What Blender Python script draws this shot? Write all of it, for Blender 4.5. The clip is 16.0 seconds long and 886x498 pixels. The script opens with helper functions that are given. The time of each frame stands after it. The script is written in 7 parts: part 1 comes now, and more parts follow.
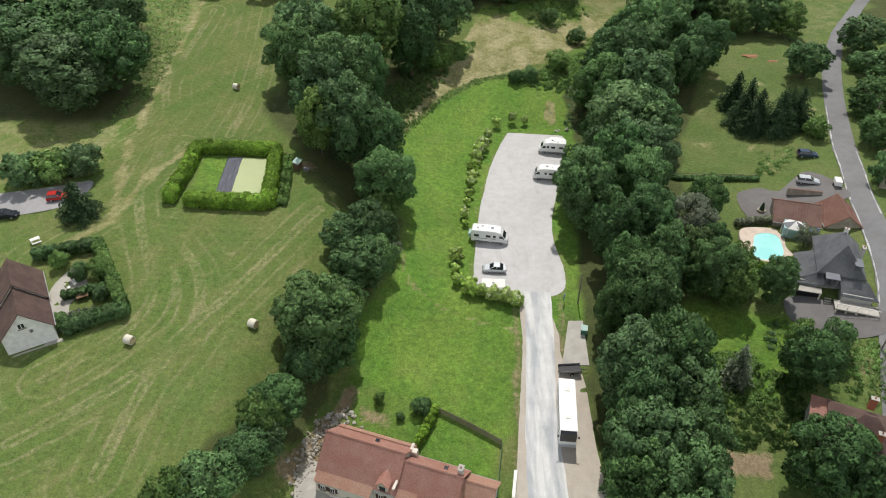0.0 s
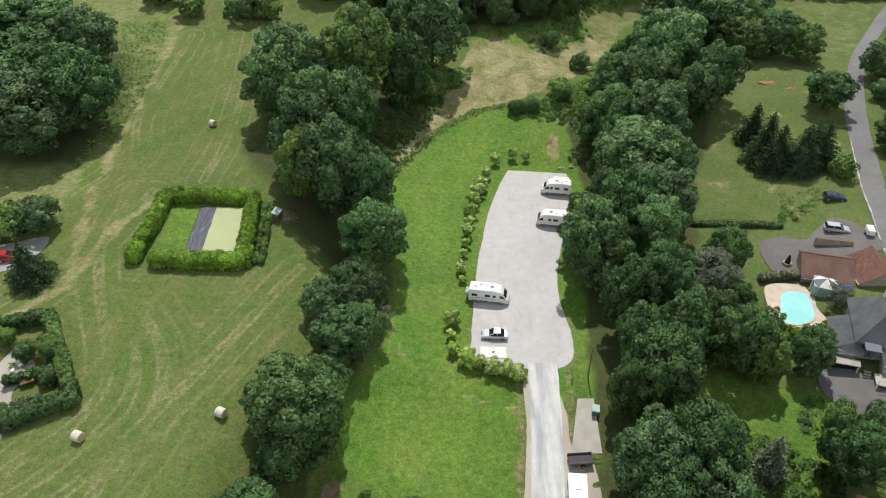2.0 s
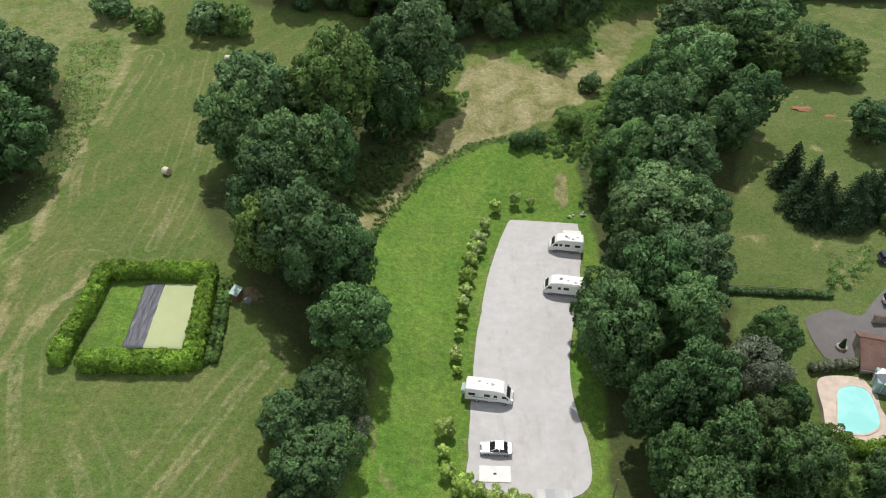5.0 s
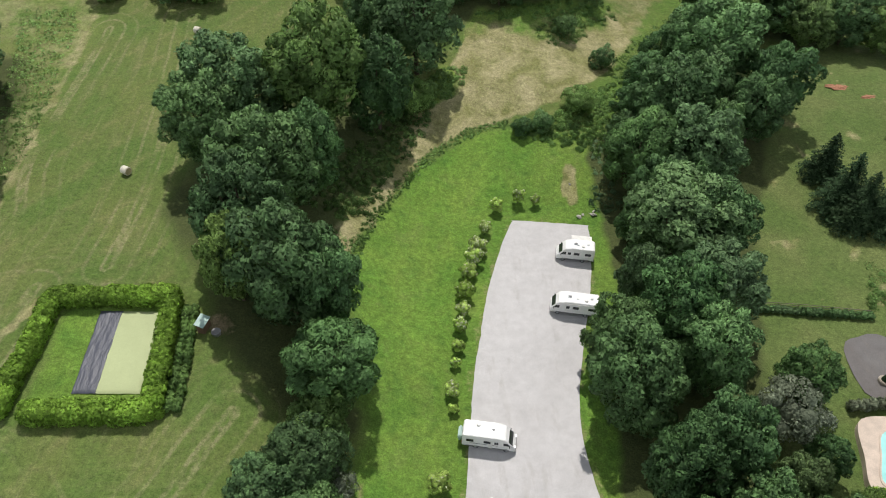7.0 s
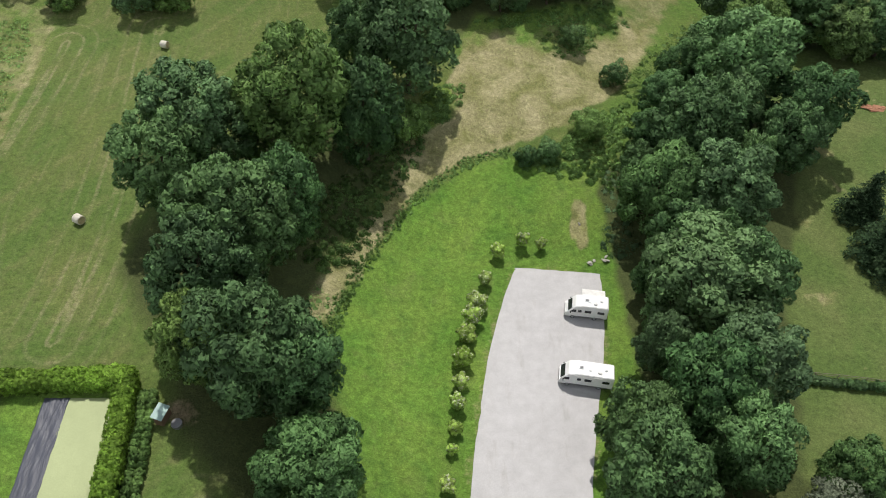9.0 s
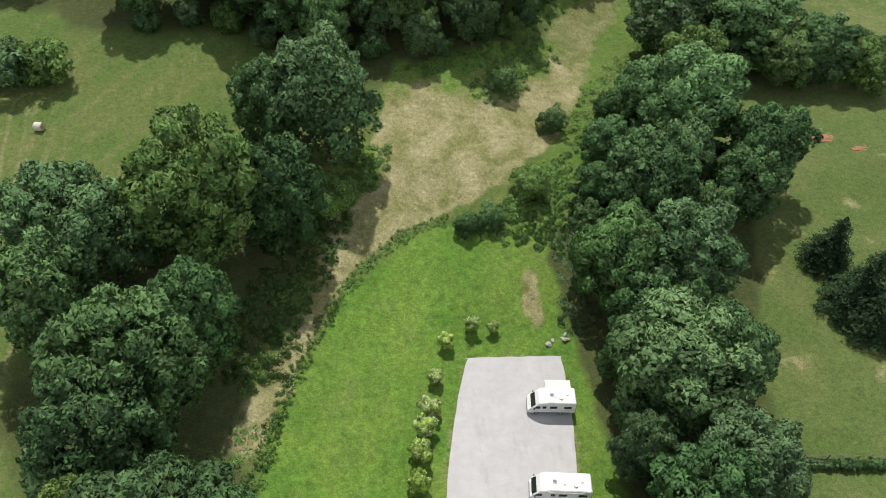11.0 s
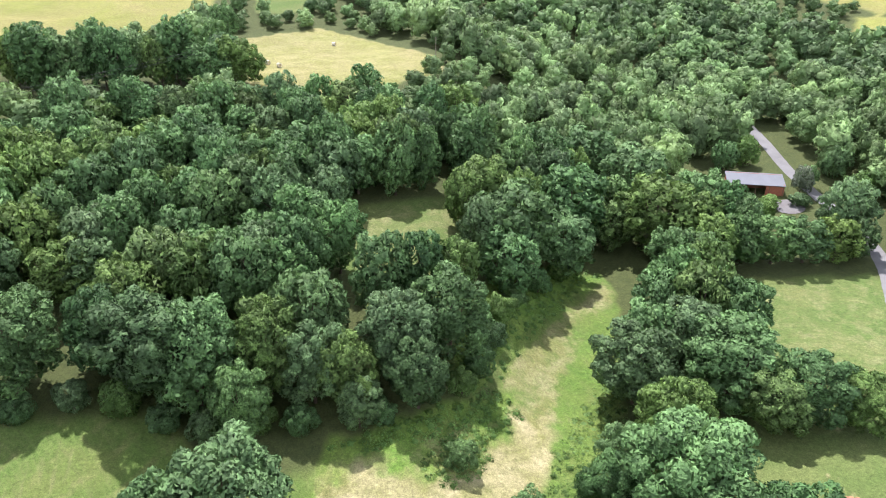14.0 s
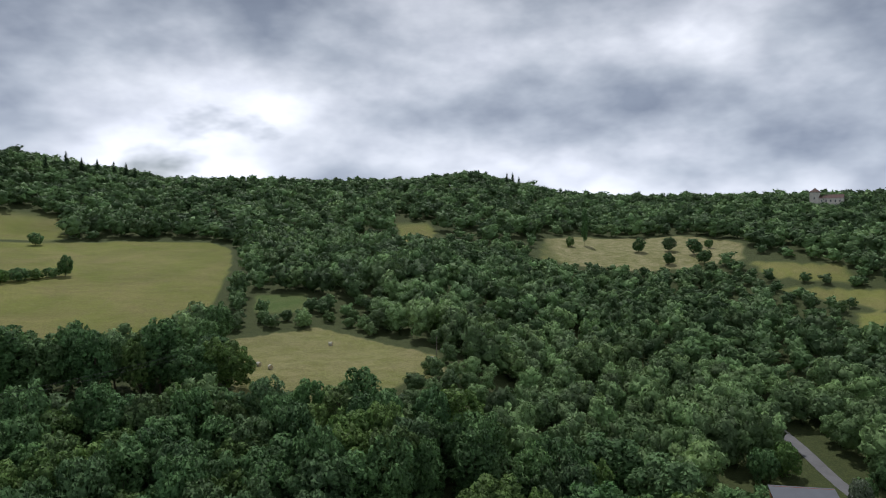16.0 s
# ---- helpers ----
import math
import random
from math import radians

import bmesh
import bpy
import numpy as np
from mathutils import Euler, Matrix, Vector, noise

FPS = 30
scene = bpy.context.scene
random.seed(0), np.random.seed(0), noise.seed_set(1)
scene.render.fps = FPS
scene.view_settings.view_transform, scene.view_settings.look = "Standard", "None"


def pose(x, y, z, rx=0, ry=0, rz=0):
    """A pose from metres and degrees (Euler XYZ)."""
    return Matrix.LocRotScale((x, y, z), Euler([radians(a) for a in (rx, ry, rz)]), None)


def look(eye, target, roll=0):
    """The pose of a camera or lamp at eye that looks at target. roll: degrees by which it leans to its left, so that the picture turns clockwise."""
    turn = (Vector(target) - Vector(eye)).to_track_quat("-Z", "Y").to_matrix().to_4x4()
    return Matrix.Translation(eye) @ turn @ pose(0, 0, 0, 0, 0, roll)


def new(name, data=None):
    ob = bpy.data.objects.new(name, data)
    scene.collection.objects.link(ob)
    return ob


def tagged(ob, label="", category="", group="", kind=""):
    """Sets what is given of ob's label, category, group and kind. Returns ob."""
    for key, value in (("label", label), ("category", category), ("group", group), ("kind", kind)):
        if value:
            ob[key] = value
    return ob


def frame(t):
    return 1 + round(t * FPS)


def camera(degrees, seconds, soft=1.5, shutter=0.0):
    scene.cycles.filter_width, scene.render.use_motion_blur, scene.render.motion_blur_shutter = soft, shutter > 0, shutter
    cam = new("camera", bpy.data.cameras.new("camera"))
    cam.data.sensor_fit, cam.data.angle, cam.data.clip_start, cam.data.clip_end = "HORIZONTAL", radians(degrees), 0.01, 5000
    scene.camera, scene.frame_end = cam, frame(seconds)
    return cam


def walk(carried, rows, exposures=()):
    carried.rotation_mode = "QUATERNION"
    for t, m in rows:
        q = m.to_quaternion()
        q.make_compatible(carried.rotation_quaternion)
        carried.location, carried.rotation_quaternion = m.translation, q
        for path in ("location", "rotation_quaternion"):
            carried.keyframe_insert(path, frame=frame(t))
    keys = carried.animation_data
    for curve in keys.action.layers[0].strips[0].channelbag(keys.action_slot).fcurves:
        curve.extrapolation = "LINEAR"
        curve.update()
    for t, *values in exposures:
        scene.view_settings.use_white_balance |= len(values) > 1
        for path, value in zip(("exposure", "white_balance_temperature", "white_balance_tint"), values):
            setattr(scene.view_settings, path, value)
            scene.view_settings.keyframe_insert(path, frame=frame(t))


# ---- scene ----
cam = camera(64.5, 16.0, soft=1.05)
METRES, EYE, TILT, LEAN, TURN = 140.0, 80.0, -37.8, 0.0, 0.0
ROWS = [
    (0.0, 0.0, 0.0, 0.0, 0.0, 0.0, -0.0),
    (0.5, 0.0012, 0.0215, 0.0176, -0.03, 0.03, 0.04),
    (1.0, 0.0023, 0.0433, 0.0358, -0.06, 0.03, 0.08),
    (1.5, 0.0033, 0.0659, 0.0541, -0.12, 0.05, 0.15),
    (2.0, 0.0045, 0.0891, 0.0725, -0.17, 0.07, 0.23),
    (2.5, 0.0059, 0.1123, 0.0911, -0.2, 0.07, 0.27),
    (3.0, 0.0073, 0.1357, 0.1102, -0.22, 0.04, 0.32),
    (3.5, 0.0084, 0.1596, 0.1294, -0.28, 0.03, 0.38),
    (4.0, 0.0098, 0.1835, 0.1484, -0.31, 0.02, 0.44),
    (6.5, 0.0165, 0.3058, 0.2424, -0.49, -5.88, 0.65),
    (7.0, 0.0178, 0.3304, 0.2611, -0.53, -6.6, 0.64),
    (7.5, 0.0192, 0.3552, 0.2796, -0.57, -8.02, 0.63),
    (8.0, 0.0202, 0.3808, 0.2997, -0.64, -8.98, 0.65),
    (8.5, 0.0213, 0.4057, 0.319, -0.68, -9.01, 0.67),
    (9.0, 0.0223, 0.431, 0.3383, -0.74, -9.04, 0.71),
    (11.5, 0.0297, 0.557, 0.4329, -9.35, -9.63, 7.08),
    (12.0, 0.0322, 0.5825, 0.453, -11.45, -9.83, 8.54),
    (12.5, 0.0352, 0.6092, 0.4742, -11.64, -6.22, 8.54),
    (13.0, 0.0401, 0.6346, 0.494, -11.69, -0.28, 8.59),
    (13.5, 0.0452, 0.6601, 0.5133, -11.73, 5.85, 8.63),
    (14.0, 0.0513, 0.6855, 0.5322, -11.71, 11.99, 8.68),
    (14.5, 0.0577, 0.7108, 0.5515, -11.69, 18.02, 8.75),
    (15.0, 0.0642, 0.7361, 0.571, -11.66, 24.01, 8.88),
    (15.5, 0.0712, 0.7612, 0.5915, -11.67, 30.1, 8.95),
    (16.0, 0.0781, 0.7864, 0.6093, -11.68, 35.32, 8.99),
]
EXPOSURES = [(0.0, -0.36, 6450, 10), (9.0, -0.38, 6400, 11), (12.0, -0.06, 6400, 11), (12.5, 0.18, 6380, 13), (13.5, 0.66, 6220, 16), (14.5, 0.92, 5880, 24), (15.0, 0.88, 5680, 25), (15.5, 0.04, 5880, 15), (16.0, -1.2, 6020, 13)]
walk(cam, [(t, pose(0, 0, EYE, TILT, LEAN, TURN) @ pose(METRES * x, METRES * y, METRES * z, 90 + pitch, roll, yaw)) for t, x, y, z, yaw, pitch, roll in ROWS], EXPOSURES)

# ---- daylight: broken cloud, sun high and ahead ----
SUN_HEIGHT, SUN_TURN = 62.0, 1.0  # degrees above the horizon; from straight ahead, to the right positive


def cloudy_sky():
    world = bpy.data.worlds.new("sky")
    scene.world = world
    world.use_nodes = True
    nt = world.node_tree
    nt.nodes.clear()
    sky = nt.nodes.new("ShaderNodeTexSky")
    sky.sky_type = "NISHITA"
    sky.sun_disc = False
    sky.sun_elevation, sky.sun_rotation = radians(SUN_HEIGHT), radians(SUN_TURN)
    dim = nt.nodes.new("ShaderNodeVectorMath")
    dim.operation = "SCALE"
    dim.inputs["Scale"].default_value = 0.09
    nt.links.new(sky.outputs[0], dim.inputs[0])
    # cloud masses over the sky, flattened towards the horizon
    coord = nt.nodes.new("ShaderNodeTexCoord")
    split = nt.nodes.new("ShaderNodeSeparateXYZ")
    nt.links.new(coord.outputs["Generated"], split.inputs[0])
    up = nt.nodes.new("ShaderNodeMath")
    up.operation = "MAXIMUM"
    up.inputs[1].default_value = 0.0
    nt.links.new(split.outputs[2], up.inputs[0])
    high = nt.nodes.new("ShaderNodeMath")
    high.operation = "MULTIPLY"
    high.inputs[1].default_value = 1.9
    nt.links.new(up.outputs[0], high.inputs[0])
    flat = nt.nodes.new("ShaderNodeCombineXYZ")
    for k in (0, 1):
        nt.links.new(split.outputs[k], flat.inputs[k])
    nt.links.new(high.outputs[0], flat.inputs[2])

    def cloud_noise(scale, detail, rough, offset, warp):
        m = nt.nodes.new("ShaderNodeMapping")
        m.inputs["Location"].default_value = offset
        nt.links.new(flat.outputs[0], m.inputs[0])
        n = nt.nodes.new("ShaderNodeTexNoise")
        n.inputs["Scale"].default_value, n.inputs["Detail"].default_value = scale, detail
        n.inputs["Roughness"].default_value, n.inputs["Distortion"].default_value = rough, warp
        nt.links.new(m.outputs[0], n.inputs["Vector"])
        return n.outputs["Fac"]

    def ramp(value, *stops):
        r = nt.nodes.new("ShaderNodeValToRGB")
        while len(r.color_ramp.elements) < len(stops):
            r.color_ramp.elements.new(0.5)
        for e, (p, c) in zip(r.color_ramp.elements, stops):
            e.position, e.color = p, (*c, 1)
        nt.links.new(value, r.inputs[0])
        return r.outputs[0]

    def mixed(fac, a, b, mode="MIX"):
        m = nt.nodes.new("ShaderNodeMix")
        m.data_type, m.blend_type = "RGBA", mode
        for socket, v in ((m.inputs[0], fac), (m.inputs[6], a), (m.inputs[7], b)):
            if isinstance(v, (int, float)):
                socket.default_value = v
            elif isinstance(v, tuple):
                socket.default_value = v
            else:
                nt.links.new(v, socket)
        return m.outputs[2]

    cover = ramp(cloud_noise(1.7, 6, 0.55, (3.1, 1.7, 0), 0.1), (0.30, (0, 0, 0)), (0.38, (1, 1, 1)))
    body = ramp(cloud_noise(3.6, 5, 0.50, (2.6, 5.0, 0.3), 0.0), (0.34, (0.36, 0.41, 0.49)), (0.45, (0.62, 0.67, 0.73)), (0.55, (0.92, 0.95, 0.99)), (0.68, (1.34, 1.35, 1.37)))
    edge = ramp(cloud_noise(9.5, 7, 0.56, (7.4, 2.2, 0), 0.0), (0.34, (0.90, 0.91, 0.93)), (0.66, (1.09, 1.09, 1.08)))
    cloud = mixed(1.0, body, edge, "MULTIPLY")
    # cloud bases overhead are darker than the sunlit banks low down
    grade = nt.nodes.new("ShaderNodeMapRange")
    grade.inputs["From Min"].default_value, grade.inputs["From Max"].default_value = 0.0, 0.75
    grade.inputs["To Min"].default_value, grade.inputs["To Max"].default_value = 2.05, 0.62
    nt.links.new(up.outputs[0], grade.inputs["Value"])
    scaled = nt.nodes.new("ShaderNodeVectorMath")
    scaled.operation = "SCALE"
    nt.links.new(cloud, scaled.inputs[0])
    nt.links.new(grade.outputs[0], scaled.inputs["Scale"])
    cloud = scaled.outputs[0]
    both = mixed(cover, dim.outputs[0], cloud)
    back = nt.nodes.new("ShaderNodeBackground")
    back.inputs["Strength"].default_value = 1.02
    nt.links.new(both, back.inputs["Color"])
    out = nt.nodes.new("ShaderNodeOutputWorld")
    nt.links.new(back.outputs[0], out.inputs["Surface"])


cloudy_sky()
sun_data = bpy.data.lights.new("sun", "SUN")
sun_data.energy, sun_data.angle, sun_data.color = 4.75, radians(1.2), (1.0, 0.95, 0.87)
sun = new("sun", sun_data)
sun_way = Vector((math.sin(radians(SUN_TURN)) * math.cos(radians(SUN_HEIGHT)), math.cos(radians(SUN_TURN)) * math.cos(radians(SUN_HEIGHT)), math.sin(radians(SUN_HEIGHT))))
sun.matrix_world = look(sun_way * 200, (0, 0, 0))


# ---- materials ----
class Shader:
    """Short names for the nodes of one material."""

    def __init__(self, name, rough=0.9, metal=0.0):
        self.m = bpy.data.materials.new(name)
        self.m.use_nodes = True
        self.nt = self.m.node_tree
        self.p = self.nt.nodes["Principled BSDF"]
        self.p.inputs["Roughness"].default_value, self.p.inputs["Metallic"].default_value = rough, metal
        self.p.inputs["Specular IOR Level"].default_value = 0.3

    def put(self, socket, v):
        if isinstance(v, (int, float)):
            socket.default_value = v
        elif isinstance(v, tuple):
            socket.default_value = (*v, 1) if len(v) == 3 and socket.type == "RGBA" else v
        else:
            self.nt.links.new(v, socket)

    def node(self, kind, **given):
        n = self.nt.nodes.new("ShaderNode" + kind)
        for k, v in given.items():
            self.put(n.inputs[k], v)
        return n

    def where(self, scale=(1, 1, 1), turn=0.0, local=False):
        c = self.node("TexCoord").outputs["Object"] if local else self.node("NewGeometry").outputs["Position"]
        m = self.node("Mapping", Vector=c, Scale=scale, Rotation=(0, 0, radians(turn)))
        return m.outputs[0]

    def noise(self, scale, detail=4, rough=0.55, at=None, warp=0.0):
        return self.node("TexNoise", Vector=at or self.where(), Scale=scale, Detail=detail, Roughness=rough, Distortion=warp).outputs["Fac"]

    def ramp(self, value, a, b):
        n = self.node("MapRange", Value=value)
        n.inputs["From Min"].default_value, n.inputs["From Max"].default_value = a, b
        return n.outputs[0]

    def math(self, op, a, b=0.0):
        n = self.nt.nodes.new("ShaderNodeMath")
        n.operation = op
        self.put(n.inputs[0], a)
        self.put(n.inputs[1], b)
        return n.outputs[0]

    def mix(self, fac, a, b, mode="MIX"):
        n = self.nt.nodes.new("ShaderNodeMix")
        n.data_type, n.blend_type = "RGBA", mode
        self.put(n.inputs[0], fac)
        self.put(n.inputs[6], a)
        self.put(n.inputs[7], b)
        return n.outputs[2]

    def vary(self, colour, value, lo, hi):
        """colour, scaled from lo to hi by value."""
        n = self.node("MapRange", Value=value)
        n.inputs["From Min"].default_value, n.inputs["From Max"].default_value = 0.25, 0.75
        n.inputs["To Min"].default_value, n.inputs["To Max"].default_value = lo, hi
        v = self.nt.nodes.new("ShaderNodeVectorMath")
        v.operation = "SCALE"
        self.put(v.inputs[0], colour)
        self.nt.links.new(n.outputs[0], v.inputs["Scale"])
        return v.outputs[0]

    def colour(self, v):
        self.put(self.p.inputs["Base Color"], v)
        return self

    def bump(self, height, distance, strength=1.0):
        b = self.node("Bump", Height=height, Strength=strength, Distance=distance)
        self.nt.links.new(b.outputs[0], self.p.inputs["Normal"])
        return self


def plain(name, colour, rough=0.6, metal=0.0, lo=0.82, hi=1.12, scale=1.3, fine=9.0, bump=0.0):
    """A surface of one paint or stone with broad stains and fine grain."""
    s = Shader(name, rough, metal)
    c = s.vary(colour, s.noise(scale, 4), lo, hi)
    c = s.vary(c, s.noise(fine, 3), 0.9, 1.08)
    s.colour(c)
    if bump:
        s.bump(s.noise(fine * 2, 4), bump)
    return s.m


def foliage(name, colour, light, rough=0.6, through_light=0.24, spread=0.5, mottle=0.0, kinds=0.45):
    """Leaves: each tree, each patch and each leaf a little different."""
    s = Shader(name, rough)
    s.p.inputs["Specular IOR Level"].default_value = 0.2
    per_thing = s.node("ObjectInfo").outputs["Random"]
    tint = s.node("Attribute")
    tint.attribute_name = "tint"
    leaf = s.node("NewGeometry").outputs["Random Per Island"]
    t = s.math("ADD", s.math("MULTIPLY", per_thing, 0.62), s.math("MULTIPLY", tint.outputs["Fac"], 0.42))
    c = s.mix(s.ramp(t, 0.1, 0.9), colour, light)
    patch = s.noise(0.33, 3)
    c = s.mix(s.math("MULTIPLY", s.ramp(patch, 0.4, 0.7), spread), c, light)
    # some trees run olive, some grey-green, some bright
    if mottle:
        cell = s.node("TexVoronoi", Vector=s.where((1, 1, 0)), Scale=0.105)
        kind = s.node("SeparateColor", Color=cell.outputs["Color"]).outputs
        olive, grey, bright = kind[0], kind[1], kind[2]
    else:
        olive, grey, bright = (s.math("FRACT", s.math("MULTIPLY", per_thing, k)) for k in (7.31, 13.77, 23.53))
    c = s.mix(s.math("MULTIPLY", s.ramp(olive, 0.55, 0.95), kinds), c, s.mix(1.0, c, (1.14, 1.02, 0.9), "MULTIPLY"))
    c = s.mix(s.math("MULTIPLY", s.ramp(grey, 0.6, 1.0), 0.8 * kinds), c, (0.135, 0.178, 0.108))
    c = s.vary(c, bright, 0.86, 1.16)
    c = s.vary(c, leaf, 0.86, 1.14)
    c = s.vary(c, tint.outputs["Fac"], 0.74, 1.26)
    c = s.vary(c, s.noise(0.11, 2), 0.85, 1.12)
    if mottle:
        c = s.vary(c, s.noise(1.1, 4, 0.7), 1 - mottle, 1 + mottle)
        s.bump(s.noise(1.3, 4, 0.7), 0.35)
    else:
        c = s.vary(c, s.noise(3.2, 4, 0.7), 0.72, 1.28)
        s.bump(s.noise(3.6, 4, 0.7), 0.12)
    s.colour(c)
    tr = s.node("BsdfTranslucent", Color=c)
    mx = s.nt.nodes.new("ShaderNodeMixShader")
    mx.inputs[0].default_value = through_light
    s.nt.links.new(s.p.outputs[0], mx.inputs[1])
    s.nt.links.new(tr.outputs[0], mx.inputs[2])
    s.nt.links.new(mx.outputs[0], s.nt.nodes["Material Output"].inputs["Surface"])
    return s.m


leaf_oak = foliage("leaf_oak", (0.060, 0.136, 0.048), (0.113, 0.218, 0.072))
leaf_ash = foliage("leaf_ash", (0.078, 0.166, 0.060), (0.142, 0.258, 0.094))
leaf_yellow = foliage("leaf_yellow", (0.090, 0.172, 0.046), (0.155, 0.252, 0.068))
leaf_grey = foliage("leaf_grey", (0.15, 0.19, 0.12), (0.20, 0.235, 0.16))
leaf_bramble = foliage("leaf_bramble", (0.106, 0.208, 0.052), (0.186, 0.305, 0.086), kinds=0.0)
leaf_hedge = foliage("leaf_hedge", (0.170, 0.310, 0.034), (0.232, 0.392, 0.052), kinds=0.0)
leaf_sapling = foliage("leaf_sapling", (0.34, 0.53, 0.09), (0.52, 0.68, 0.18), through_light=0.22, kinds=0.0)
leaf_wood = foliage("leaf_wood", (0.092, 0.178, 0.070), (0.188, 0.296, 0.114), spread=0.35, mottle=0.28)
needle = foliage("needle", (0.030, 0.062, 0.026), (0.050, 0.090, 0.036), rough=0.9, through_light=0.05, kinds=0.0)
blossom = foliage("blossom", (0.60, 0.66, 0.40), (0.78, 0.80, 0.60), through_light=0.4, kinds=0.0)
bark = plain("bark", (0.10, 0.078, 0.055), 0.95, fine=14, bump=0.03)
twig_grey = plain("twig_grey", (0.26, 0.24, 0.21), 0.95)


def ground_material():
    s = Shader("ground", 0.95)
    za = s.node("Attribute")
    za.attribute_name = "zone_a"
    zb = s.node("Attribute")
    zb.attribute_name = "zone_b"
    a = s.node("SeparateColor", Color=za.outputs["Color"]).outputs
    b = s.node("SeparateColor", Color=zb.outputs["Color"]).outputs
    fine = s.noise(5.5, 5, 0.65)
    tuft = s.noise(1.3, 4, 0.6)
    broad = s.noise(0.09, 4, 0.55, warp=0.4)
    patch = s.noise(0.4, 4, 0.6)
    # mown hay field: olive green, paler where the swaths lay
    rings = s.node("TexWave", Vector=s.where((0.62, 1.0, 1.0), 24.0), Scale=0.085, Distortion=5.0, Detail=3.0)
    rings.inputs["Detail Scale"].default_value = 0.35
    lines = s.noise(0.9, 4, 0.6, s.where((1.0, 0.07, 1.0), 28.0), warp=0.5)
    field = s.mix(s.ramp(broad, 0.38, 0.66), (0.090, 0.147, 0.031), (0.122, 0.157, 0.041))
    pale = s.math("MULTIPLY", s.ramp(lines, 0.5, 0.72), s.ramp(broad, 0.36, 0.62))
    field = s.mix(s.math("MULTIPLY", pale, 0.38), field, (0.25, 0.225, 0.12))
    field = s.mix(s.math("MULTIPLY", s.ramp(rings.outputs["Fac"], 0.72, 1.0), s.math("MULTIPLY", s.ramp(patch, 0.42, 0.62), 0.4)), field, (0.21, 0.20, 0.085))
    lap = s.node("Attribute")
    lap.attribute_name = "lap"
    stripe = s.math("SINE", s.math("MULTIPLY", lap.outputs["Fac"], 2.3))
    twin = s.math("SINE", s.math("MULTIPLY", lap.outputs["Fac"], 7.1))
    mark = s.math("MULTIPLY", s.ramp(stripe, 0.45, 0.95), s.ramp(s.noise(0.13, 4, 0.6, warp=0.8), 0.46, 0.62))
    field = s.mix(s.math("MULTIPLY", mark, 0.10), field, (0.255, 0.225, 0.118))
    field = s.mix(s.math("MULTIPLY", s.math("MULTIPLY", s.ramp(twin, 0.2, 0.9), s.ramp(s.noise(0.07, 3, 0.6), 0.42, 0.6)), 0.10), field, (0.20, 0.195, 0.09))
    wheel = s.node("Attribute")
    wheel.attribute_name = "track"
    run = s.math("MULTIPLY", s.ramp(s.math("SINE", s.math("MULTIPLY", wheel.outputs["Fac"], 2.6)), 0.55, 1.0), s.ramp(wheel.outputs["Fac"], 9.0, 1.5))
    run = s.math("MULTIPLY", run, s.ramp(s.noise(0.08, 4, 0.65), 0.38, 0.56))
    run = s.math("MULTIPLY", run, s.ramp(s.noise(1.6, 4, 0.7), 0.3, 0.6))
    field = s.mix(s.math("MULTIPLY", run, 0.58), field, (0.33, 0.295, 0.17))
    # lush meadow
    lush = s.mix(s.ramp(broad, 0.35, 0.65), (0.096, 0.198, 0.026), (0.146, 0.232, 0.038))
    lush = s.mix(s.math("MULTIPLY", s.ramp(patch, 0.5, 0.7), 0.5), lush, (0.068, 0.150, 0.026))
    lush = s.vary(lush, s.noise(0.9, 5, 0.7), 0.66, 1.34)
    lush = s.vary(lush, s.noise(0.05, 3, 0.5), 0.84, 1.14)
    lush = s.mix(s.math("MULTIPLY", s.ramp(s.noise(0.22, 4, 0.65, warp=0.6), 0.54, 0.7), 0.45), lush, (0.165, 0.215, 0.055))
    # dry standing grass
    dry = s.mix(s.ramp(s.noise(0.16, 4, 0.6, warp=0.5), 0.36, 0.64), (0.195, 0.198, 0.072), (0.355, 0.322, 0.175))
    dry = s.mix(s.math("MULTIPLY", s.ramp(patch, 0.52, 0.7), 0.55), dry, (0.11, 0.13, 0.035))
    dry = s.vary(dry, s.noise(2.1, 5, 0.75, s.where((1.0, 0.6, 1.0), 35.0)), 0.76, 1.22)
    # bare soil
    bare = s.mix(patch, (0.18, 0.135, 0.080), (0.31, 0.25, 0.155))
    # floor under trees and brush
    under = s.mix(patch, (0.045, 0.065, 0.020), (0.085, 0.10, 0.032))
    # ripe far fields
    hay = s.mix(s.ramp(s.noise(0.035, 4, 0.6, warp=0.6), 0.36, 0.66), (0.180, 0.200, 0.042), (0.228, 0.212, 0.072))
    hay = s.mix(s.math("MULTIPLY", s.ramp(s.noise(0.5, 3, 0.6, s.where((1.0, 0.12, 1.0), -20.0)), 0.5, 0.75), 0.35), hay, (0.22, 0.195, 0.09))
    hay = s.vary(hay, s.noise(0.018, 5, 0.6, warp=0.8), 0.78, 1.2)
    hay = s.vary(hay, s.noise(0.28, 4, 0.7, s.where((0.35, 1.0, 1.0), 12.0)), 0.88, 1.12)
    # lawn
    lawn = s.mix(s.ramp(broad, 0.4, 0.65), (0.092, 0.142, 0.035), (0.132, 0.164, 0.052))
    c = s.mix(a[0], field, lush)
    c = s.mix(b[2], c, lawn)
    wob = s.math("ADD", a[1], s.math("MULTIPLY", s.math("SUBTRACT", patch, 0.5), 0.7))
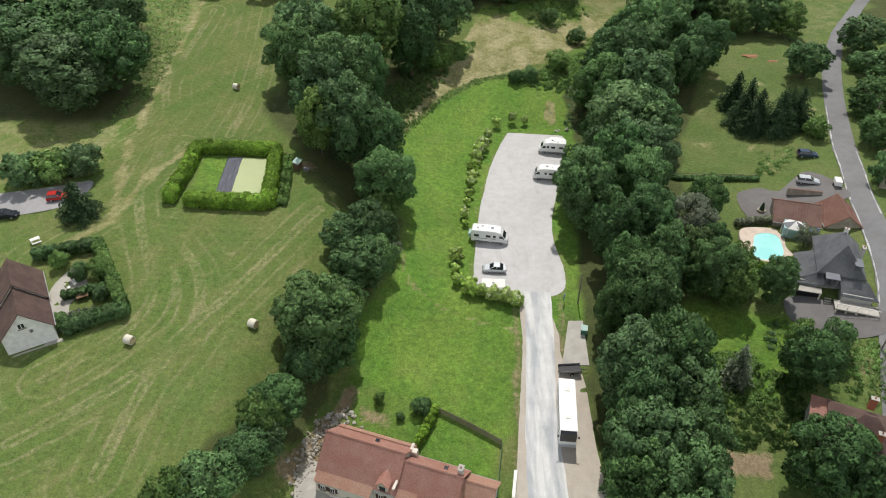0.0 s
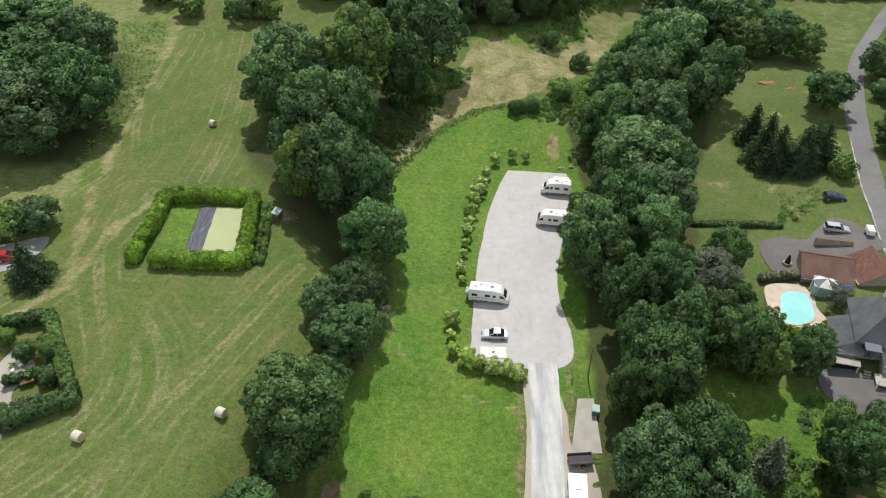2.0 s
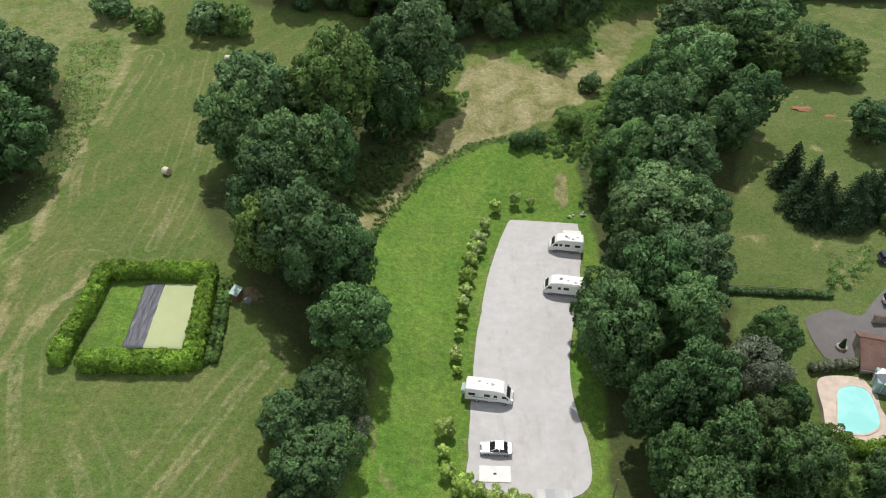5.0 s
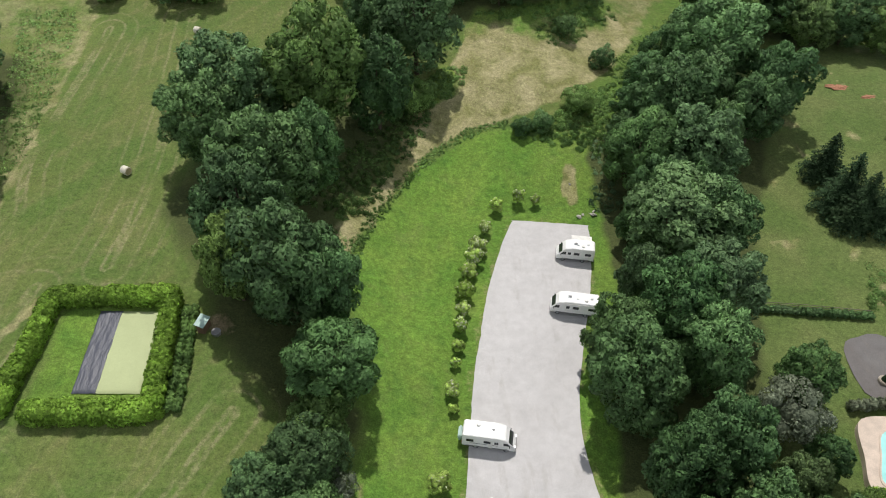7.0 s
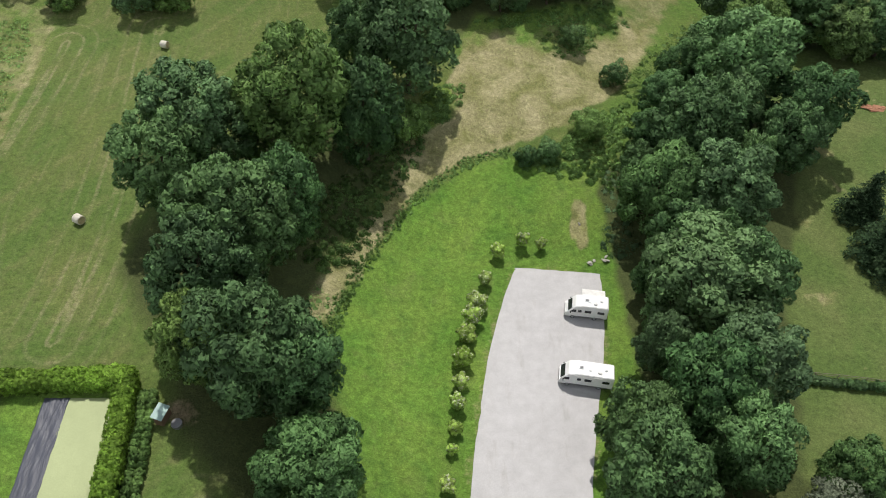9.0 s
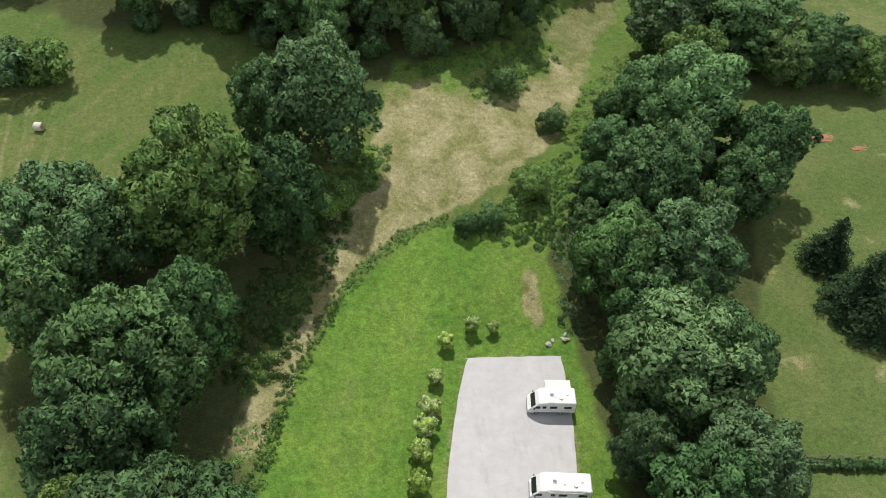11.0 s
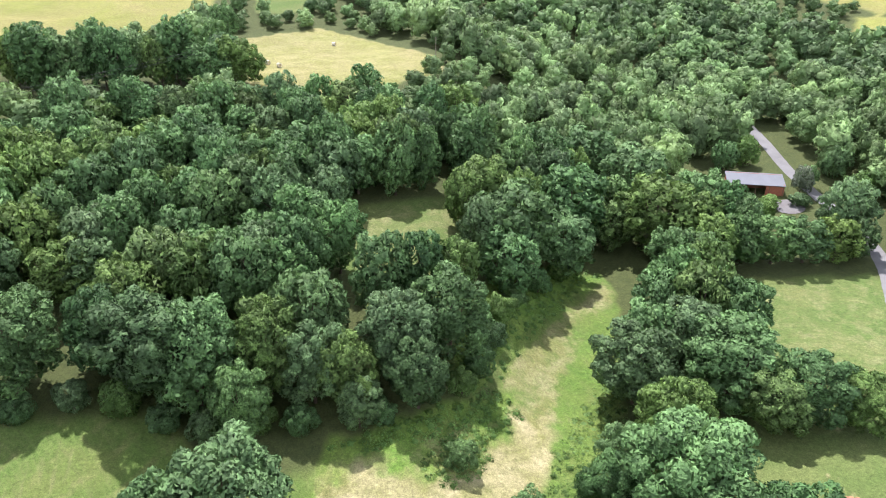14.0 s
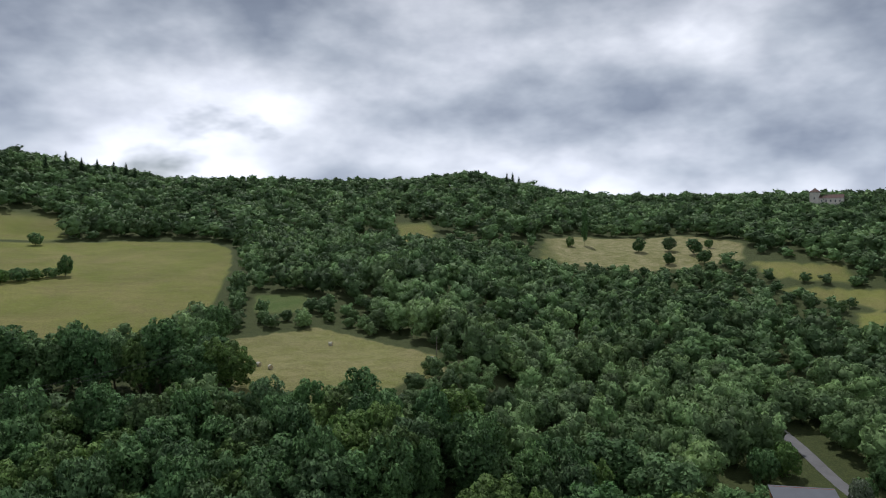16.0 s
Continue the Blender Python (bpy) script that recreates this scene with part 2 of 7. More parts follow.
    c = s.mix(s.ramp(s.math("MULTIPLY", wob, s.math("GREATER_THAN", a[1], 0.01)), 0.3, 0.6), c, dry)
    c = s.mix(b[1], c, hay)
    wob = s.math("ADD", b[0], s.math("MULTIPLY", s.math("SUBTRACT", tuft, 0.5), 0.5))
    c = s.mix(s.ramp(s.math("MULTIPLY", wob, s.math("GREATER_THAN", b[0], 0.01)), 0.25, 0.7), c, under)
    wob = s.math("ADD", a[2], s.math("MULTIPLY", s.math("SUBTRACT", tuft, 0.5), 0.9))
    c = s.mix(s.ramp(s.math("MULTIPLY", wob, s.math("GREATER_THAN", a[2], 0.01)), 0.3, 0.75), c, bare)
    c = s.vary(c, fine, 0.62, 1.4)
    c = s.vary(c, tuft, 0.78, 1.22)
    c = s.vary(c, s.noise(2.6, 5, 0.7), 0.86, 1.14)
    s.colour(c)
    s.bump(s.math("ADD", s.math("MULTIPLY", fine, 0.5), tuft), 0.35, 0.7)
    return s.m


ground_mat = ground_material()


def gravel_material(name, colour, stain, wheel=0.0):
    s = Shader(name, 0.95)
    c = s.mix(s.ramp(s.noise(0.12, 5, 0.6, warp=0.5), 0.4, 0.7), colour, stain)
    c = s.vary(c, s.noise(0.7, 5, 0.6), 0.9, 1.08)
    c = s.vary(c, s.noise(8, 4, 0.7), 0.86, 1.12)
    c = s.mix(s.math("MULTIPLY", s.ramp(s.noise(0.5, 5, 0.65, s.where((1, 0.25, 1))), 0.56, 0.75), 0.3), c, (0.24, 0.21, 0.17))
    s.colour(c)
    s.bump(s.noise(14, 4, 0.7), 0.04)
    return s.m


gravel = gravel_material("gravel", (0.53, 0.518, 0.52), (0.475, 0.463, 0.463))
lane_gravel = gravel_material("lane_gravel", (0.60, 0.59, 0.58), (0.50, 0.50, 0.505))
verge_gravel = gravel_material("verge_gravel", (0.44, 0.39, 0.33), (0.50, 0.46, 0.41))
driveway_gravel = gravel_material("driveway_gravel", (0.34, 0.335, 0.34), (0.27, 0.265, 0.27))
yard_asphalt = gravel_material("yard_asphalt", (0.175, 0.17, 0.17), (0.14, 0.125, 0.118))


def worn_lane():
    """Chalky lane, greyer where the wheels run."""
    s = Shader("worn_lane", 0.95)
    run = s.noise(0.55, 4, 0.6, s.where((1.0, 0.05, 1.0), 3.0), warp=0.3)
    c = s.mix(s.ramp(run, 0.42, 0.62), (0.62, 0.62, 0.61), (0.40, 0.415, 0.435))
    c = s.vary(c, s.noise(0.5, 5, 0.65), 0.88, 1.1)
    c = s.vary(c, s.noise(8, 4, 0.7), 0.9, 1.1)
    s.colour(c)
    s.bump(s.noise(14, 4, 0.7), 0.03)
    return s.m


lane_surface = worn_lane()
asphalt = gravel_material("asphalt", (0.21, 0.21, 0.215), (0.17, 0.17, 0.175))
lane_white = plain("lane_white", (0.48, 0.48, 0.47), 0.8)
concrete = plain("concrete", (0.42, 0.40, 0.36), 0.9, scale=0.6, bump=0.01)



def tile_material(name, colour, other, moss=0.25):
    """Roof tiles in courses, weathered."""
    s = Shader(name, 0.85)
    c = s.mix(s.ramp(s.noise(0.45, 5, 0.6), 0.38, 0.66), colour, other)
    c = s.mix(s.math("MULTIPLY", s.ramp(s.noise(1.7, 5, 0.65), 0.55, 0.75), moss), c, (0.12, 0.11, 0.09))
    c = s.vary(c, s.noise(6.5, 3, 0.7), 0.72, 1.25)
    s.colour(c)
    w = s.node("TexWave", Vector=s.where(local=True), Scale=4.2, Distortion=0.6)
    w.bands_direction = "X"
    s.bump(s.math("ADD", w.outputs["Fac"], s.noise(9, 3)), 0.05)
    return s.m


terracotta = tile_material("terracotta", (0.48, 0.235, 0.185), (0.53, 0.295, 0.24), 0.12)
terracotta_pale = tile_material("terracotta_pale", (0.55, 0.30, 0.22), (0.58, 0.36, 0.27), 0.12)
old_tile = tile_material("old_tile", (0.23, 0.135, 0.11), (0.30, 0.185, 0.15), 0.4)
terracotta_old = tile_material("terracotta_old", (0.26, 0.13, 0.10), (0.31, 0.17, 0.13), 0.35)
brown_tile = tile_material("brown_tile", (0.135, 0.085, 0.075), (0.19, 0.125, 0.105), 0.3)
slate = tile_material("slate", (0.125, 0.132, 0.145), (0.19, 0.197, 0.21), 0.2)
render_wall = plain("render_wall", (0.66, 0.62, 0.55), 0.9, scale=0.5, bump=0.008)
grey_wall = plain("grey_wall", (0.42, 0.41, 0.39), 0.9, scale=0.5, bump=0.01)
stone = plain("stone", (0.36, 0.32, 0.26), 0.95, lo=0.6, hi=1.3, scale=0.8, fine=5, bump=0.03)
brick_red = plain("brick_red", (0.36, 0.13, 0.075), 0.9)
white_paint = plain("white_paint", (0.80, 0.80, 0.79), 0.35, lo=0.95, hi=1.03)
white_wood = plain("white_wood", (0.74, 0.73, 0.70), 0.6)
grey_plastic = plain("grey_plastic", (0.20, 0.20, 0.205), 0.6)
dark_trim = plain("dark_trim", (0.025, 0.025, 0.028), 0.55)
silver_paint = plain("silver_paint", (0.56, 0.59, 0.62), 0.3, 0.4, lo=0.96, hi=1.03)
black_paint = plain("black_paint", (0.014, 0.018, 0.026), 0.25)
blue_paint = plain("blue_paint", (0.05, 0.075, 0.13), 0.3, 0.2)
red_paint = plain("red_paint", (0.45, 0.03, 0.025), 0.3)
rubber = plain("rubber", (0.02, 0.02, 0.02), 0.85)
steel = plain("steel", (0.55, 0.56, 0.57), 0.35, 0.8)
roof_metal = plain("roof_metal", (0.16, 0.172, 0.195), 0.65, 0.0, lo=0.9, hi=1.06, scale=0.4)
wood_brown = plain("wood_brown", (0.17, 0.11, 0.065), 0.85, bump=0.01)
wood_grey = plain("wood_grey", (0.22, 0.19, 0.155), 0.9, bump=0.01)
shutter_brown = plain("shutter_brown", (0.085, 0.045, 0.035), 0.6)
green_paint = plain("green_paint", (0.06, 0.17, 0.12), 0.45)
pale_green = plain("pale_green", (0.34, 0.48, 0.44), 0.5)
sign_blue = plain("sign_blue", (0.06, 0.13, 0.42), 0.4)
tarp_blue = plain("tarp_blue", (0.05, 0.14, 0.45), 0.45)
straw = plain("straw", (0.52, 0.43, 0.26), 0.95, lo=0.7, hi=1.2, scale=3, fine=22, bump=0.04)
net_wrap = plain("net_wrap", (0.66, 0.62, 0.52), 0.8, lo=0.85, hi=1.1, scale=4, fine=26, bump=0.02)
pool_cover_mat = plain("pool_cover_mat", (0.40, 0.45, 0.235), 0.6, lo=0.93, hi=1.04, scale=0.4)
pool_lining = plain("pool_lining", (0.50, 0.92, 0.90), 0.5, lo=0.95, hi=1.04)
paving_pink = plain("paving_pink", (0.60, 0.50, 0.42), 0.85, scale=0.8)
orange_soil = plain("orange_soil", (0.40, 0.20, 0.12), 0.95, lo=0.6, hi=1.2, scale=2.2, fine=7, bump=0.05)


def tarp_material():
    s = Shader("dark_tarp", 0.42)
    fold = s.noise(1.1, 5, 0.6, s.where((2.2, 0.25, 1.0), 8.0), warp=0.6)
    s.colour(s.mix(s.ramp(fold, 0.35, 0.7), (0.066, 0.071, 0.092), (0.084, 0.090, 0.116)))
    s.bump(fold, 0.12)
    return s.m


dark_tarp = tarp_material()


def glass_material(name, colour, rough=0.08):
    s = Shader(name, rough)
    s.p.inputs["Specular IOR Level"].default_value = 0.6
    s.colour(s.vary(colour, s.noise(0.8, 2), 0.8, 1.2))
    return s.m


window_glass = glass_material("window_glass", (0.022, 0.025, 0.03))
veranda_glass = glass_material("veranda_glass", (0.30, 0.42, 0.42), 0.12)


def water_material():
    s = Shader("water", 0.04)
    s.p.inputs["Transmission Weight"].default_value = 0.15
    s.p.inputs["IOR"].default_value = 1.33
    s.colour(s.mix(s.ramp(s.noise(0.25, 3), 0.35, 0.65), (0.36, 0.80, 0.78), (0.50, 0.92, 0.90)))
    s.bump(s.noise(3.5, 3), 0.02)
    return s.m


water = water_material()


# ---- helpers for building ----
def part(name, bm, material, parent=None, label=""):
    """One mesh object from a bmesh, under its thing."""
    me = bpy.data.meshes.new(name)
    bm.to_mesh(me)
    bm.free()
    me.materials.append(material)
    ob = new(name, me)
    if parent:
        ob.parent = parent
    return tagged(ob, label)


def raw_mesh(name, verts, quads=(), tris=(), materials=(), smooth_faces=False, tint=None, slots=None, normals=None):
    """A mesh from arrays of corners and faces."""
    verts = np.asarray(verts, np.float32).reshape(-1, 3)
    quads = np.asarray(quads, np.int32).reshape(-1, 4)
    tris = np.asarray(tris, np.int32).reshape(-1, 3)
    me = bpy.data.meshes.new(name)
    me.vertices.add(len(verts))
    me.vertices.foreach_set("co", verts.ravel())
    loops = np.concatenate((quads.ravel(), tris.ravel()))
    me.loops.add(len(loops))
    me.loops.foreach_set("vertex_index", loops)
    sizes = np.concatenate((np.full(len(quads), 4, np.int32), np.full(len(tris), 3, np.int32)))
    me.polygons.add(len(sizes))
    me.polygons.foreach_set("loop_start", np.concatenate(([0], np.cumsum(sizes)[:-1])).astype(np.int32))
    if slots is not None:
        me.polygons.foreach_set("material_index", np.asarray(slots, np.int32))
    me.update(calc_edges=True)
    me.polygons.foreach_set("use_smooth", np.asarray(smooth_faces) if isinstance(smooth_faces, np.ndarray) else np.full(len(sizes), smooth_faces))
    for m in materials:
        me.materials.append(m)
    if tint is not None:
        me.attributes.new("tint", "FLOAT", "POINT").data.foreach_set("value", np.asarray(tint, np.float32))
    if normals is not None:
        me.normals_split_custom_set_from_vertices(np.asarray(normals, np.float32))
    return me


def unit_rows(v):
    return v / (np.linalg.norm(v, axis=1, keepdims=True) + 1e-9)


def spline(points, step=1.0, closed=False):
    """Points along a smooth curve through the given ones."""
    p = [Vector(q).to_2d() for q in points]
    n, out = len(p), []
    for i in range(n if closed else n - 1):
        if closed:
            a, b, c, d = (p[(i + k) % n] for k in (-1, 0, 1, 2))
        else:
            a, b, c, d = p[max(i - 1, 0)], p[i], p[i + 1], p[min(i + 2, n - 1)]
        k = max(2, int((c - b).length / step))
        for j in range(k):
            t = j / k
            out.append(0.5 * ((2 * b) + (c - a) * t + (2 * a - 5 * b + 4 * c - d) * t * t + (3 * b - a - 3 * c + d) * t ** 3))
    if not closed:
        out.append(p[-1])
    return [(q.x, q.y) for q in out]


def depth_in(poly, x, y):
    """Metres by which the points lie inside a polygon (outside: minus)."""
    inside = np.zeros(x.shape, bool)
    best = np.full(x.shape, 1e9)
    for (x0, y0), (x1, y1) in zip(poly, [*poly[1:], poly[0]]):
        cross = (y0 > y) != (y1 > y)
        inside ^= cross & (x < (x1 - x0) * (y - y0) / ((y1 - y0) or 1e-9) + x0)
        dx, dy = x1 - x0, y1 - y0
        t = np.clip(((x - x0) * dx + (y - y0) * dy) / (dx * dx + dy * dy + 1e-9), 0, 1)
        best = np.minimum(best, np.hypot(x - x0 - t * dx, y - y0 - t * dy))
    return np.where(inside, best, -best)


def beside(line, x, y):
    """Distance of the points from a line of corners."""
    best = np.full(x.shape, 1e9)
    for (x0, y0), (x1, y1) in zip(line, line[1:]):
        dx, dy = x1 - x0, y1 - y0
        t = np.clip(((x - x0) * dx + (y - y0) * dy) / (dx * dx + dy * dy + 1e-9), 0, 1)
        best = np.minimum(best, np.hypot(x - x0 - t * dx, y - y0 - t * dy))
    return best


# ---- the lie of the land ----
def smooth(a, b, v):
    t = np.clip((np.asarray(v, float) - a) / (b - a), 0, 1)
    return t * t * (3 - 2 * t)

def profile(r, *knots):
    rs, zs = zip(*knots)
    return sum(np.interp(np.asarray(r, float) + o, rs, zs) for o in (-24, -12, 0, 12, 24)) / 5

def terrain(x, y):
    """Height of the land, metres."""
    x, y = np.asarray(x, float), np.asarray(y, float)
    mid = np.where(y < 89, -0.13 * np.clip(89 - y, 0, 55), 0.19 * np.clip(y - 151, 0, 32) * (1 - 0.75 * smooth(42, 75, x)))
    mid = mid + 5.0 * smooth(44, 92, x) + 12 * smooth(100, 190, x)
    left = 6.6 + 0.045 * (np.clip(y, 30, 230) - 75) + 2.2 * smooth(-28, -62, x) + 8 * smooth(-75, -200, x)
    edge = 5 - 21 * smooth(100, 66, y)
    s = smooth(0, 1, (edge - x) / (edge + 31))
    near = mid + (left - mid) * s
    r = np.hypot(x - 10, y - 139)
    az = np.degrees(np.arctan2(x - 10, np.maximum(y - 139, 1)))
    a = profile(r, (0, 6), (60, 12), (100, 18.5), (165, 27), (198, 37), (270, 40), (366, 58), (480, 71), (720, 119), (900, 128), (4000, 128))
    b = profile(r, (0, 4), (60, 4), (140, 6), (200, 10), (300, 22), (440, 49), (490, 63), (560, 73), (800, 106), (950, 112), (4000, 112))
    a = a + 20 * smooth(-4, -20, az) * smooth(480, 720, r)
    far = a + (b - a) * smooth(13, 31, az) + 10 * np.exp(-((az - 17.5) / 4.5) ** 2) * smooth(560, 780, r)
    return near + (far - near) * smooth(168, 238, y)


def height(x, y):
    return float(terrain(x, y))


CAR_PARK = [(14.9, 146.9), (15.3, 147.7), (16.2, 147.9), (27.2, 146.6), (27.9, 146.3), (28.0, 145.6), (27.3, 138.4), (25.9, 131), (23.6, 122), (21.9, 115), (21.0, 109), (21.0, 104), (21.6, 98.4), (21.5, 93.4), (20.6, 91.2), (18.2, 89.7), (13.8, 89.8), (10.0, 90.6), (5.4, 91.6), (5.4, 96), (6.1, 104.2), (7.4, 116.2), (8.6, 123.2), (10.0, 131), (11.8, 137.7), (13.3, 142.6)]
LANE = [(16.2, 91), (15.7, 81), (15.0, 73), (14.4, 65), (14.2, 54), (14.0, 40), (13.5, 20), (12, -10)]
COUNTRY_ROAD = [(62, 55), (67, 68), (71, 78.5), (76, 92), (79.4, 105), (81.5, 115), (84, 124), (86.7, 134.3), (91.5, 148.5), (96.5, 162.6), (102.4, 176.5), (111.8, 194), (124.2, 211.3), (131.2, 221), (144.5, 238.5), (152, 256), (160, 290), (168, 315), (176, 345)]
MEADOW = [(-11.5, 134), (-7.5, 147), (-0.8, 160), (8, 168), (16, 170.5), (31, 168), (33, 150), (30, 100), (23, 92), (20, 84), (12, 80), (10, 65), (8.6, 62.5), (-1, 68), (-14, 72), (-14, 82), (-8, 95), (-7, 108), (-13, 122)]
DRY_STRIP = [(10, 202), (6, 188), (7, 179), (-3, 172), (-5, 160), (-12, 146), (-16, 136), (-12, 134), (-7.5, 148), (-1, 161.5), (8, 170), (17, 172.5), (27, 178), (38, 186), (46, 199), (63, 219), (80, 246), (79, 252), (60, 236), (46, 222), (38, 210)]
GLADE = [(22, 262), (48, 266), (44, 250), (36, 236), (26, 234)]
EAST_MEADOW = [(96, 226), (102, 239), (137, 231), (112, 199), (104, 197)]
EAST_PADDOCK = [(50, 128), (66, 123), (74, 126), (84, 138), (96, 172), (100, 190), (84, 196), (66, 186), (60, 160)]
NEAR_FIELD = [(4, 402), (32, 413), (44, 398), (66, 364), (64, 346), (40, 331), (16, 328), (6, 338)]
HILL_FIELD = [(-160, 600), (-104, 608), (-61, 620), (-20, 618), (-7, 590), (-5, 531), (-9.7, 452), (-18, 421), (-31, 392), (-80, 385), (-150, 390)]
STRAW_FIELD = [(188, 560), (215, 624), (250, 630), (281, 622), (326, 618), (343, 570), (308, 524), (280, 522), (244, 533)]
LOW_FIELD_A = [(307, 517), (345, 479), (324, 457), (302, 482)]
LOW_FIELD_B = [(290, 466), (328, 435), (304, 413), (294, 437)]
LOW_FIELD_C = [(290, 413), (318, 396), (298, 376), (275, 396)]
SMALL_GLADE = [(11, 463), (30, 461), (29, 441), (11, 442)]
HILL_GLADE = [(118, 684), (143, 679), (125, 598), (106, 602)]
SHED_VIEW = [(122, 262), (134, 252), (150, 260), (153, 276), (128, 290)]
MANOR_VIEW = [(531, 659), (498, 689), (468, 656), (501, 626)]
TREE_ROW_GAP = [(-95, 318), (-95, 372), (-20, 372), (2, 345), (4, 330), (-12, 320)]
UPPER_FIELD = [(-185, 665), (-156, 669), (-138, 677), (-115, 652), (-108, 618), (-137, 612), (-185, 606)]
YARD = [(128, 290), (152, 280), (158, 290), (150, 305), (134, 305)]


def graded(lo, hi, step, out_lo, out_hi, growth=1.09):
    """Grid lines: even between lo and hi, wider and wider beyond."""
    mid = list(np.arange(lo, hi + step / 2, step))
    for end, way in ((out_hi, 1), (out_lo, -1)):
        s, p = step, mid[-1] if way > 0 else mid[0]
        ext = []
        while (end - p) * way > 0:
            s = min(s * growth, 60.0)
            p += way * s
            ext.append(p)
        mid = mid + ext if way > 0 else ext[::-1] + mid
    return np.array(mid)


def build_ground():
    xs, ys = graded(-82, 108, 1.0, -2600, 2600), graded(44, 216, 1.0, -2000, 3300)
    # finer lines where the far fields lie
    ys = np.concatenate((ys[ys < 322], np.arange(322, 420, 3.5), np.arange(420, 640, 7), ys[ys > 645]))
    xs = np.concatenate((xs[xs < -190], np.arange(-186, -82, 6), xs[(xs > -82.5) & (xs < 112)], np.arange(114, 356, 7), xs[xs > 360]))
    gx, gy = np.meshgrid(xs, ys)
    x, y = gx.ravel(), gy.ravel()
    wild = np.array([noise.noise((px * 0.21, py * 0.21, 3.0)) * 1.5 + noise.noise((px * 0.7, py * 0.7, 8.0)) * 0.6 for px, py in zip(x, y)])
    small = np.array([noise.noise((px * 0.35, py * 0.35, 21.0)) for px, py in zip(x, y)])
    flat = np.maximum(smooth(-2.5, -0.5, depth_in(CAR_PARK, x, y)), smooth(5, 3, beside(LANE, x, y)))
    z = terrain(x, y) + 0.12 * small * (1 - flat) - 0.06 * flat - 0.06 * smooth(4, 2.4, beside(COUNTRY_ROAD, x, y))

    def zone(poly, soft=1.2, shift=0.0):
        return smooth(-soft, soft, depth_in(poly, x, y) + wild * soft * 0.5 + shift)

    lush = np.maximum(zone(MEADOW, 1.0), zone([(-47, 121), (-33.5, 122), (-32, 106), (-46.5, 105.5)], 0.8))
    lush = np.maximum.reduce([lush, zone([(-1, 67.5), (8, 62.5), (7, 50), (0, 52), (-4, 61)], 0.8), 0.75 * zone([(-14, 72), (-2, 69), (-4, 61), (-13, 64)], 1.2), zone([(37, 87), (44, 89), (58, 84), (60, 78), (53, 70), (42, 68), (38, 72)], 1.2), zone([(28, 150), (32, 150), (30, 104), (24, 92), (23.5, 80), (21, 88), (24, 108), (27.5, 125)], 0.8)])
    rough = zone([(22, 170), (36, 184), (46, 204), (68, 238), (78, 240), (66, 214), (54, 194), (44, 180), (34, 168), (30, 164)], 2.0)
    margin = zone([(8, 196), (12, 206), (30, 210), (44, 214), (40, 203), (33, 196), (24, 194), (16, 200)], 2.0)
    margin = np.maximum(margin, zone([(36, 209), (46, 222), (60, 236), (79, 252), (72, 258), (54, 247), (42, 234), (32, 216)], 2.0))
    lush = np.maximum.reduce([lush, 0.42 * rough, 0.7 * margin, 0.8 * zone([(-3, 174), (3, 187), (8, 187), (6, 178), (0, 172)], 1.0)])
    dry = zone(DRY_STRIP, 1.5) * (1 - 0.6 * np.maximum(rough, margin)) * (1 - 0.52 * smooth(198, 214, y + 3 * wild))
    dry = np.maximum(dry, np.maximum(0.6 * zone(EAST_PADDOCK, 3) * smooth(0.2, 1.2, wild), 0.33 * np.maximum(zone(GLADE, 2, 4.0), zone(EAST_MEADOW, 2, 4.0))))
    west_edge = smooth(-62, -67, x + wild) * smooth(100, 112, y)
    dry = np.maximum(dry, west_edge * 0.42)
    lush = np.maximum(lush, 0.4 * west_edge)
    hay = np.maximum.reduce([zone(p, 2.5, 2.0) for p in (HILL_FIELD, UPPER_FIELD, LOW_FIELD_A, LOW_FIELD_B, LOW_FIELD_C, HILL_GLADE)])
    near_field, straw_field = zone(NEAR_FIELD, 2.5, 2.0), zone(STRAW_FIELD, 2.5, 2.0) * smooth(188, 226, x + 0.3 * (600 - y))
    dry = np.maximum.reduce([dry, near_field, straw_field])
    hay = np.maximum.reduce([hay, 0.62 * near_field, 0.2 * straw_field, zone(STRAW_FIELD, 2.5, 2.0) * (1 - straw_field)])
    lawn = np.maximum.reduce([zone(p, 1.5, 5.0) for p in (GLADE, EAST_MEADOW, EAST_PADDOCK, SMALL_GLADE)])
    lawn = np.maximum(lawn, smooth(36, 40, x) * smooth(178, 172, y)) * (1 - lush)
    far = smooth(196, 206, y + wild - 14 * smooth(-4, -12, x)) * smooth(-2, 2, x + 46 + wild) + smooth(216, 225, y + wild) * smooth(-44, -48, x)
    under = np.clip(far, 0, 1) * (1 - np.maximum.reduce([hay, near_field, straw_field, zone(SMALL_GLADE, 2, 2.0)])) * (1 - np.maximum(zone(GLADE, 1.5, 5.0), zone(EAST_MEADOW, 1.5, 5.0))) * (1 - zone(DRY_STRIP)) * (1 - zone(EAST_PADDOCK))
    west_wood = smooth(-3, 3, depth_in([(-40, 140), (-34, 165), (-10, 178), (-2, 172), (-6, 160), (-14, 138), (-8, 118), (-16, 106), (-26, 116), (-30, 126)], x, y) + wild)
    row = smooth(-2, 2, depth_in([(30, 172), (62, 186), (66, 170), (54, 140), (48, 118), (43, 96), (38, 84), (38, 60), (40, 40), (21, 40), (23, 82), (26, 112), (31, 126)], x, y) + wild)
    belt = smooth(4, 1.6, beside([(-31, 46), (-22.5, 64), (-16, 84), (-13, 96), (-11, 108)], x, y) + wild)
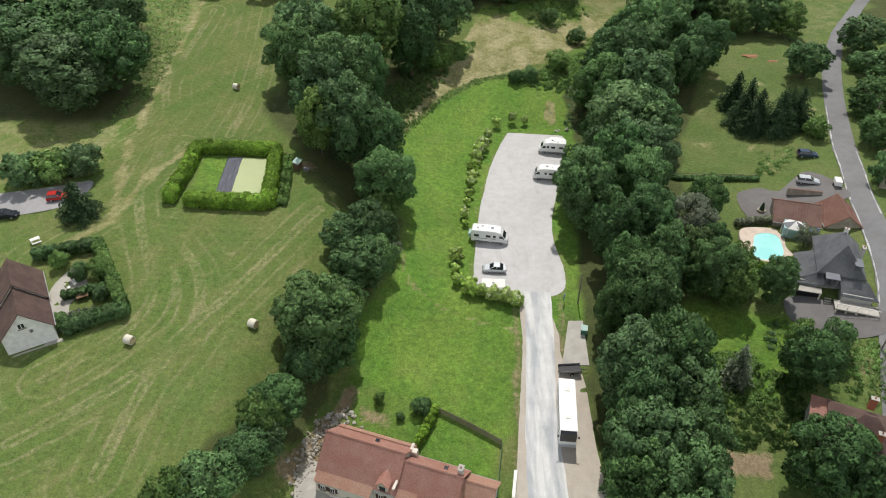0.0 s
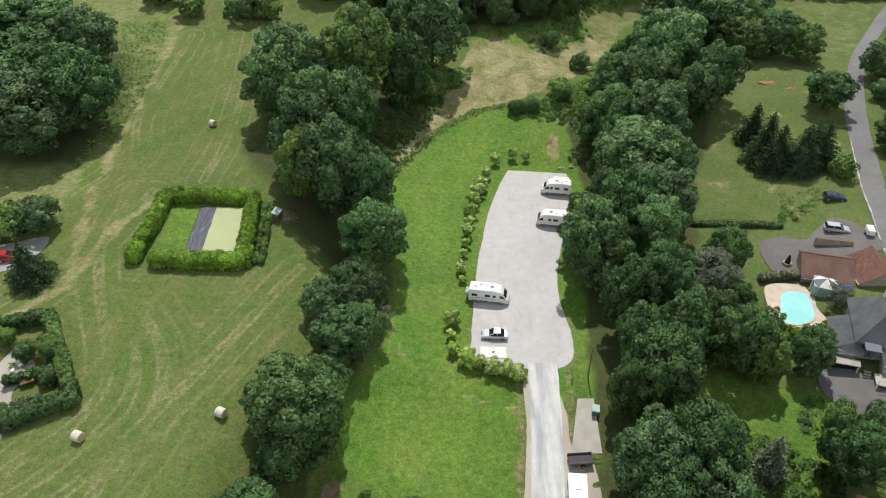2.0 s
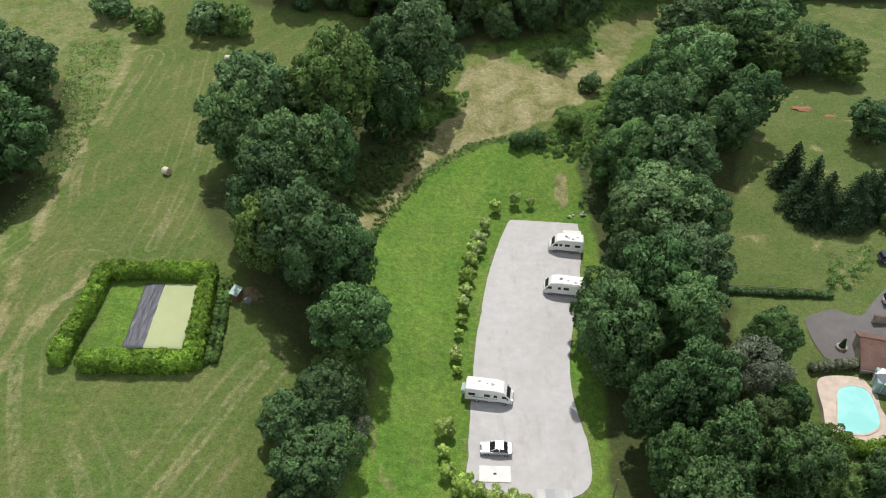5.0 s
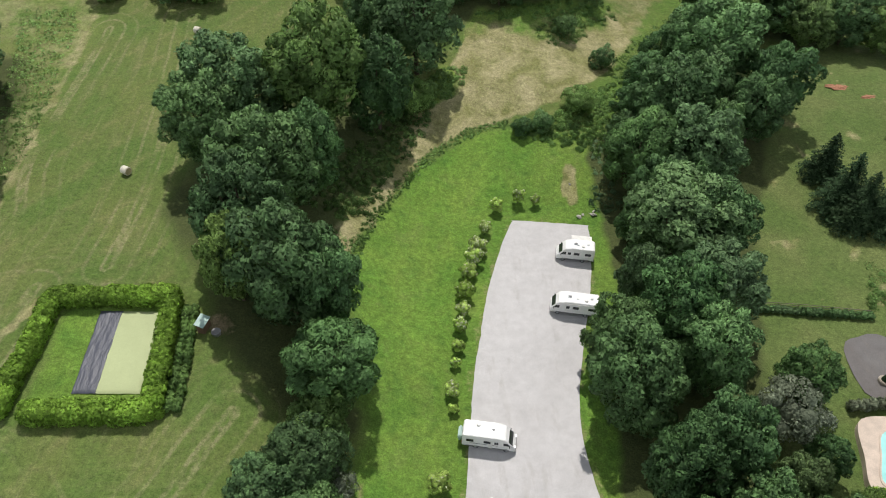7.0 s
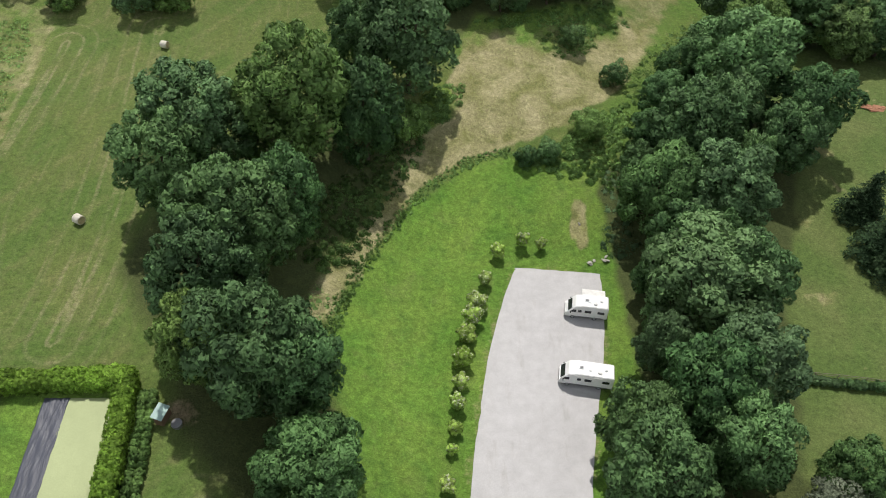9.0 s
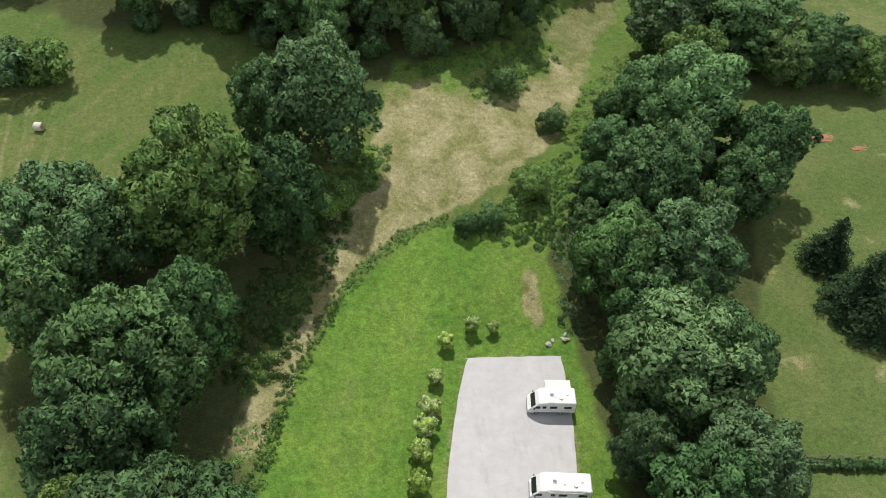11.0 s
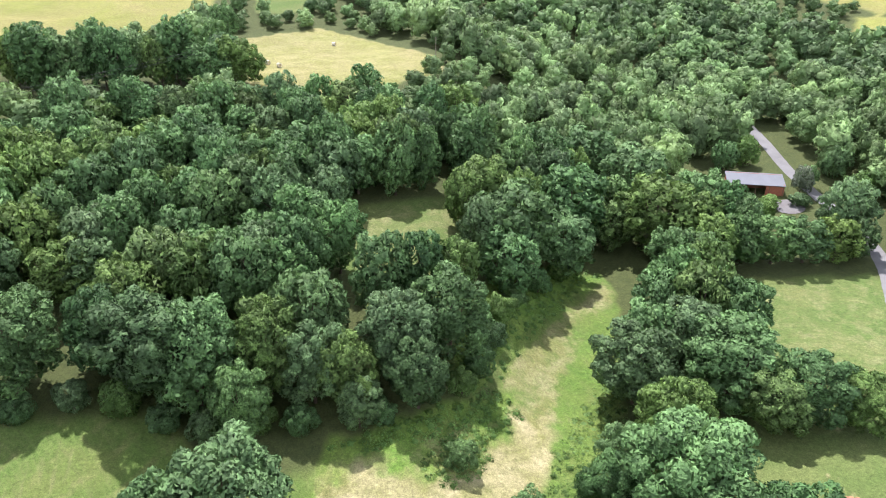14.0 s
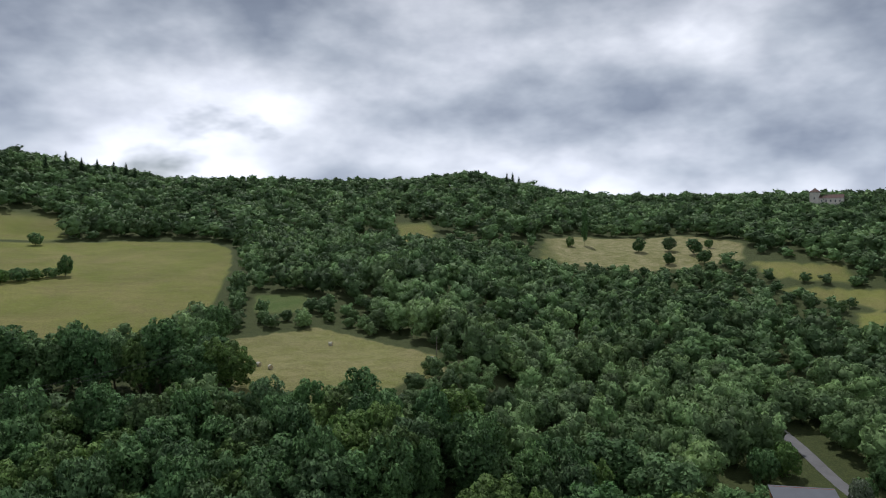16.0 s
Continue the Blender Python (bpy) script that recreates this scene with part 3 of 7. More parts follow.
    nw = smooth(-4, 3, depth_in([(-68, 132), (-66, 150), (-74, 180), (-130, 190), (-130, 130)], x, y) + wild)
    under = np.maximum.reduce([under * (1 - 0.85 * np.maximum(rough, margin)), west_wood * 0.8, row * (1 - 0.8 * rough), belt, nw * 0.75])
    bare = 0.95 * smooth(-1.2, 1.2, depth_in([(-22.5, 55), (-19, 63), (-14.5, 72), (-11.5, 72), (-15.5, 65.5), (-18.5, 55)], x, y) + wild)
    dry = np.maximum(dry, 0.85 * smooth(3.2, 1.0, np.hypot((x - 26.3) * 1.5, (y - 156) * 0.5) + wild * 0.9))
    bare = np.maximum(bare, 0.75 * smooth(3.2, 1.0, np.hypot((x + 26.5), (y - 119)) + wild))
    bare = np.maximum(bare, 0.7 * zone([(-12.5, 68.5), (-8, 67), (-7.5, 64.5), (-12, 66)], 0.8))
    bare = np.maximum(bare, 0.85 * zone([(37.5, 61), (47, 61.2), (45, 57), (38, 57.5)], 0.8))
    lush = np.maximum(lush, zone([(39, 62), (40, 77), (57, 72), (52, 62)], 1.2))
    bare = np.maximum(bare, 0.6 * zone([(62, 77.5), (66.5, 75.5), (65, 71.5), (61.5, 74)], 0.8))
    bare = np.maximum(bare, 0.42 * smooth(1.3, 0.2, np.abs(depth_in(CAR_PARK, x, y)) + wild * 0.9))
    dry = np.maximum(dry, 0.6 * smooth(1.7, 0.3, beside([(-64, 90.5), (-57, 98), (-55, 113), (-50, 122)], x, y) + wild))
    dry = np.maximum(dry, 0.5 * smooth(0.9, 0.2, beside(spline([(-7.2, 99), (-6.9, 96.4), (-6.1, 92.9), (-3.8, 90.3), (0.6, 86.9), (6.2, 84.4), (12.4, 82.2)], 1.0), x, y) + 0.3 * wild))
    dry = np.maximum(dry, 0.55 * smooth(1.8, 0.3, beside([(-57, 98), (-62, 120), (-63.5, 140), (-65, 160), (-66, 194)], x, y) + wild))
    bare = np.maximum(bare, 0.55 * smooth(1.0, 0.2, np.abs(beside(LANE, x, y) - 3.6) + wild * 0.4) * smooth(92, 88, y))
    # laps of the mower, along the field's margins
    laps = np.minimum.reduce([beside(p, x, y) for p in (
        [(-30, 44), (-20, 66), (-16, 84), (-14, 100), (-24, 112), (-36, 138), (-39, 160), (-30, 178), (-42, 200)],
        [(-66, 198), (-65, 160), (-65, 135), (-64, 108), (-57, 98), (-50, 88), (-46, 76), (-55, 71), (-70, 62)],
        [(-50, 125), (-30, 125), (-27, 103), (-50, 101), (-50, 125)])])
    lap = laps + 0.12 * wild
    # wheel tracks that sweep over the field
    track = np.minimum.reduce([beside(spline(p, 2.0), x, y) for p in (
        [(-55.7, 123.6), (-55.4, 108.9), (-51.6, 97.1), (-45.5, 83.5), (-46.0, 74.6), (-54, 64)],
        [(-22.5, 106.4), (-31.8, 85.7), (-37.4, 75.3), (-44.3, 63.5), (-54, 54)],
        [(-52.0, 124.1), (-57.4, 100.9), (-65.3, 88.6)],
        [(-64.9, 122.0), (-59.3, 135.5), (-62.6, 150.9), (-62, 190)],
        [(-47.9, 97.6), (-39.3, 86.8), (-37.4, 75.3), (-40.8, 63.4), (-42, 50)],
        [(-44, 128), (-43, 150), (-47, 196)])])
    n = len(xs)
    i = (np.arange(len(ys) - 1)[:, None] * n + np.arange(n - 1)[None, :]).ravel()
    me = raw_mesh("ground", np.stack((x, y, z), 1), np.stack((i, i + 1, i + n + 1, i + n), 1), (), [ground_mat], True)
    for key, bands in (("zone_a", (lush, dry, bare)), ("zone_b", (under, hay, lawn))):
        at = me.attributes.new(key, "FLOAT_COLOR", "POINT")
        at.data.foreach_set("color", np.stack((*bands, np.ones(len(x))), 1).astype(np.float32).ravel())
    me.attributes.new("lap", "FLOAT", "POINT").data.foreach_set("value", lap.astype(np.float32))
    me.attributes.new("track", "FLOAT", "POINT").data.foreach_set("value", (track + 0.1 * wild).astype(np.float32))
    tagged(new("ground", me), "rolling pasture with mown hay, lush meadow and dry grass", "ground", kind="structure")


build_ground()


def ribbon(name, line, half, material, label, lift=0.05, step=1.5, across=4):
    """A road along a line, lying on the land."""
    pts = spline(line, step)
    verts, faces = [], []
    for i, (x, y) in enumerate(pts):
        x0, y0 = pts[max(i - 1, 0)]
        x1, y1 = pts[min(i + 1, len(pts) - 1)]
        way = Vector((x1 - x0, y1 - y0)).normalized()
        w = half(i / (len(pts) - 1), y) if callable(half) else half
        w += 0.18 * noise.noise((x * 0.6, y * 0.6, 1.0))
        for k in range(across + 1):
            f = (k / across * 2 - 1) * w
            px, py = x + way.y * f, y - way.x * f
            verts.append((px, py, height(px, py) + lift))
    for i in range(len(pts) - 1):
        for k in range(across):
            a = i * (across + 1) + k
            faces.append((a, a + 1, a + across + 2, a + across + 1))
    me = raw_mesh(name, verts, faces, (), [material], True)
    return tagged(new(name, me), label, "road", kind="structure")


def sheet(name, outline, material, label, lift=0.05, step=1.2, category="pavement", ragged=0.15):
    """A flat paved area with a smooth, slightly ragged outline."""
    pts = spline(outline, step, True)
    bm = bmesh.new()
    loop = []
    for x, y in pts:
        x, y = x + ragged * noise.noise((x, y, 2.0)), y + ragged * noise.noise((x, y, 5.0))
        loop.append(bm.verts.new((x, y, height(x, y) + lift)))
    bm.faces.new(loop)
    bmesh.ops.triangulate(bm, faces=bm.faces[:])
    me = bpy.data.meshes.new(name)
    bm.to_mesh(me)
    bm.free()
    me.materials.append(material)
    return tagged(new(name, me), label, category, kind="structure")


sheet("pavement", CAR_PARK, gravel, "pale grey fine gravel car park for motorhomes", 0.02)
sheet("pavement", [(17.0, 88), (18.8, 82), (18.8, 77), (21.4, 75), (21.8, 64), (21.2, 44), (9.2, 44), (10.2, 58), (11.4, 68), (12.8, 80), (13.2, 88)], verge_gravel, "beige gravel verge where the coach is parked", 0.05, 1.0)
ribbon("road", LANE, lambda f, y: 2.25 + 0.5 * float(smooth(70, 52, y)), lane_surface, "pale worn gravel lane leading to the car park", 0.09)
ribbon("road", COUNTRY_ROAD, lambda f, y: 2.35 - 0.5 * float(smooth(165, 195, y)), asphalt, "grey asphalt country road", 0.07)


def edge_line(shift, a, b):
    """A painted line along the country road."""
    pts = spline(COUNTRY_ROAD, 1.5)
    pts = [p for p in pts if a < p[1] < b]
    out = []
    for i, (x, y) in enumerate(pts):
        x0, y0 = pts[max(i - 1, 0)]
        x1, y1 = pts[min(i + 1, len(pts) - 1)]
        way = Vector((x1 - x0, y1 - y0)).normalized()
        out.append((x + way.y * shift, y - way.x * shift))
    ribbon("trim", out, 0.09, lane_white, "worn white edge line on the country road", 0.085, 1.5, 1)


edge_line(2.1, 108, 132)
edge_line(-2.1, 84, 152)


# ---- trees ----
def ico(level):
    bm = bmesh.new()
    bmesh.ops.create_icosphere(bm, subdivisions=level, radius=1.0)
    v = np.array([q.co[:] for q in bm.verts])
    f = np.array([[q.index for q in face.verts] for face in bm.faces])
    bm.free()
    return v, f


ICO = {1: ico(1), 2: ico(2)}


def leaves(rng, points, normals, size, loose=0.6, narrow=0.62):
    """Small pointed leaf sprays at the points. Returns corners and triangles."""
    n = len(points)
    d = normals + rng.normal(0, loose, (n, 3))
    d /= np.linalg.norm(d, axis=1, keepdims=True)
    a = np.cross(d, rng.normal(0, 1, (n, 3)))
    a /= np.linalg.norm(a, axis=1, keepdims=True)
    b = np.cross(d, a)
    s = size * rng.uniform(0.55, 1.4, (n, 1))
    w = narrow * rng.uniform(0.7, 1.2, (n, 1))
    v = np.stack((points - a * s, points + a * s * 0.35 - b * s * w, points + a * s * 0.8 + b * s * w), 1).reshape(-1, 3)
    return v, np.arange(3 * n).reshape(-1, 3)


def lobes_of(rng, radius, top, foot, count, spread=0.66, lobe=(0.30, 0.46), squash=1.0, lean=0.12):
    """Rounded masses that make up a crown."""
    half = (top - foot) / 2
    out = [(np.array((0, 0, foot + half * 0.7)), radius * 0.66), (np.array((0, 0, foot + half * 1.2)), radius * 0.62)]
    off = rng.normal(0, lean, 2) * radius
    for k in range(count):
        u = 1 - 1.92 * (k + 0.5) / count
        a = k * 2.39996 + rng.uniform(-0.6, 0.6)
        ring = max(0.0, 1 - u * u) ** 0.4
        r = radius * rng.uniform(*lobe) * (1.0 if u > -0.3 else 0.9)
        reach = spread * rng.uniform(0.84, 1.12)
        c = np.array((math.cos(a) * ring * radius * reach + off[0] * u, math.sin(a) * ring * radius * reach + off[1] * u, foot + half + u * half * reach * 1.12))
        c[2] = max(c[2], foot * 0.6 + r * 0.8)
        out.append((c, r * squash))
    return out


def budding(rng, lobes, each, share=(0.24, 0.48)):
    """Smaller tufts sitting on the outer side of each mass."""
    mid = np.mean([c for c, r in lobes], axis=0)
    out = []
    for c, r in lobes:
        out.append((c, r * 0.9))
        for _ in range(each):
            d = rng.normal(0, 1, 3) + 0.7 * (c - mid) / (np.linalg.norm(c - mid) + 0.1) + np.array((0, 0, 0.35))
            d /= np.linalg.norm(d)
            out.append((c + d * r * 0.72, r * rng.uniform(*share)))
    return out


def crown_arrays(rng, lobes, sprays, size, level=2, core=0.70, below=0.4, up=0.25, each=5, upright=0.95, thin=1):
    """Core masses and leaf sprays over them. Returns corners, triangles, and for each corner a tint and the way it faces."""
    vs, ts, tint, facing, base = [], [], [], [], 0
    unit, faces = ICO[level]
    cs, rs = np.array([c for c, r in lobes]), np.array([r for c, r in lobes])
    heart = cs.mean(0)
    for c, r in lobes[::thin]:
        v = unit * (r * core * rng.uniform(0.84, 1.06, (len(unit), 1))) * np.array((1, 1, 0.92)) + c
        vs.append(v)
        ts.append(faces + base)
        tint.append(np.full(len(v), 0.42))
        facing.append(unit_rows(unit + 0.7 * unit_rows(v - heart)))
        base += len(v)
    tufts = budding(rng, lobes, each) if each else lobes
    bs, br = np.array([c for c, r in tufts]), np.array([r for c, r in tufts])
    hue = rng.beta(1.2, 1.2, len(tufts))
    pick = rng.choice(len(tufts), int(sprays * 2.6), p=br ** 2 / (br ** 2).sum())
    d = rng.normal(0, 1, (len(pick), 3))
    d[:, 2] += up
    d = unit_rows(d)
    p = bs[pick] + d * br[pick][:, None] * rng.uniform(0.80, 1.16, (len(pick), 1)) * np.array((1, 1, upright))
    keep = (d[:, 2] > -0.4) | (rng.random(len(pick)) < below)
    p, d, pick = p[keep], d[keep], pick[keep]
    outer = np.ones(len(p), bool)
    for c, r in lobes:
        outer &= ((p - c) ** 2).sum(1) > (r * 0.80) ** 2
    p, d, pick = p[outer][:sprays], d[outer][:sprays], pick[outer][:sprays]
    lv, lt = leaves(rng, p, d, size, 0.5)
    vs.append(lv)
    ts.append(lt + base)
    tint.append(np.repeat(np.clip(hue[pick] + rng.normal(0, 0.12, len(pick)), 0, 1), 3))
    facing.append(np.repeat(unit_rows(0.8 * d + 0.6 * unit_rows(p - heart) + rng.normal(0, 0.3, p.shape)), 3, 0))
    return np.concatenate(vs), np.concatenate(ts), np.concatenate(tint), np.concatenate(facing)


def limb(bm, a, b, ra, rb, sides=7):
    a, b = Vector(a), Vector(b)
    m = Matrix.Translation((a + b) / 2) @ (b - a).to_track_quat("Z", "Y").to_matrix().to_4x4()
    bmesh.ops.create_cone(bm, cap_ends=True, segments=sides, radius1=ra, radius2=rb, depth=(b - a).length, matrix=m)


def trunk_mesh(rng, lobes, foot, top, girth):
    """Tapered, slightly crooked trunk with limbs into the crown."""
    bm = bmesh.new()
    mid = Vector((rng.uniform(-0.3, 0.3), rng.uniform(-0.3, 0.3), foot * 1.1))
    tip = Vector((mid.x * 1.6, mid.y * 1.6, top * 0.72))
    limb(bm, (0, 0, -0.6), (mid.x * 0.5, mid.y * 0.5, foot * 0.5), girth * 1.25, girth * 0.95, 9)
    limb(bm, (mid.x * 0.5, mid.y * 0.5, foot * 0.5), mid, girth * 0.95, girth * 0.8, 9)
    limb(bm, mid, tip, girth * 0.8, girth * 0.25)
    for c, r in lobes[1::7]:
        limb(bm, mid + (tip - mid) * rng.uniform(0.0, 0.5), Vector(c), girth * 0.42, girth * 0.1, 6)
    me = bpy.data.meshes.new("trunk")
    bm.to_mesh(me)
    bm.free()
    me.materials.append(bark)
    return me


TREE_SIZE = {"oak": (6.0, 14.0), "ash": (6.0, 14.0), "tall": (5.0, 17.0), "yellow": (6.0, 14.0), "scrub": (4.0, 6.0), "grey": (4.0, 8.0)}
tree_models = {}


def tree_model(kind, variant, fine):
    """Trunk and crown meshes of one kind of tree, at its own nominal size."""
    key = (kind, variant, fine)
    if key in tree_models:
        return tree_models[key]
    rng = np.random.default_rng(abs(hash_of(kind)) + 17 * variant + (1 if fine else 0))
    r, h = TREE_SIZE[kind]
    each = 7
    if kind == "scrub":
        lobes = lobes_of(rng, r, h, 0.2, 20, 0.7, (0.24, 0.42), 0.9)
        count, size = (6500, 0.20) if fine else (2200, 0.36)
        material, foot = leaf_bramble if variant % 2 else leaf_ash, 0.8
    elif kind == "grey":
        lobes = lobes_of(rng, r, h, 1.0, 22, 0.7, (0.20, 0.36))
        count, size = (5200, 0.15) if fine else (1500, 0.30)
        material, foot = leaf_grey, 1.6
    else:
        foot = {"oak": 0.9, "ash": 1.1, "tall": 0.6, "yellow": 1.0}[kind]
        spread, lobe, n = {"oak": (0.74, (0.15, 0.28), 58), "ash": (0.76, (0.13, 0.26), 64), "tall": (0.72, (0.20, 0.36), 66), "yellow": (0.76, (0.12, 0.25), 66)}[kind]
        lobes = lobes_of(rng, r, h, foot, n, spread, lobe)
        count, size = (12500, 0.272) if fine else (3900, 0.45)
        material = {"oak": leaf_oak, "ash": leaf_ash, "tall": leaf_oak, "yellow": leaf_yellow}[kind]
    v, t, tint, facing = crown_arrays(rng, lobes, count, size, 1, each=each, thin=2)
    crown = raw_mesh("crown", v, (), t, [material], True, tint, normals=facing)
    tree_models[key] = trunk_mesh(rng, lobes, foot, h, 0.055 * r), crown
    return tree_models[key]


def hash_of(word):
    return sum(ord(c) * (31 ** i) for i, c in enumerate(word)) % 9973


planted = []
LABELS = {"oak": "dense dark green broadleaf tree standing in the grass", "ash": "broad mid-green deciduous tree with a clumped crown", "tall": "tall dark green deciduous tree at the wood's edge",
          "yellow": "large tree with yellowish green feathery foliage", "scrub": "low spreading green hedgerow shrub", "grey": "grey-green half-bare shrubby tree with thin twigs"}


def plant(kind, x, y, r, h, fine=True, group="", name="", label=""):
    """A tree of its own at a place, with its crown's radius and height."""
    k = len(planted)
    trunk, crown = tree_model(kind, k % (3 if fine else 4), fine)
    r0, h0 = TREE_SIZE[kind]
    root = new(name or ("shrub" if kind == "scrub" else "tree"))
    root.matrix_world = Matrix.LocRotScale((x, y, height(x, y) - 0.1), Euler((0, 0, k * 2.4)), (r / r0, r / r0, h * 1.08 / h0))
    for key, me in (("trunk", trunk), ("crown", crown)):
        ob = new(key, me)
        ob.parent = root
    tagged(root, label or LABELS[kind], "shrub" if kind == "scrub" else "tree", group)
    planted.append((x, y, r))
    return root


def plant_all(rows, kinds, group, fine=True, wide=1.04):
    for i, (x, y, r, h) in enumerate(rows):
        plant(kinds[i % len(kinds)] if h > 6.5 else "scrub", x, y, r * wide, h, fine, group)


plant_all([(55.9, 182.0, 9.2, 17), (65.2, 172.7, 7.0, 14), (45.3, 166.6, 7.3, 15), (59.9, 165.6, 5.6, 13), (37.0, 155.5, 6.3, 14), (47.4, 154.8, 7.8, 15), (39.7, 137.2, 8.9, 15), (35.0, 141.9, 3.6, 10), (46.0, 138.5, 5.9, 14), (42.1, 124.1, 6.1, 14), (35.4, 119.9, 6.0, 15), (26.6, 117.0, 5.1, 13), (38.1, 113.7, 5.3, 14), (27.3, 109.8, 6.3, 15), (32.2, 128.9, 3.6, 11), (52.5, 173, 5.4, 13), (41, 160.5, 4.4, 11), (52, 161, 4.4, 12), (38.5, 147.5, 4.8, 12), (44.5, 146, 4.2, 12), (47.5, 175.5, 4.2, 9), (33.5, 134.5, 2.6, 6), (39.5, 171, 4.4, 8), (37, 164.5, 3.4, 7), (43, 179, 4.2, 8), (47.5, 186.5, 4.2, 9), (53, 193, 3.8, 9)],
          ("ash", "oak", "ash"), "tree belt east of the car park")
plant_all([(26.8, 81.3, 3.8, 11), (31.4, 81.9, 6.5, 14), (27.4, 69.6, 6.6, 14), (33.1, 70.6, 6.9, 15), (33.5, 64.8, 6.4, 13), (27.8, 64.4, 6.2, 14), (25.2, 58.3, 5.0, 13), (27.4, 55.4, 7.1, 15), (33.1, 57.0, 5.3, 13), (24.6, 50.8, 6.0, 14), (29.7, 50.1, 6.6, 15), (35.5, 87.5, 4.0, 10), (30, 97, 5.5, 14), (35.5, 101, 5.8, 14), (37.5, 92.5, 5.0, 12), (30.5, 90, 4.5, 12)],
          ("oak", "ash", "ash"), "tree belt east of the lane", wide=0.9)
plant_all([(44.6, 89.8, 5.5, 11), (48.0, 87.7, 4.5, 9), (50.0, 111.3, 5.2, 10), (55.2, 88.3, 4.1, 8), (50.5, 92.6, 3.7, 8), (54.4, 71.6, 5.6, 10), (55.4, 77.0, 3.0, 6), (60.6, 77.0, 3.5, 6), (50.5, 55.6, 7.4, 12), (54.8, 52.6, 4.0, 9), (44, 97, 4.2, 9), (48.5, 100.5, 3.6, 7)],
          ("ash", "yellow", "oak"), "garden trees", wide=0.82)
plant("grey", 46.5, 106.5, 5.0, 9, group="garden trees")
plant_all([(110.3, 179.7, 6.0, 9), (97.9, 147.5, 5.1, 8), (90.0, 165.5, 5.6, 9), (92.2, 132.6, 4.2, 7), (105.5, 169.9, 3.0, 4), (82.0, 138.0, 2.8, 4), (107.8, 161.7, 5.6, 8), (100, 135, 5, 8), (88, 118, 4, 6)], ("ash", "oak"), "roadside trees", False)
plant_all([(64.0, 209.3, 7.8, 14), (63.1, 196.1, 6.2, 13), (79.5, 205.3, 9.0, 14), (81.9, 196.4, 5.7, 10), (89.5, 196.6, 6.4, 11), (95.5, 193.0, 5.4, 9), (77.4, 214.6, 7.2, 14)], ("ash", "yellow", "ash", "yellow"), "hedge of trees between the meadows")
plant_all([(-18.4, 164.4, 8.8, 20), (-30.8, 160.0, 7.9, 16), (-8.0, 167.9, 6.8, 17), (-33.7, 151.6, 6.7, 15), (-21.9, 141.0, 7.9, 17), (-24.5, 132.4, 6.8, 16), (-17.5, 148.0, 5.5, 15), (-17.0, 122.3, 7.8, 18), (-24.2, 123.6, 4.7, 14), (-12.4, 122.1, 5.0, 15), (-10.7, 111.6, 6.3, 12), (-1.2, 184.5, 9.0, 20), (-9.0, 186.4, 6.1, 15), (-1.4, 174.3, 3.9, 6)],
          ("yellow", "ash", "oak", "ash", "ash", "oak", "oak", "oak"), "trees west of the meadow")
plant_all([(-16.7, 95.8, 3.9, 7), (-13.2, 100.0, 4.5, 8), (-14.3, 90.1, 4.7, 7), (-10.9, 94.1, 3.4, 6), (-18.8, 76.4, 6.4, 12), (-16.9, 74.7, 4.3, 8), (-20.3, 71.6, 3.4, 6), (-22.8, 63.3, 4.1, 7), (-24.0, 59.7, 3.2, 6), (-25.3, 54.5, 3.9, 5), (-28.2, 48.6, 4.4, 6), (-31.4, 46.5, 2.9, 5), (-23.4, 57.6, 2.8, 5), (-15.5, 85, 3.2, 5), (-12, 104.5, 3.6, 6), (-13.5, 97, 3.4, 6), (-12.2, 91, 3.0, 5.5), (-15.8, 81.5, 3.4, 6), (-17.6, 79.5, 3.4, 6), (-10.8, 101.5, 3.0, 5.5), (-11.5, 107.5, 3.6, 6)],
          ("ash", "oak"), "hedgerow beside the hay field")
plant_all([(-71.9, 145.2, 8.3, 16), (-84.0, 153.7, 10.9, 16), (-78.1, 136.8, 8.5, 15), (-92.2, 147.2, 10.8, 16), (-79.3, 168.4, 8.6, 15), (-87.7, 173.3, 9.8, 16)], ("oak", "oak", "tall"), "wood on the western rise")
plant_all([(-102.4, 169.7, 10.6, 16), (-76.4, 109.7, 4.2, 5), (-71.9, 111.1, 4.2, 5), (-67.2, 112.4, 4.1, 5), (-64.7, 200.4, 4.0, 5), (-51.4, 201.2, 5.0, 6), (-45.6, 202.1, 4.2, 6), (-74.7, 206.7, 4.8, 4)], ("oak", "oak", "ash"), "wood on the western rise", False)
plant_all([(-12.7, 218.1, 8.5, 16), (-6.0, 214.4, 7.3, 17), (15.7, 211.5, 5.2, 12), (23.8, 216.0, 6.4, 14), (33.9, 219.0, 7.4, 15), (26.2, 209.0, 5.0, 12), (10.6, 213.1, 5.4, 13), (4.0, 216.0, 6.0, 15), (16.8, 207.2, 3.6, 8), (-31.9, 220.4, 7.4, 15), (-19.7, 222.6, 5.9, 14), (-0.1, 207.9, 4.4, 12)], ("oak", "ash", "yellow", "ash", "ash"), "edge of the northern wood")
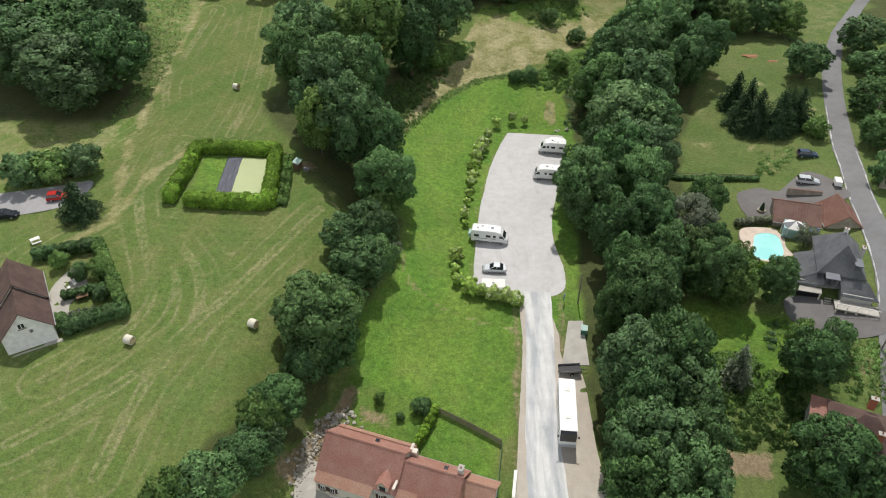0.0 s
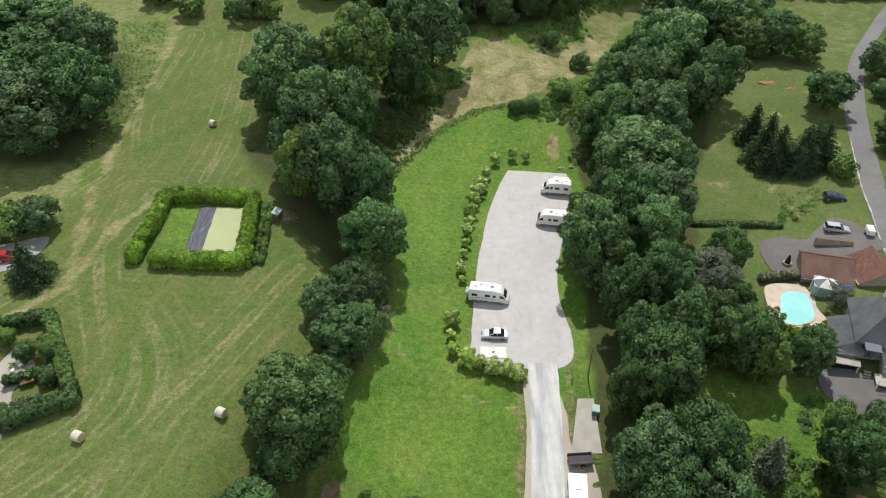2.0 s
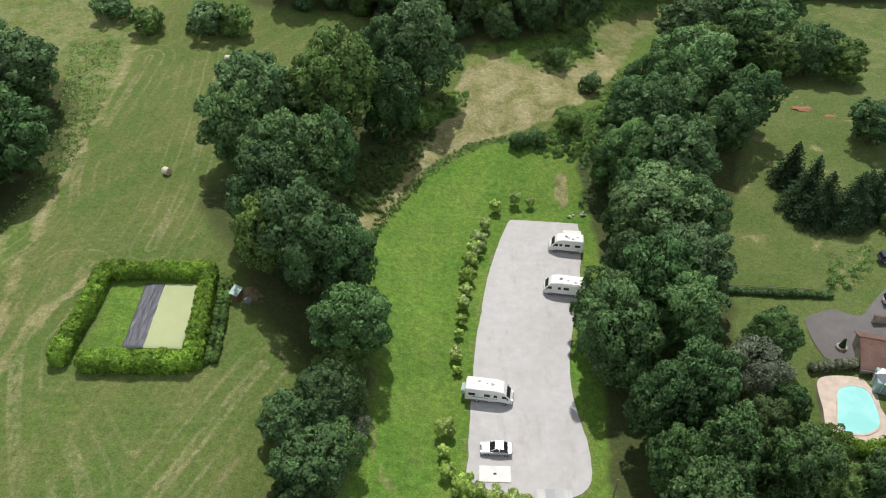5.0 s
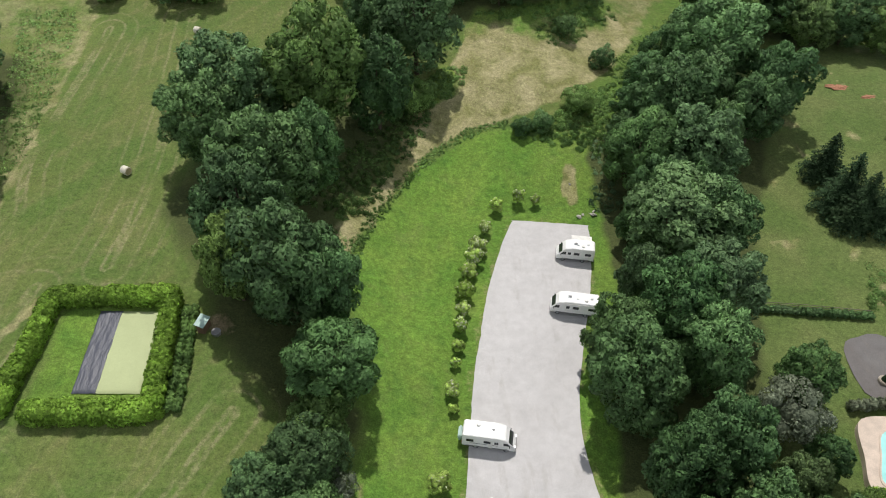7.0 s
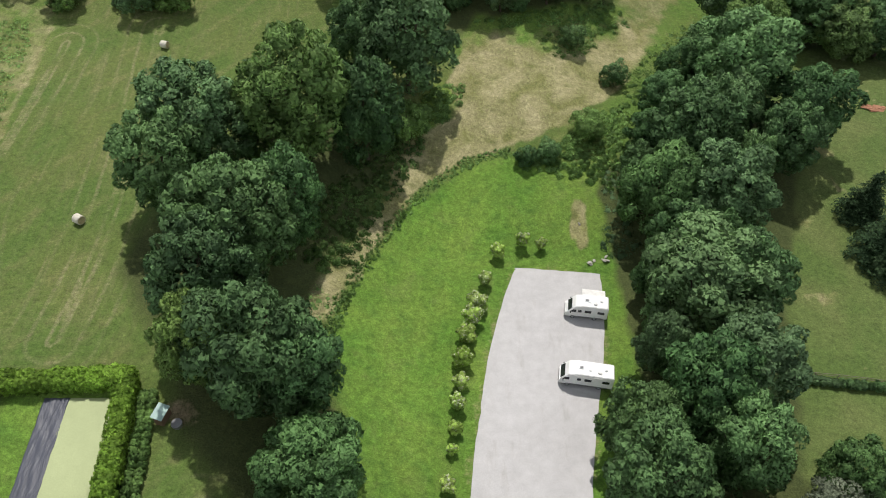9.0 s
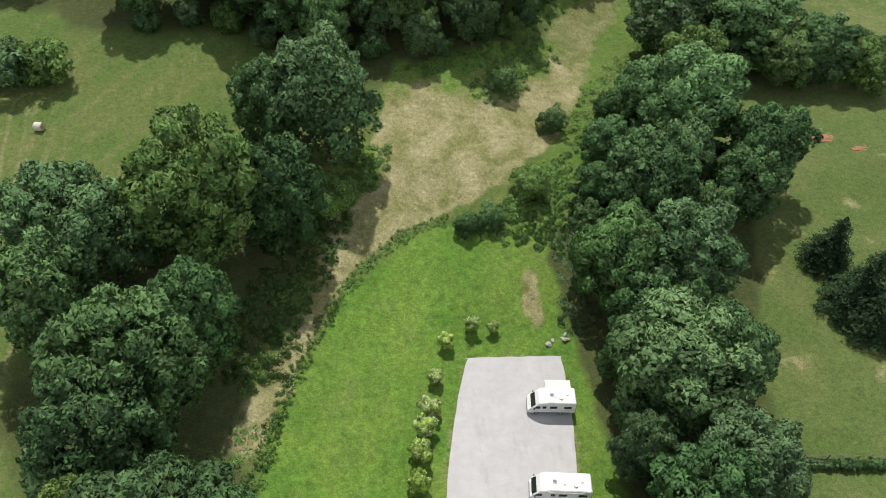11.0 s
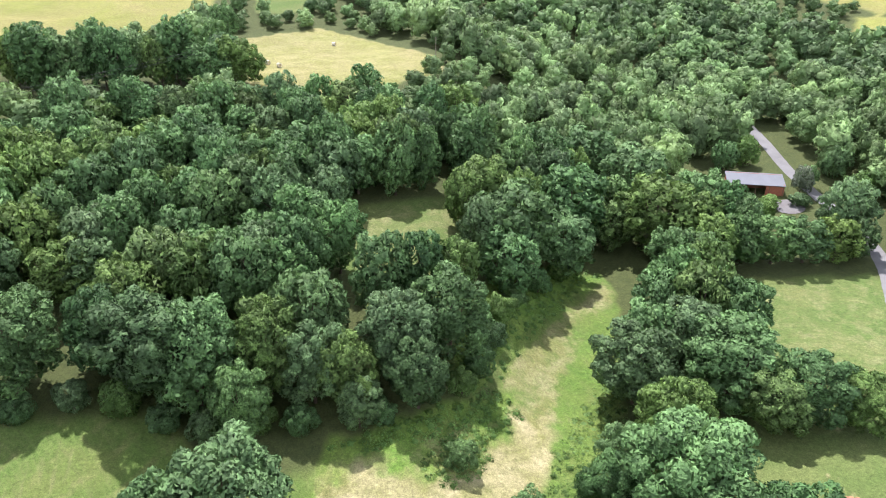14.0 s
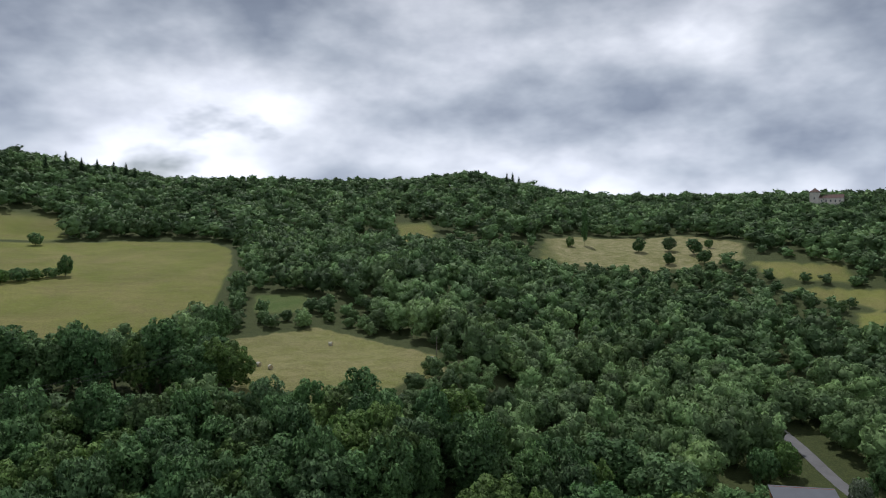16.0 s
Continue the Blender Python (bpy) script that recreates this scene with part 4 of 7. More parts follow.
plant_all([(55.6, 250.3, 9.5, 17), (53.4, 264.2, 7.2, 14), (77.0, 268.8, 10.0, 17), (51.5, 239.5, 6.4, 13), (69.8, 253.0, 6.8, 14), (97.1, 260.1, 10.4, 18), (86.0, 233.1, 6.5, 14), (90.4, 229.0, 5.0, 12), (100.4, 281.6, 9.2, 18), (105.5, 250.5, 6.0, 12), (112.8, 249.0, 6.0, 11.5), (120.2, 247.0, 6.0, 11), (127.6, 245.1, 5.8, 10.5), (134.6, 243.3, 5.6, 10.5), (140.4, 243.0, 4.2, 9.5), (114.5, 270.1, 7.5, 14), (94.7, 298.6, 9.2, 16)], ("ash", "yellow", "oak", "ash"), "trees round the northern glade", fine=False)
plant_all([(-88 + 7.4 * k + 1.6 * math.sin(k * 3.7), 338.5 + 2.4 * math.sin(k * 2.1), 5.4 + 1.2 * math.sin(k * 1.3), 16.5 + 3.0 * math.sin(k * 2.7)) for k in range(12)] + [(-82 + 11 * k, 348 + 3 * math.sin(k), 5.6, 15 + 2 * math.sin(k * 2)) for k in range(7)] + [(2.5, 339.5, 6.8, 14.0), (-3, 352, 5.5, 12), (-6, 366, 5.0, 13), (-3, 392, 5.0, 14)],
          ("tall", "ash", "ash", "tall", "yellow"), "tall tree row below the hill field", fine=False)
plant_all([(24, 229, 5.2, 15), (31, 230.5, 5.0, 14), (38, 231, 4.6, 13), (48, 246, 5.0, 14), (18.5, 243, 5.0, 14), (47, 257, 4.5, 13)], ("ash", "oak", "yellow"), "trees round the northern glade", fine=False)
plant_all([(30.0, 197.9, 2.7, 4), (36.6, 188.4, 2.6, 4), (29.8, 174.7, 3.2, 4), (18.6, 168.5, 2.0, 3), (22.4, 169.8, 2.3, 3)], ("scrub",), "bushes at the meadow's edge")

plant_all([(-53.5, 84.5, 1.9, 3), (-56.5, 84.0, 1.6, 2.5), (-52, 80, 1.4, 2), (-60.5, 86.5, 1.6, 2.5), (-55.3, 73.8, 1.5, 2), (-3.1, 67.4, 1.7, 2.2), (-9.5, 69.0, 0.9, 1.8), (-6.2, 66.2, 0.7, 1.2), (-12.4, 54.2, 1.3, 1.5), (-10.4, 53.4, 1.2, 1.4)], ("scrub",), "garden shrubs")
plant("grey", 65.4, 101.2, 2.4, 4.2, group="garden trees")
plant("grey", 152.5, 277.5, 3.4, 8, False, "trees round the shed")
plant_all([(148, 272, 3.0, 3), (140, 274, 2.8, 3), (157, 281, 3, 6), (164, 270, 4, 7), (169, 284, 4.5, 8), (151, 301, 4, 8), (143, 300, 4, 8), (133, 268, 3.4, 5), (135, 277, 2.6, 3)], ("scrub",), "trees round the shed", False)

plant_all([(34, 211.5, 2.6, 4), (38.5, 216.5, 3.0, 5), (43, 224, 2.8, 4), (46.5, 230, 3.2, 5), (52, 237, 2.6, 4), (60, 244, 3.0, 5), (68, 251, 2.8, 4), (20, 207.5, 2.4, 4), (8, 208, 2.8, 4.5), (2, 209.5, 2.6, 4), (-5, 208.5, 3.0, 5), (-11, 211, 2.8, 4), (-17, 214.5, 3.0, 5), (-24, 216, 2.8, 4.5), (-31, 214.5, 2.6, 4)], ("scrub",), "bushes along the wood's edge")

# ---- the woods beyond ----
def scattered(lo, hi, gap, rng):
    """Places of trees between two distances from the meadow's end, off every clearing."""
    n = int(2 * hi / gap)
    i, j = np.meshgrid(np.arange(-n // 2, n // 2 + 1), np.arange(0, int(n / 1.74) + 2))
    x = 10 + (i.ravel() + 0.5 * (j.ravel() % 2)) * gap + rng.uniform(-0.36, 0.36, i.size) * gap
    y = 139 + j.ravel() * gap * 0.87 + rng.uniform(-0.36, 0.36, i.size) * gap
    r, a = np.hypot(x - 10, y - 139), np.degrees(np.arctan2(x - 10, y - 139))
    ok = (r > lo) & (r <= hi) & (a > -36) & (a < 60) & ((y > 224) | (x > -24)) & (y > 214)
    for p, m in ((DRY_STRIP, 6.0), (GLADE, 4.5), (EAST_MEADOW, 5.0), (EAST_PADDOCK, 5), (NEAR_FIELD, 4), (HILL_FIELD, 6), (STRAW_FIELD, 6), (LOW_FIELD_A, 4), (LOW_FIELD_B, 4), (LOW_FIELD_C, 4), (SMALL_GLADE, 4), (TREE_ROW_GAP, 1), (HILL_GLADE, 6), (UPPER_FIELD, 5), (YARD, 4.5), (SHED_VIEW, 3), (MANOR_VIEW, 1)):
        ok &= depth_in(p, x, y) < -m
    ok &= beside(COUNTRY_ROAD, x, y) > 4.4
    ok &= ~((x > 96) & (y < 240) & (x < 150))
    ok &= ~((x < -20) & (y < 232) & (x > -75))
    if planted:
        px, py, pr = np.array(planted).T
        for k in range(len(px)):
            ok &= np.hypot(x - px[k], y - py[k]) > pr[k] * 0.75 + gap * 0.3
    return x[ok], y[ok], r[ok]


def wood(name, lo, hi, gap, lobe_count, sprays, size, level, label, seed, tall=(11, 17)):
    """A stretch of far woodland in one mesh."""
    rng = np.random.default_rng(seed)
    models = []
    for k in range(8):
        lobes = lobes_of(rng, 1.0, rng.uniform(2.0, 2.5), 0.1, lobe_count, rng.uniform(0.60, 0.72), (0.26, 0.44))
        models.append(crown_arrays(rng, lobes, sprays, size, level, 0.80, each=3))
    x, y, r = scattered(lo, hi, gap, rng)
    z = terrain(x, y)
    low = ((depth_in(NEAR_FIELD, x, y) > -26) & (r < 222) & (x > 8)) | (depth_in(NEAR_FIELD, x, y) > -13) | (depth_in(HILL_FIELD, x, y) > -10)
    for p in (STRAW_FIELD, LOW_FIELD_A, LOW_FIELD_B, LOW_FIELD_C, SMALL_GLADE, HILL_GLADE):
        low |= (depth_in(p, x, y) > -34) & (r < np.hypot(np.mean(p, 0)[0] - 10, np.mean(p, 0)[1] - 139))
    vs, ts, tint, facing, base = [], [], [], [], 0
    for k in range(len(x)):
        v, t, hue, n = models[int(rng.integers(8))]
        stand = noise.noise((x[k] / 55, y[k] / 55, 4.0))
        big = rng.random() ** 1.3
        a, w = rng.uniform(0, 6.28), gap * (0.44 + 0.30 * big)
        h = (tall[0] + (tall[1] - tall[0]) * (0.35 * rng.random() + 0.65 * big)) * (1 + 0.35 * stand)
        if low[k]:
            w, h = w * 0.62, h * 0.55
        c, s = math.cos(a), math.sin(a)
        w2 = np.stack(((v[:, 0] * c - v[:, 1] * s) * w + x[k], (v[:, 0] * s + v[:, 1] * c) * w + y[k], v[:, 2] * h / 2.5 + z[k] - 0.5), 1)
        vs.append(w2)
        ts.append(t + base)
        facing.append(np.stack((n[:, 0] * c - n[:, 1] * s, n[:, 0] * s + n[:, 1] * c, n[:, 2]), 1))
        tint.append(np.clip(0.3 * hue + rng.beta(0.8, 1.1) * 0.9 + 0.4 * noise.noise((x[k] / 40, y[k] / 40, 9.0)), 0, 1))
        base += len(v)
    me = raw_mesh(name, np.concatenate(vs), (), np.concatenate(ts), [leaf_wood], True, np.concatenate(tint), normals=np.concatenate(facing))
    return tagged(new(name, me), label, "woodland", kind="stuff")


rng = np.random.default_rng(5)
wx, wy, wr = scattered(40, 172, 8.8, rng)
order = np.argsort(wr)[:170]
reach = float(wr[order[-1]])
for k in order:
    wide, tall = rng.uniform(4.4, 6.8), rng.uniform(11.5, 17)
    plant("tall" if tall / wide > 3.0 else ("ash", "yellow", "ash", "oak", "yellow")[int(rng.integers(5))], wx[k], wy[k], wide, tall, False, "trees of the northern wood")
wood("woodland", reach, 290, 9.6, 10, 560, 0.118, 1, "mixed green deciduous woodland on the valley side", 11)
wood("woodland", 290, 470, 10.8, 7, 210, 0.172, 1, "dense deciduous woodland rising to the hills", 12)
wood("woodland", 470, 860, 13.8, 5, 95, 0.23, 1, "distant wooded hillside up to the skyline", 13, (11, 18))


# ---- shapes ----
def block(bm, x, y, z, sx, sy, sz, bevel=0.0, turn=0.0):
    """A box by its centre and sizes, with rounded edges."""
    m = Matrix.Translation((x, y, z)) @ Matrix.Rotation(turn, 4, "Z") @ Matrix.Diagonal((sx, sy, sz, 1))
    made = bmesh.ops.create_cube(bm, size=1.0, matrix=m)
    if bevel:
        edges = list({e for v in made["verts"] for e in v.link_edges})
        bmesh.ops.bevel(bm, geom=edges, offset=bevel, segments=2, affect="EDGES")
    return bm


def box(x, y, z, sx, sy, sz, bevel=0.0, turn=0.0):
    return block(bmesh.new(), x, y, z, sx, sy, sz, bevel, turn)


def prism(profile, lo, hi, along="y", bevel=0.0):
    """A side profile of (a, z) drawn out between two distances."""
    bm = bmesh.new()
    put = (lambda a, z, d: (a, d, z)) if along == "y" else (lambda a, z, d: (d, a, z))
    one = [bm.verts.new(put(a, z, lo)) for a, z in profile]
    two = [bm.verts.new(put(a, z, hi)) for a, z in profile]
    n = len(profile)
    bm.faces.new(one)
    bm.faces.new(two[::-1])
    for i in range(n):
        bm.faces.new((one[(i + 1) % n], one[i], two[i], two[(i + 1) % n]))
    bmesh.ops.recalc_face_normals(bm, faces=bm.faces[:])
    if bevel:
        bmesh.ops.bevel(bm, geom=bm.edges[:], offset=bevel, segments=2, affect="EDGES")
    return bm


def drum(x, y, z, radius, length, axis="y", sides=18, radius2=None, bevel=0.0):
    bm = bmesh.new()
    turn = {"y": Matrix.Rotation(radians(90), 4, "X"), "x": Matrix.Rotation(radians(90), 4, "Y"), "z": Matrix.Identity(4)}[axis]
    bmesh.ops.create_cone(bm, cap_ends=True, segments=sides, radius1=radius, radius2=radius if radius2 is None else radius2, depth=length, matrix=Matrix.Translation((x, y, z)) @ turn)
    if bevel:
        rim = [e for e in bm.edges if any(len(f.verts) > 4 for f in e.link_faces)]
        bmesh.ops.bevel(bm, geom=rim, offset=bevel, segments=2, affect="EDGES")
    return bm


def slab(a, b, c, d, thick):
    """A flat plate through four corners, thickened downwards along its normal."""
    bm = bmesh.new()
    p = [Vector(v) for v in (a, b, c, d)]
    n = (p[1] - p[0]).cross(p[2] - p[0]).normalized()
    if n.z < 0:
        n = -n
    up = [bm.verts.new(v) for v in p]
    dn = [bm.verts.new(v - n * thick) for v in p]
    bm.faces.new(up)
    bm.faces.new(dn[::-1])
    for i in range(4):
        j = (i + 1) % 4
        bm.faces.new((up[j], up[i], dn[i], dn[j]))
    bmesh.ops.recalc_face_normals(bm, faces=bm.faces[:])
    return bm


def thing(name, label, category, x, y, turn=0.0, z=None, group=""):
    root = new(name)
    root.matrix_world = pose(x, y, height(x, y) if z is None else z, 0, 0, turn)
    return tagged(root, label, category, group)


# ---- vehicles ----
def wheel(parent, x, y, r=0.34, w=0.22):
    tyre = part("wheel", drum(x, y, r, r, w, "y", 20, bevel=0.04), rubber, parent)
    part("rim", drum(x, y + math.copysign(0.03, y), r, r * 0.6, w, "y", 16, bevel=0.02), steel, tyre)


def motorhome(x, y, turn, length, label, over_cab=True, awning=False, bikes=False):
    """A coachbuilt camper, its front along +x."""
    root = thing("motorhome", label, "motorhome", x, y, turn, group="parked motorhomes")
    h, L, w = 2.85, length / 2, 1.14
    nose = 1.05 if over_cab else 0.8
    shape = [(-L, 0.42), (-L, h - 0.25), (-L + 0.2, h), (L - nose - 1.5, h + 0.03), (L - nose - 0.35, h - 0.22), (L - nose + 0.12, 2.05), (L - nose + 0.62, 1.45), (L - 0.2, 1.18), (L, 0.85), (L - 0.02, 0.4)]
    part("body", prism(shape, -w, w, "y", 0.07), white_paint, root)
    a, b = Vector((L - nose + 0.12, 0, 2.05)), Vector((L - nose + 0.62, 0, 1.45))
    n = Vector((b.z - a.z, 0, a.x - b.x)).normalized() * 0.035
    part("windscreen", slab((a.x - n.x, -0.95, a.z - n.z), (a.x - n.x, 0.95, a.z - n.z), (b.x - n.x, 0.98, b.z - n.z), (b.x - n.x, -0.98, b.z - n.z), 0.05), window_glass, root)
    for s in (-1, 1):
        part("cab_window", prism([(L - nose - 0.5, 1.45), (L - nose - 0.5, 2.0), (L - nose - 0.02, 2.0), (L - nose + 0.42, 1.45)], s * w - 0.02, s * w + 0.025, "y", 0.01), window_glass, root)
        part("mirror", box(L - nose + 0.3, s * (w + 0.16), 1.55, 0.12, 0.22, 0.34, 0.03), dark_trim, root)
        part("headlight", box(L - 0.14, s * 0.82, 1.0, 0.22, 0.34, 0.2, 0.05), steel, root)
        for wx, ww, wz in ((-L + 1.0, 0.95, 1.75), (-0.2, 0.9, 1.75), (0.95, 0.5, 1.75)):
            frame_ob = part("window", box(wx, s * (w + 0.01), wz, ww, 0.05, 0.52, 0.02), dark_trim, root)
            part("pane", box(wx, s * (w + 0.035), wz, ww - 0.1, 0.03, 0.42, 0.01), window_glass, frame_ob)
        part("side_skirt", box(-0.3, s * (w + 0.005), 0.52, length - 1.8, 0.04, 0.2, 0.015), grey_plastic, root)
        wheel(root, L - 1.15, s * (w - 0.1))
        wheel(root, -L + 1.75, s * (w - 0.1))
        part("tail_light", box(-L - 0.01, s * 0.98, 1.0, 0.05, 0.16, 0.4, 0.02), red_paint, root)
    part("door", box(0.2, -w - 0.012, 1.35, 0.62, 0.03, 1.75, 0.02), white_wood, root)
    part("stripe", box(-0.6, -w - 0.008, 1.2, length - 3.2, 0.02, 0.09), grey_plastic, root)
    for hx, hy, sx, sy in ((L - nose - 1.9, 0.0, 0.75, 0.6), (-0.35, 0.25, 0.42, 0.42), (-L + 1.1, -0.1, 0.5, 0.5)):
        lid = part("roof_hatch", box(hx, hy, h + 0.075, sx * 0.8, sy * 0.8, 0.12, 0.04), silver_paint, root)
        part("dome", box(hx, hy, h + 0.14, sx * 0.8 - 0.12, sy * 0.8 - 0.12, 0.06, 0.025), grey_plastic if hx > 0 else white_wood, lid)
    part("aerial", drum(-L + 1.9, 0.5, h + 0.12, 0.28, 0.18, "z", 16, 0.2), white_wood, root)
    part("bumper", box(L - 0.03, 0, 0.55, 0.18, 2.0, 0.28, 0.06), grey_plastic, root)
    part("rear_bumper", box(-L - 0.02, 0, 0.5, 0.12, 2.1, 0.22, 0.04), grey_plastic, root)
    if awning:
        part("awning", slab((-L + 0.5, -w - 1.35, 2.45), (L - nose - 1.2, -w - 1.35, 2.45), (L - nose - 1.2, -w, 2.68), (-L + 0.5, -w, 2.68), 0.04), white_wood, root, "white extended awning")
        for px in (-L + 0.6, L - nose - 1.3):
            part("awning_leg", drum(px, -w - 1.3, 1.2, 0.03, 2.4, "z", 8), steel, root)
    else:
        part("awning_case", box(-0.5, w + 0.05, 2.6, length - 2.8, 0.16, 0.16, 0.05), white_wood, root)
    if bikes:
        part("bike_cover", box(-L - 0.35, 0, 1.35, 0.5, 1.7, 1.0, 0.15), pale_green, root, "pale covered bicycle rack")
    return root


def car(x, y, turn, paint, label, length=4.3, estate=False, group="parked cars", z=None):
    """A passenger car, its front along +x."""
    root = thing("car", label, "car", x, y, turn, z, group)
    L, w = length / 2, 0.86
    rear = 0.08 if estate else 0.55
    body = prism([(-L, 0.35), (-L, 0.82), (-L + 0.12, 0.93), (L - 1.25, 0.95), (L - 0.25, 0.78), (L, 0.6), (L, 0.33)], -w, w, "y", 0.07)
    part("body", body, paint, root)
    cabin = bmesh.new()
    rows = [(-L + rear, w - 0.05, 0.92), (L - 1.2, w - 0.05, 0.94), (L - 1.95, w - 0.2, 1.4), (-L + rear + (0.25 if estate else 0.65), w - 0.2, 1.42)]
    left = [cabin.verts.new((a, b, c)) for a, b, c in rows]
    right = [cabin.verts.new((a, -b, c)) for a, b, c in rows]
    cabin.faces.new(left)
    cabin.faces.new(right[::-1])
    for i in range(4):
        cabin.faces.new((left[(i + 1) % 4], left[i], right[i], right[(i + 1) % 4]))
    bmesh.ops.recalc_face_normals(cabin, faces=cabin.faces[:])
    part("glasshouse", cabin, window_glass, root)
    a, b = -L + rear + (0.25 if estate else 0.65), L - 1.95
    part("roof", box((a + b) / 2, 0, 1.42, b - a + 0.1, (w - 0.17) * 2, 0.06, 0.03), paint, root)
    for s in (-1, 1):
        part("pillar", prism([(b, 1.38), (b + 0.09, 1.38), (L - 1.18, 0.92), (L - 1.3, 0.92)], s * (w - 0.17) - 0.05, s * (w - 0.17) + 0.06), paint, root)
        part("pillar", prism([((a + b) / 2 - 0.05, 1.4), ((a + b) / 2 + 0.05, 1.4), ((a + b) / 2 + 0.07, 0.92), ((a + b) / 2 - 0.07, 0.92)], s * (w - 0.14) - 0.05, s * (w - 0.14) + 0.06), paint, root)
        part("mirror", box(L - 1.45, s * (w + 0.08), 0.98, 0.12, 0.16, 0.12, 0.03), paint, root)
        part("headlight", box(L - 0.1, s * 0.62, 0.66, 0.16, 0.34, 0.14, 0.04), steel, root)
        part("tail_light", box(-L + 0.02, s * 0.66, 0.75, 0.1, 0.26, 0.16, 0.03), red_paint, root)
        wheel(root, L - 0.85, s * (w - 0.08), 0.31, 0.19)
        wheel(root, -L + 0.8, s * (w - 0.08), 0.31, 0.19)
    part("bumper", box(L + 0.0, 0, 0.45, 0.14, w * 2 - 0.1, 0.2, 0.05), dark_trim, root)
    return root


motorhome(24.6, 139.0, 170.5, 6.0, "white motorhome with its side awning extended", awning=True)
motorhome(22.8, 127.7, 169.5, 7.0, "long white motorhome with dark side windows", over_cab=False)
motorhome(8.8, 105.8, -9.5, 6.8, "white motorhome with a covered rear bicycle rack", bikes=True)
car(9.2, 96.8, 176.0, silver_paint, "light silver saloon car parked on the gravel", 4.2)
car(77.5, 130.3, -8.0, blue_paint, "dark blue car parked on rough grass", 4.2, True)
car(73.8, 120.6, -14.0, silver_paint, "silver estate car parked in the yard", 4.4, True)
car(-75.6, 99.3, 8.0, black_paint, "black car parked on the driveway", 4.3)
car(-68.6, 104.6, 12.0, red_paint, "small red car half behind a conifer", 3.7, True)


def coach(x, y, turn, length):
    """A long single-decker with a white roof; front along +x."""
    root = thing("coach", "long white coach with a dark windscreen", "coach", x, y, turn)
    L, w, h = length / 2, 1.22, 3.3
    part("body", prism([(-L, 0.45), (-L, h - 0.2), (-L + 0.25, h), (L - 0.5, h), (L - 0.12, h - 0.3), (L, 1.2), (L, 0.4)], -w, w, "y", 0.08), white_paint, root)
    part("windscreen", prism([(L - 0.42, h - 0.02), (L - 0.06, h - 0.34), (L + 0.03, 1.45), (L - 0.04, 1.45), (L - 0.3, h - 0.1)], -w + 0.08, w - 0.08), window_glass, root)
    part("bumper", box(L + 0.06, 0, 0.62, 0.3, 2.4, 0.42, 0.08), silver_paint, root)
    for s in (-1, 1):
        for k in range(7):
            part("window", box(-L + 1.0 + k * (length - 1.8) / 7 + 0.2, s * (w + 0.01), 2.15, (length - 2.6) / 7 - 0.1, 0.05, 0.85, 0.02), window_glass, root)
        part("mirror", box(L + 0.1, s * (w + 0.2), 2.6, 0.14, 0.22, 0.42, 0.04), dark_trim, root)
        for wx in (L - 2.2, -L + 2.6):
            wheel(root, wx, s * (w - 0.12), 0.48, 0.28)
    for k in (-0.28, 0.22):
        part("roof_hatch", box(length * k, 0, h + 0.04, 0.8, 0.8, 0.1, 0.03), white_wood, root)


coach(18.0, 66.2, -96.0, 10.2)

# ---- the car park's edge ----
pad = thing("service_pad", "pale concrete motorhome service slab with a drain", "slab", 8.8, 93.3, -3.0)
part("slab", box(0, 0, 0.07, 4.1, 2.4, 0.12, 0.03), white_wood, pad)
part("drain", box(0, 0, 0.135, 0.4, 0.28, 0.02), dark_trim, pad)
post = thing("information_sign", "blue information board on two posts", "sign", 20.4, 88.3, 70)
for s in (-0.5, 0.5):
    part("post", drum(s, 0, 0.9, 0.04, 1.8, "z", 8), steel, post)
part("board", box(0, 0.03, 1.5, 1.2, 0.05, 0.8, 0.01), sign_blue, post)
for k in range(3):
    part("text_bar", box(0, 0.062, 1.7 - 0.2 * k, 0.9, 0.01, 0.06), white_wood, post)


def utility_pole(x, y, h, label, arm=False, turn=0.0, name="utility_pole"):
    root = thing(name, label, "pole", x, y, turn)
    part("shaft", drum(0, 0, h / 2 - 0.3, 0.13, h + 0.6, "z", 10, 0.09), wood_grey, root)
    if arm:
        part("crossarm", box(0, 0, h - 0.4, 1.6, 0.12, 0.12, 0.02), wood_grey, root)
        for s in (-0.7, 0, 0.7):
            part("insulator", drum(s, 0, h - 0.24, 0.05, 0.2, "z", 8), dark_trim, root)
    return root


utility_pole(22.8, 88.3, 6.5, "dark wooden pole at the end of the lane")
utility_pole(94.3, 138.8, 7.5, "grey wooden pole beside the country road", True, 30)
utility_pole(68.0, 76.5, 7.5, "grey wooden pole beside the slate-roofed house", True, 20)
utility_pole(65.7, 356.2, 8.0, "wooden power pole at the hay field's corner", True, 60)
slab_ob = thing("loading_slab", "worn concrete slab littered with rubble", "slab", 20.9, 80.2, 0)
part("slab", slab((-2.3, -4.6, 0.12 - 0.6), (2.0, -4.6, 0.12 - 0.6), (2.2, 4.2, 0.12 + 0.55), (-0.2, 4.2, 0.12 + 0.55), 0.25), concrete, slab_ob)
skip = thing("dark_trailer", "small dark flat trailer in the trees' shade", "trailer", 19.6, 74.3, 4)
part("bed", box(0, 0, 0.75, 3.4, 1.7, 0.18, 0.03), dark_trim, skip)
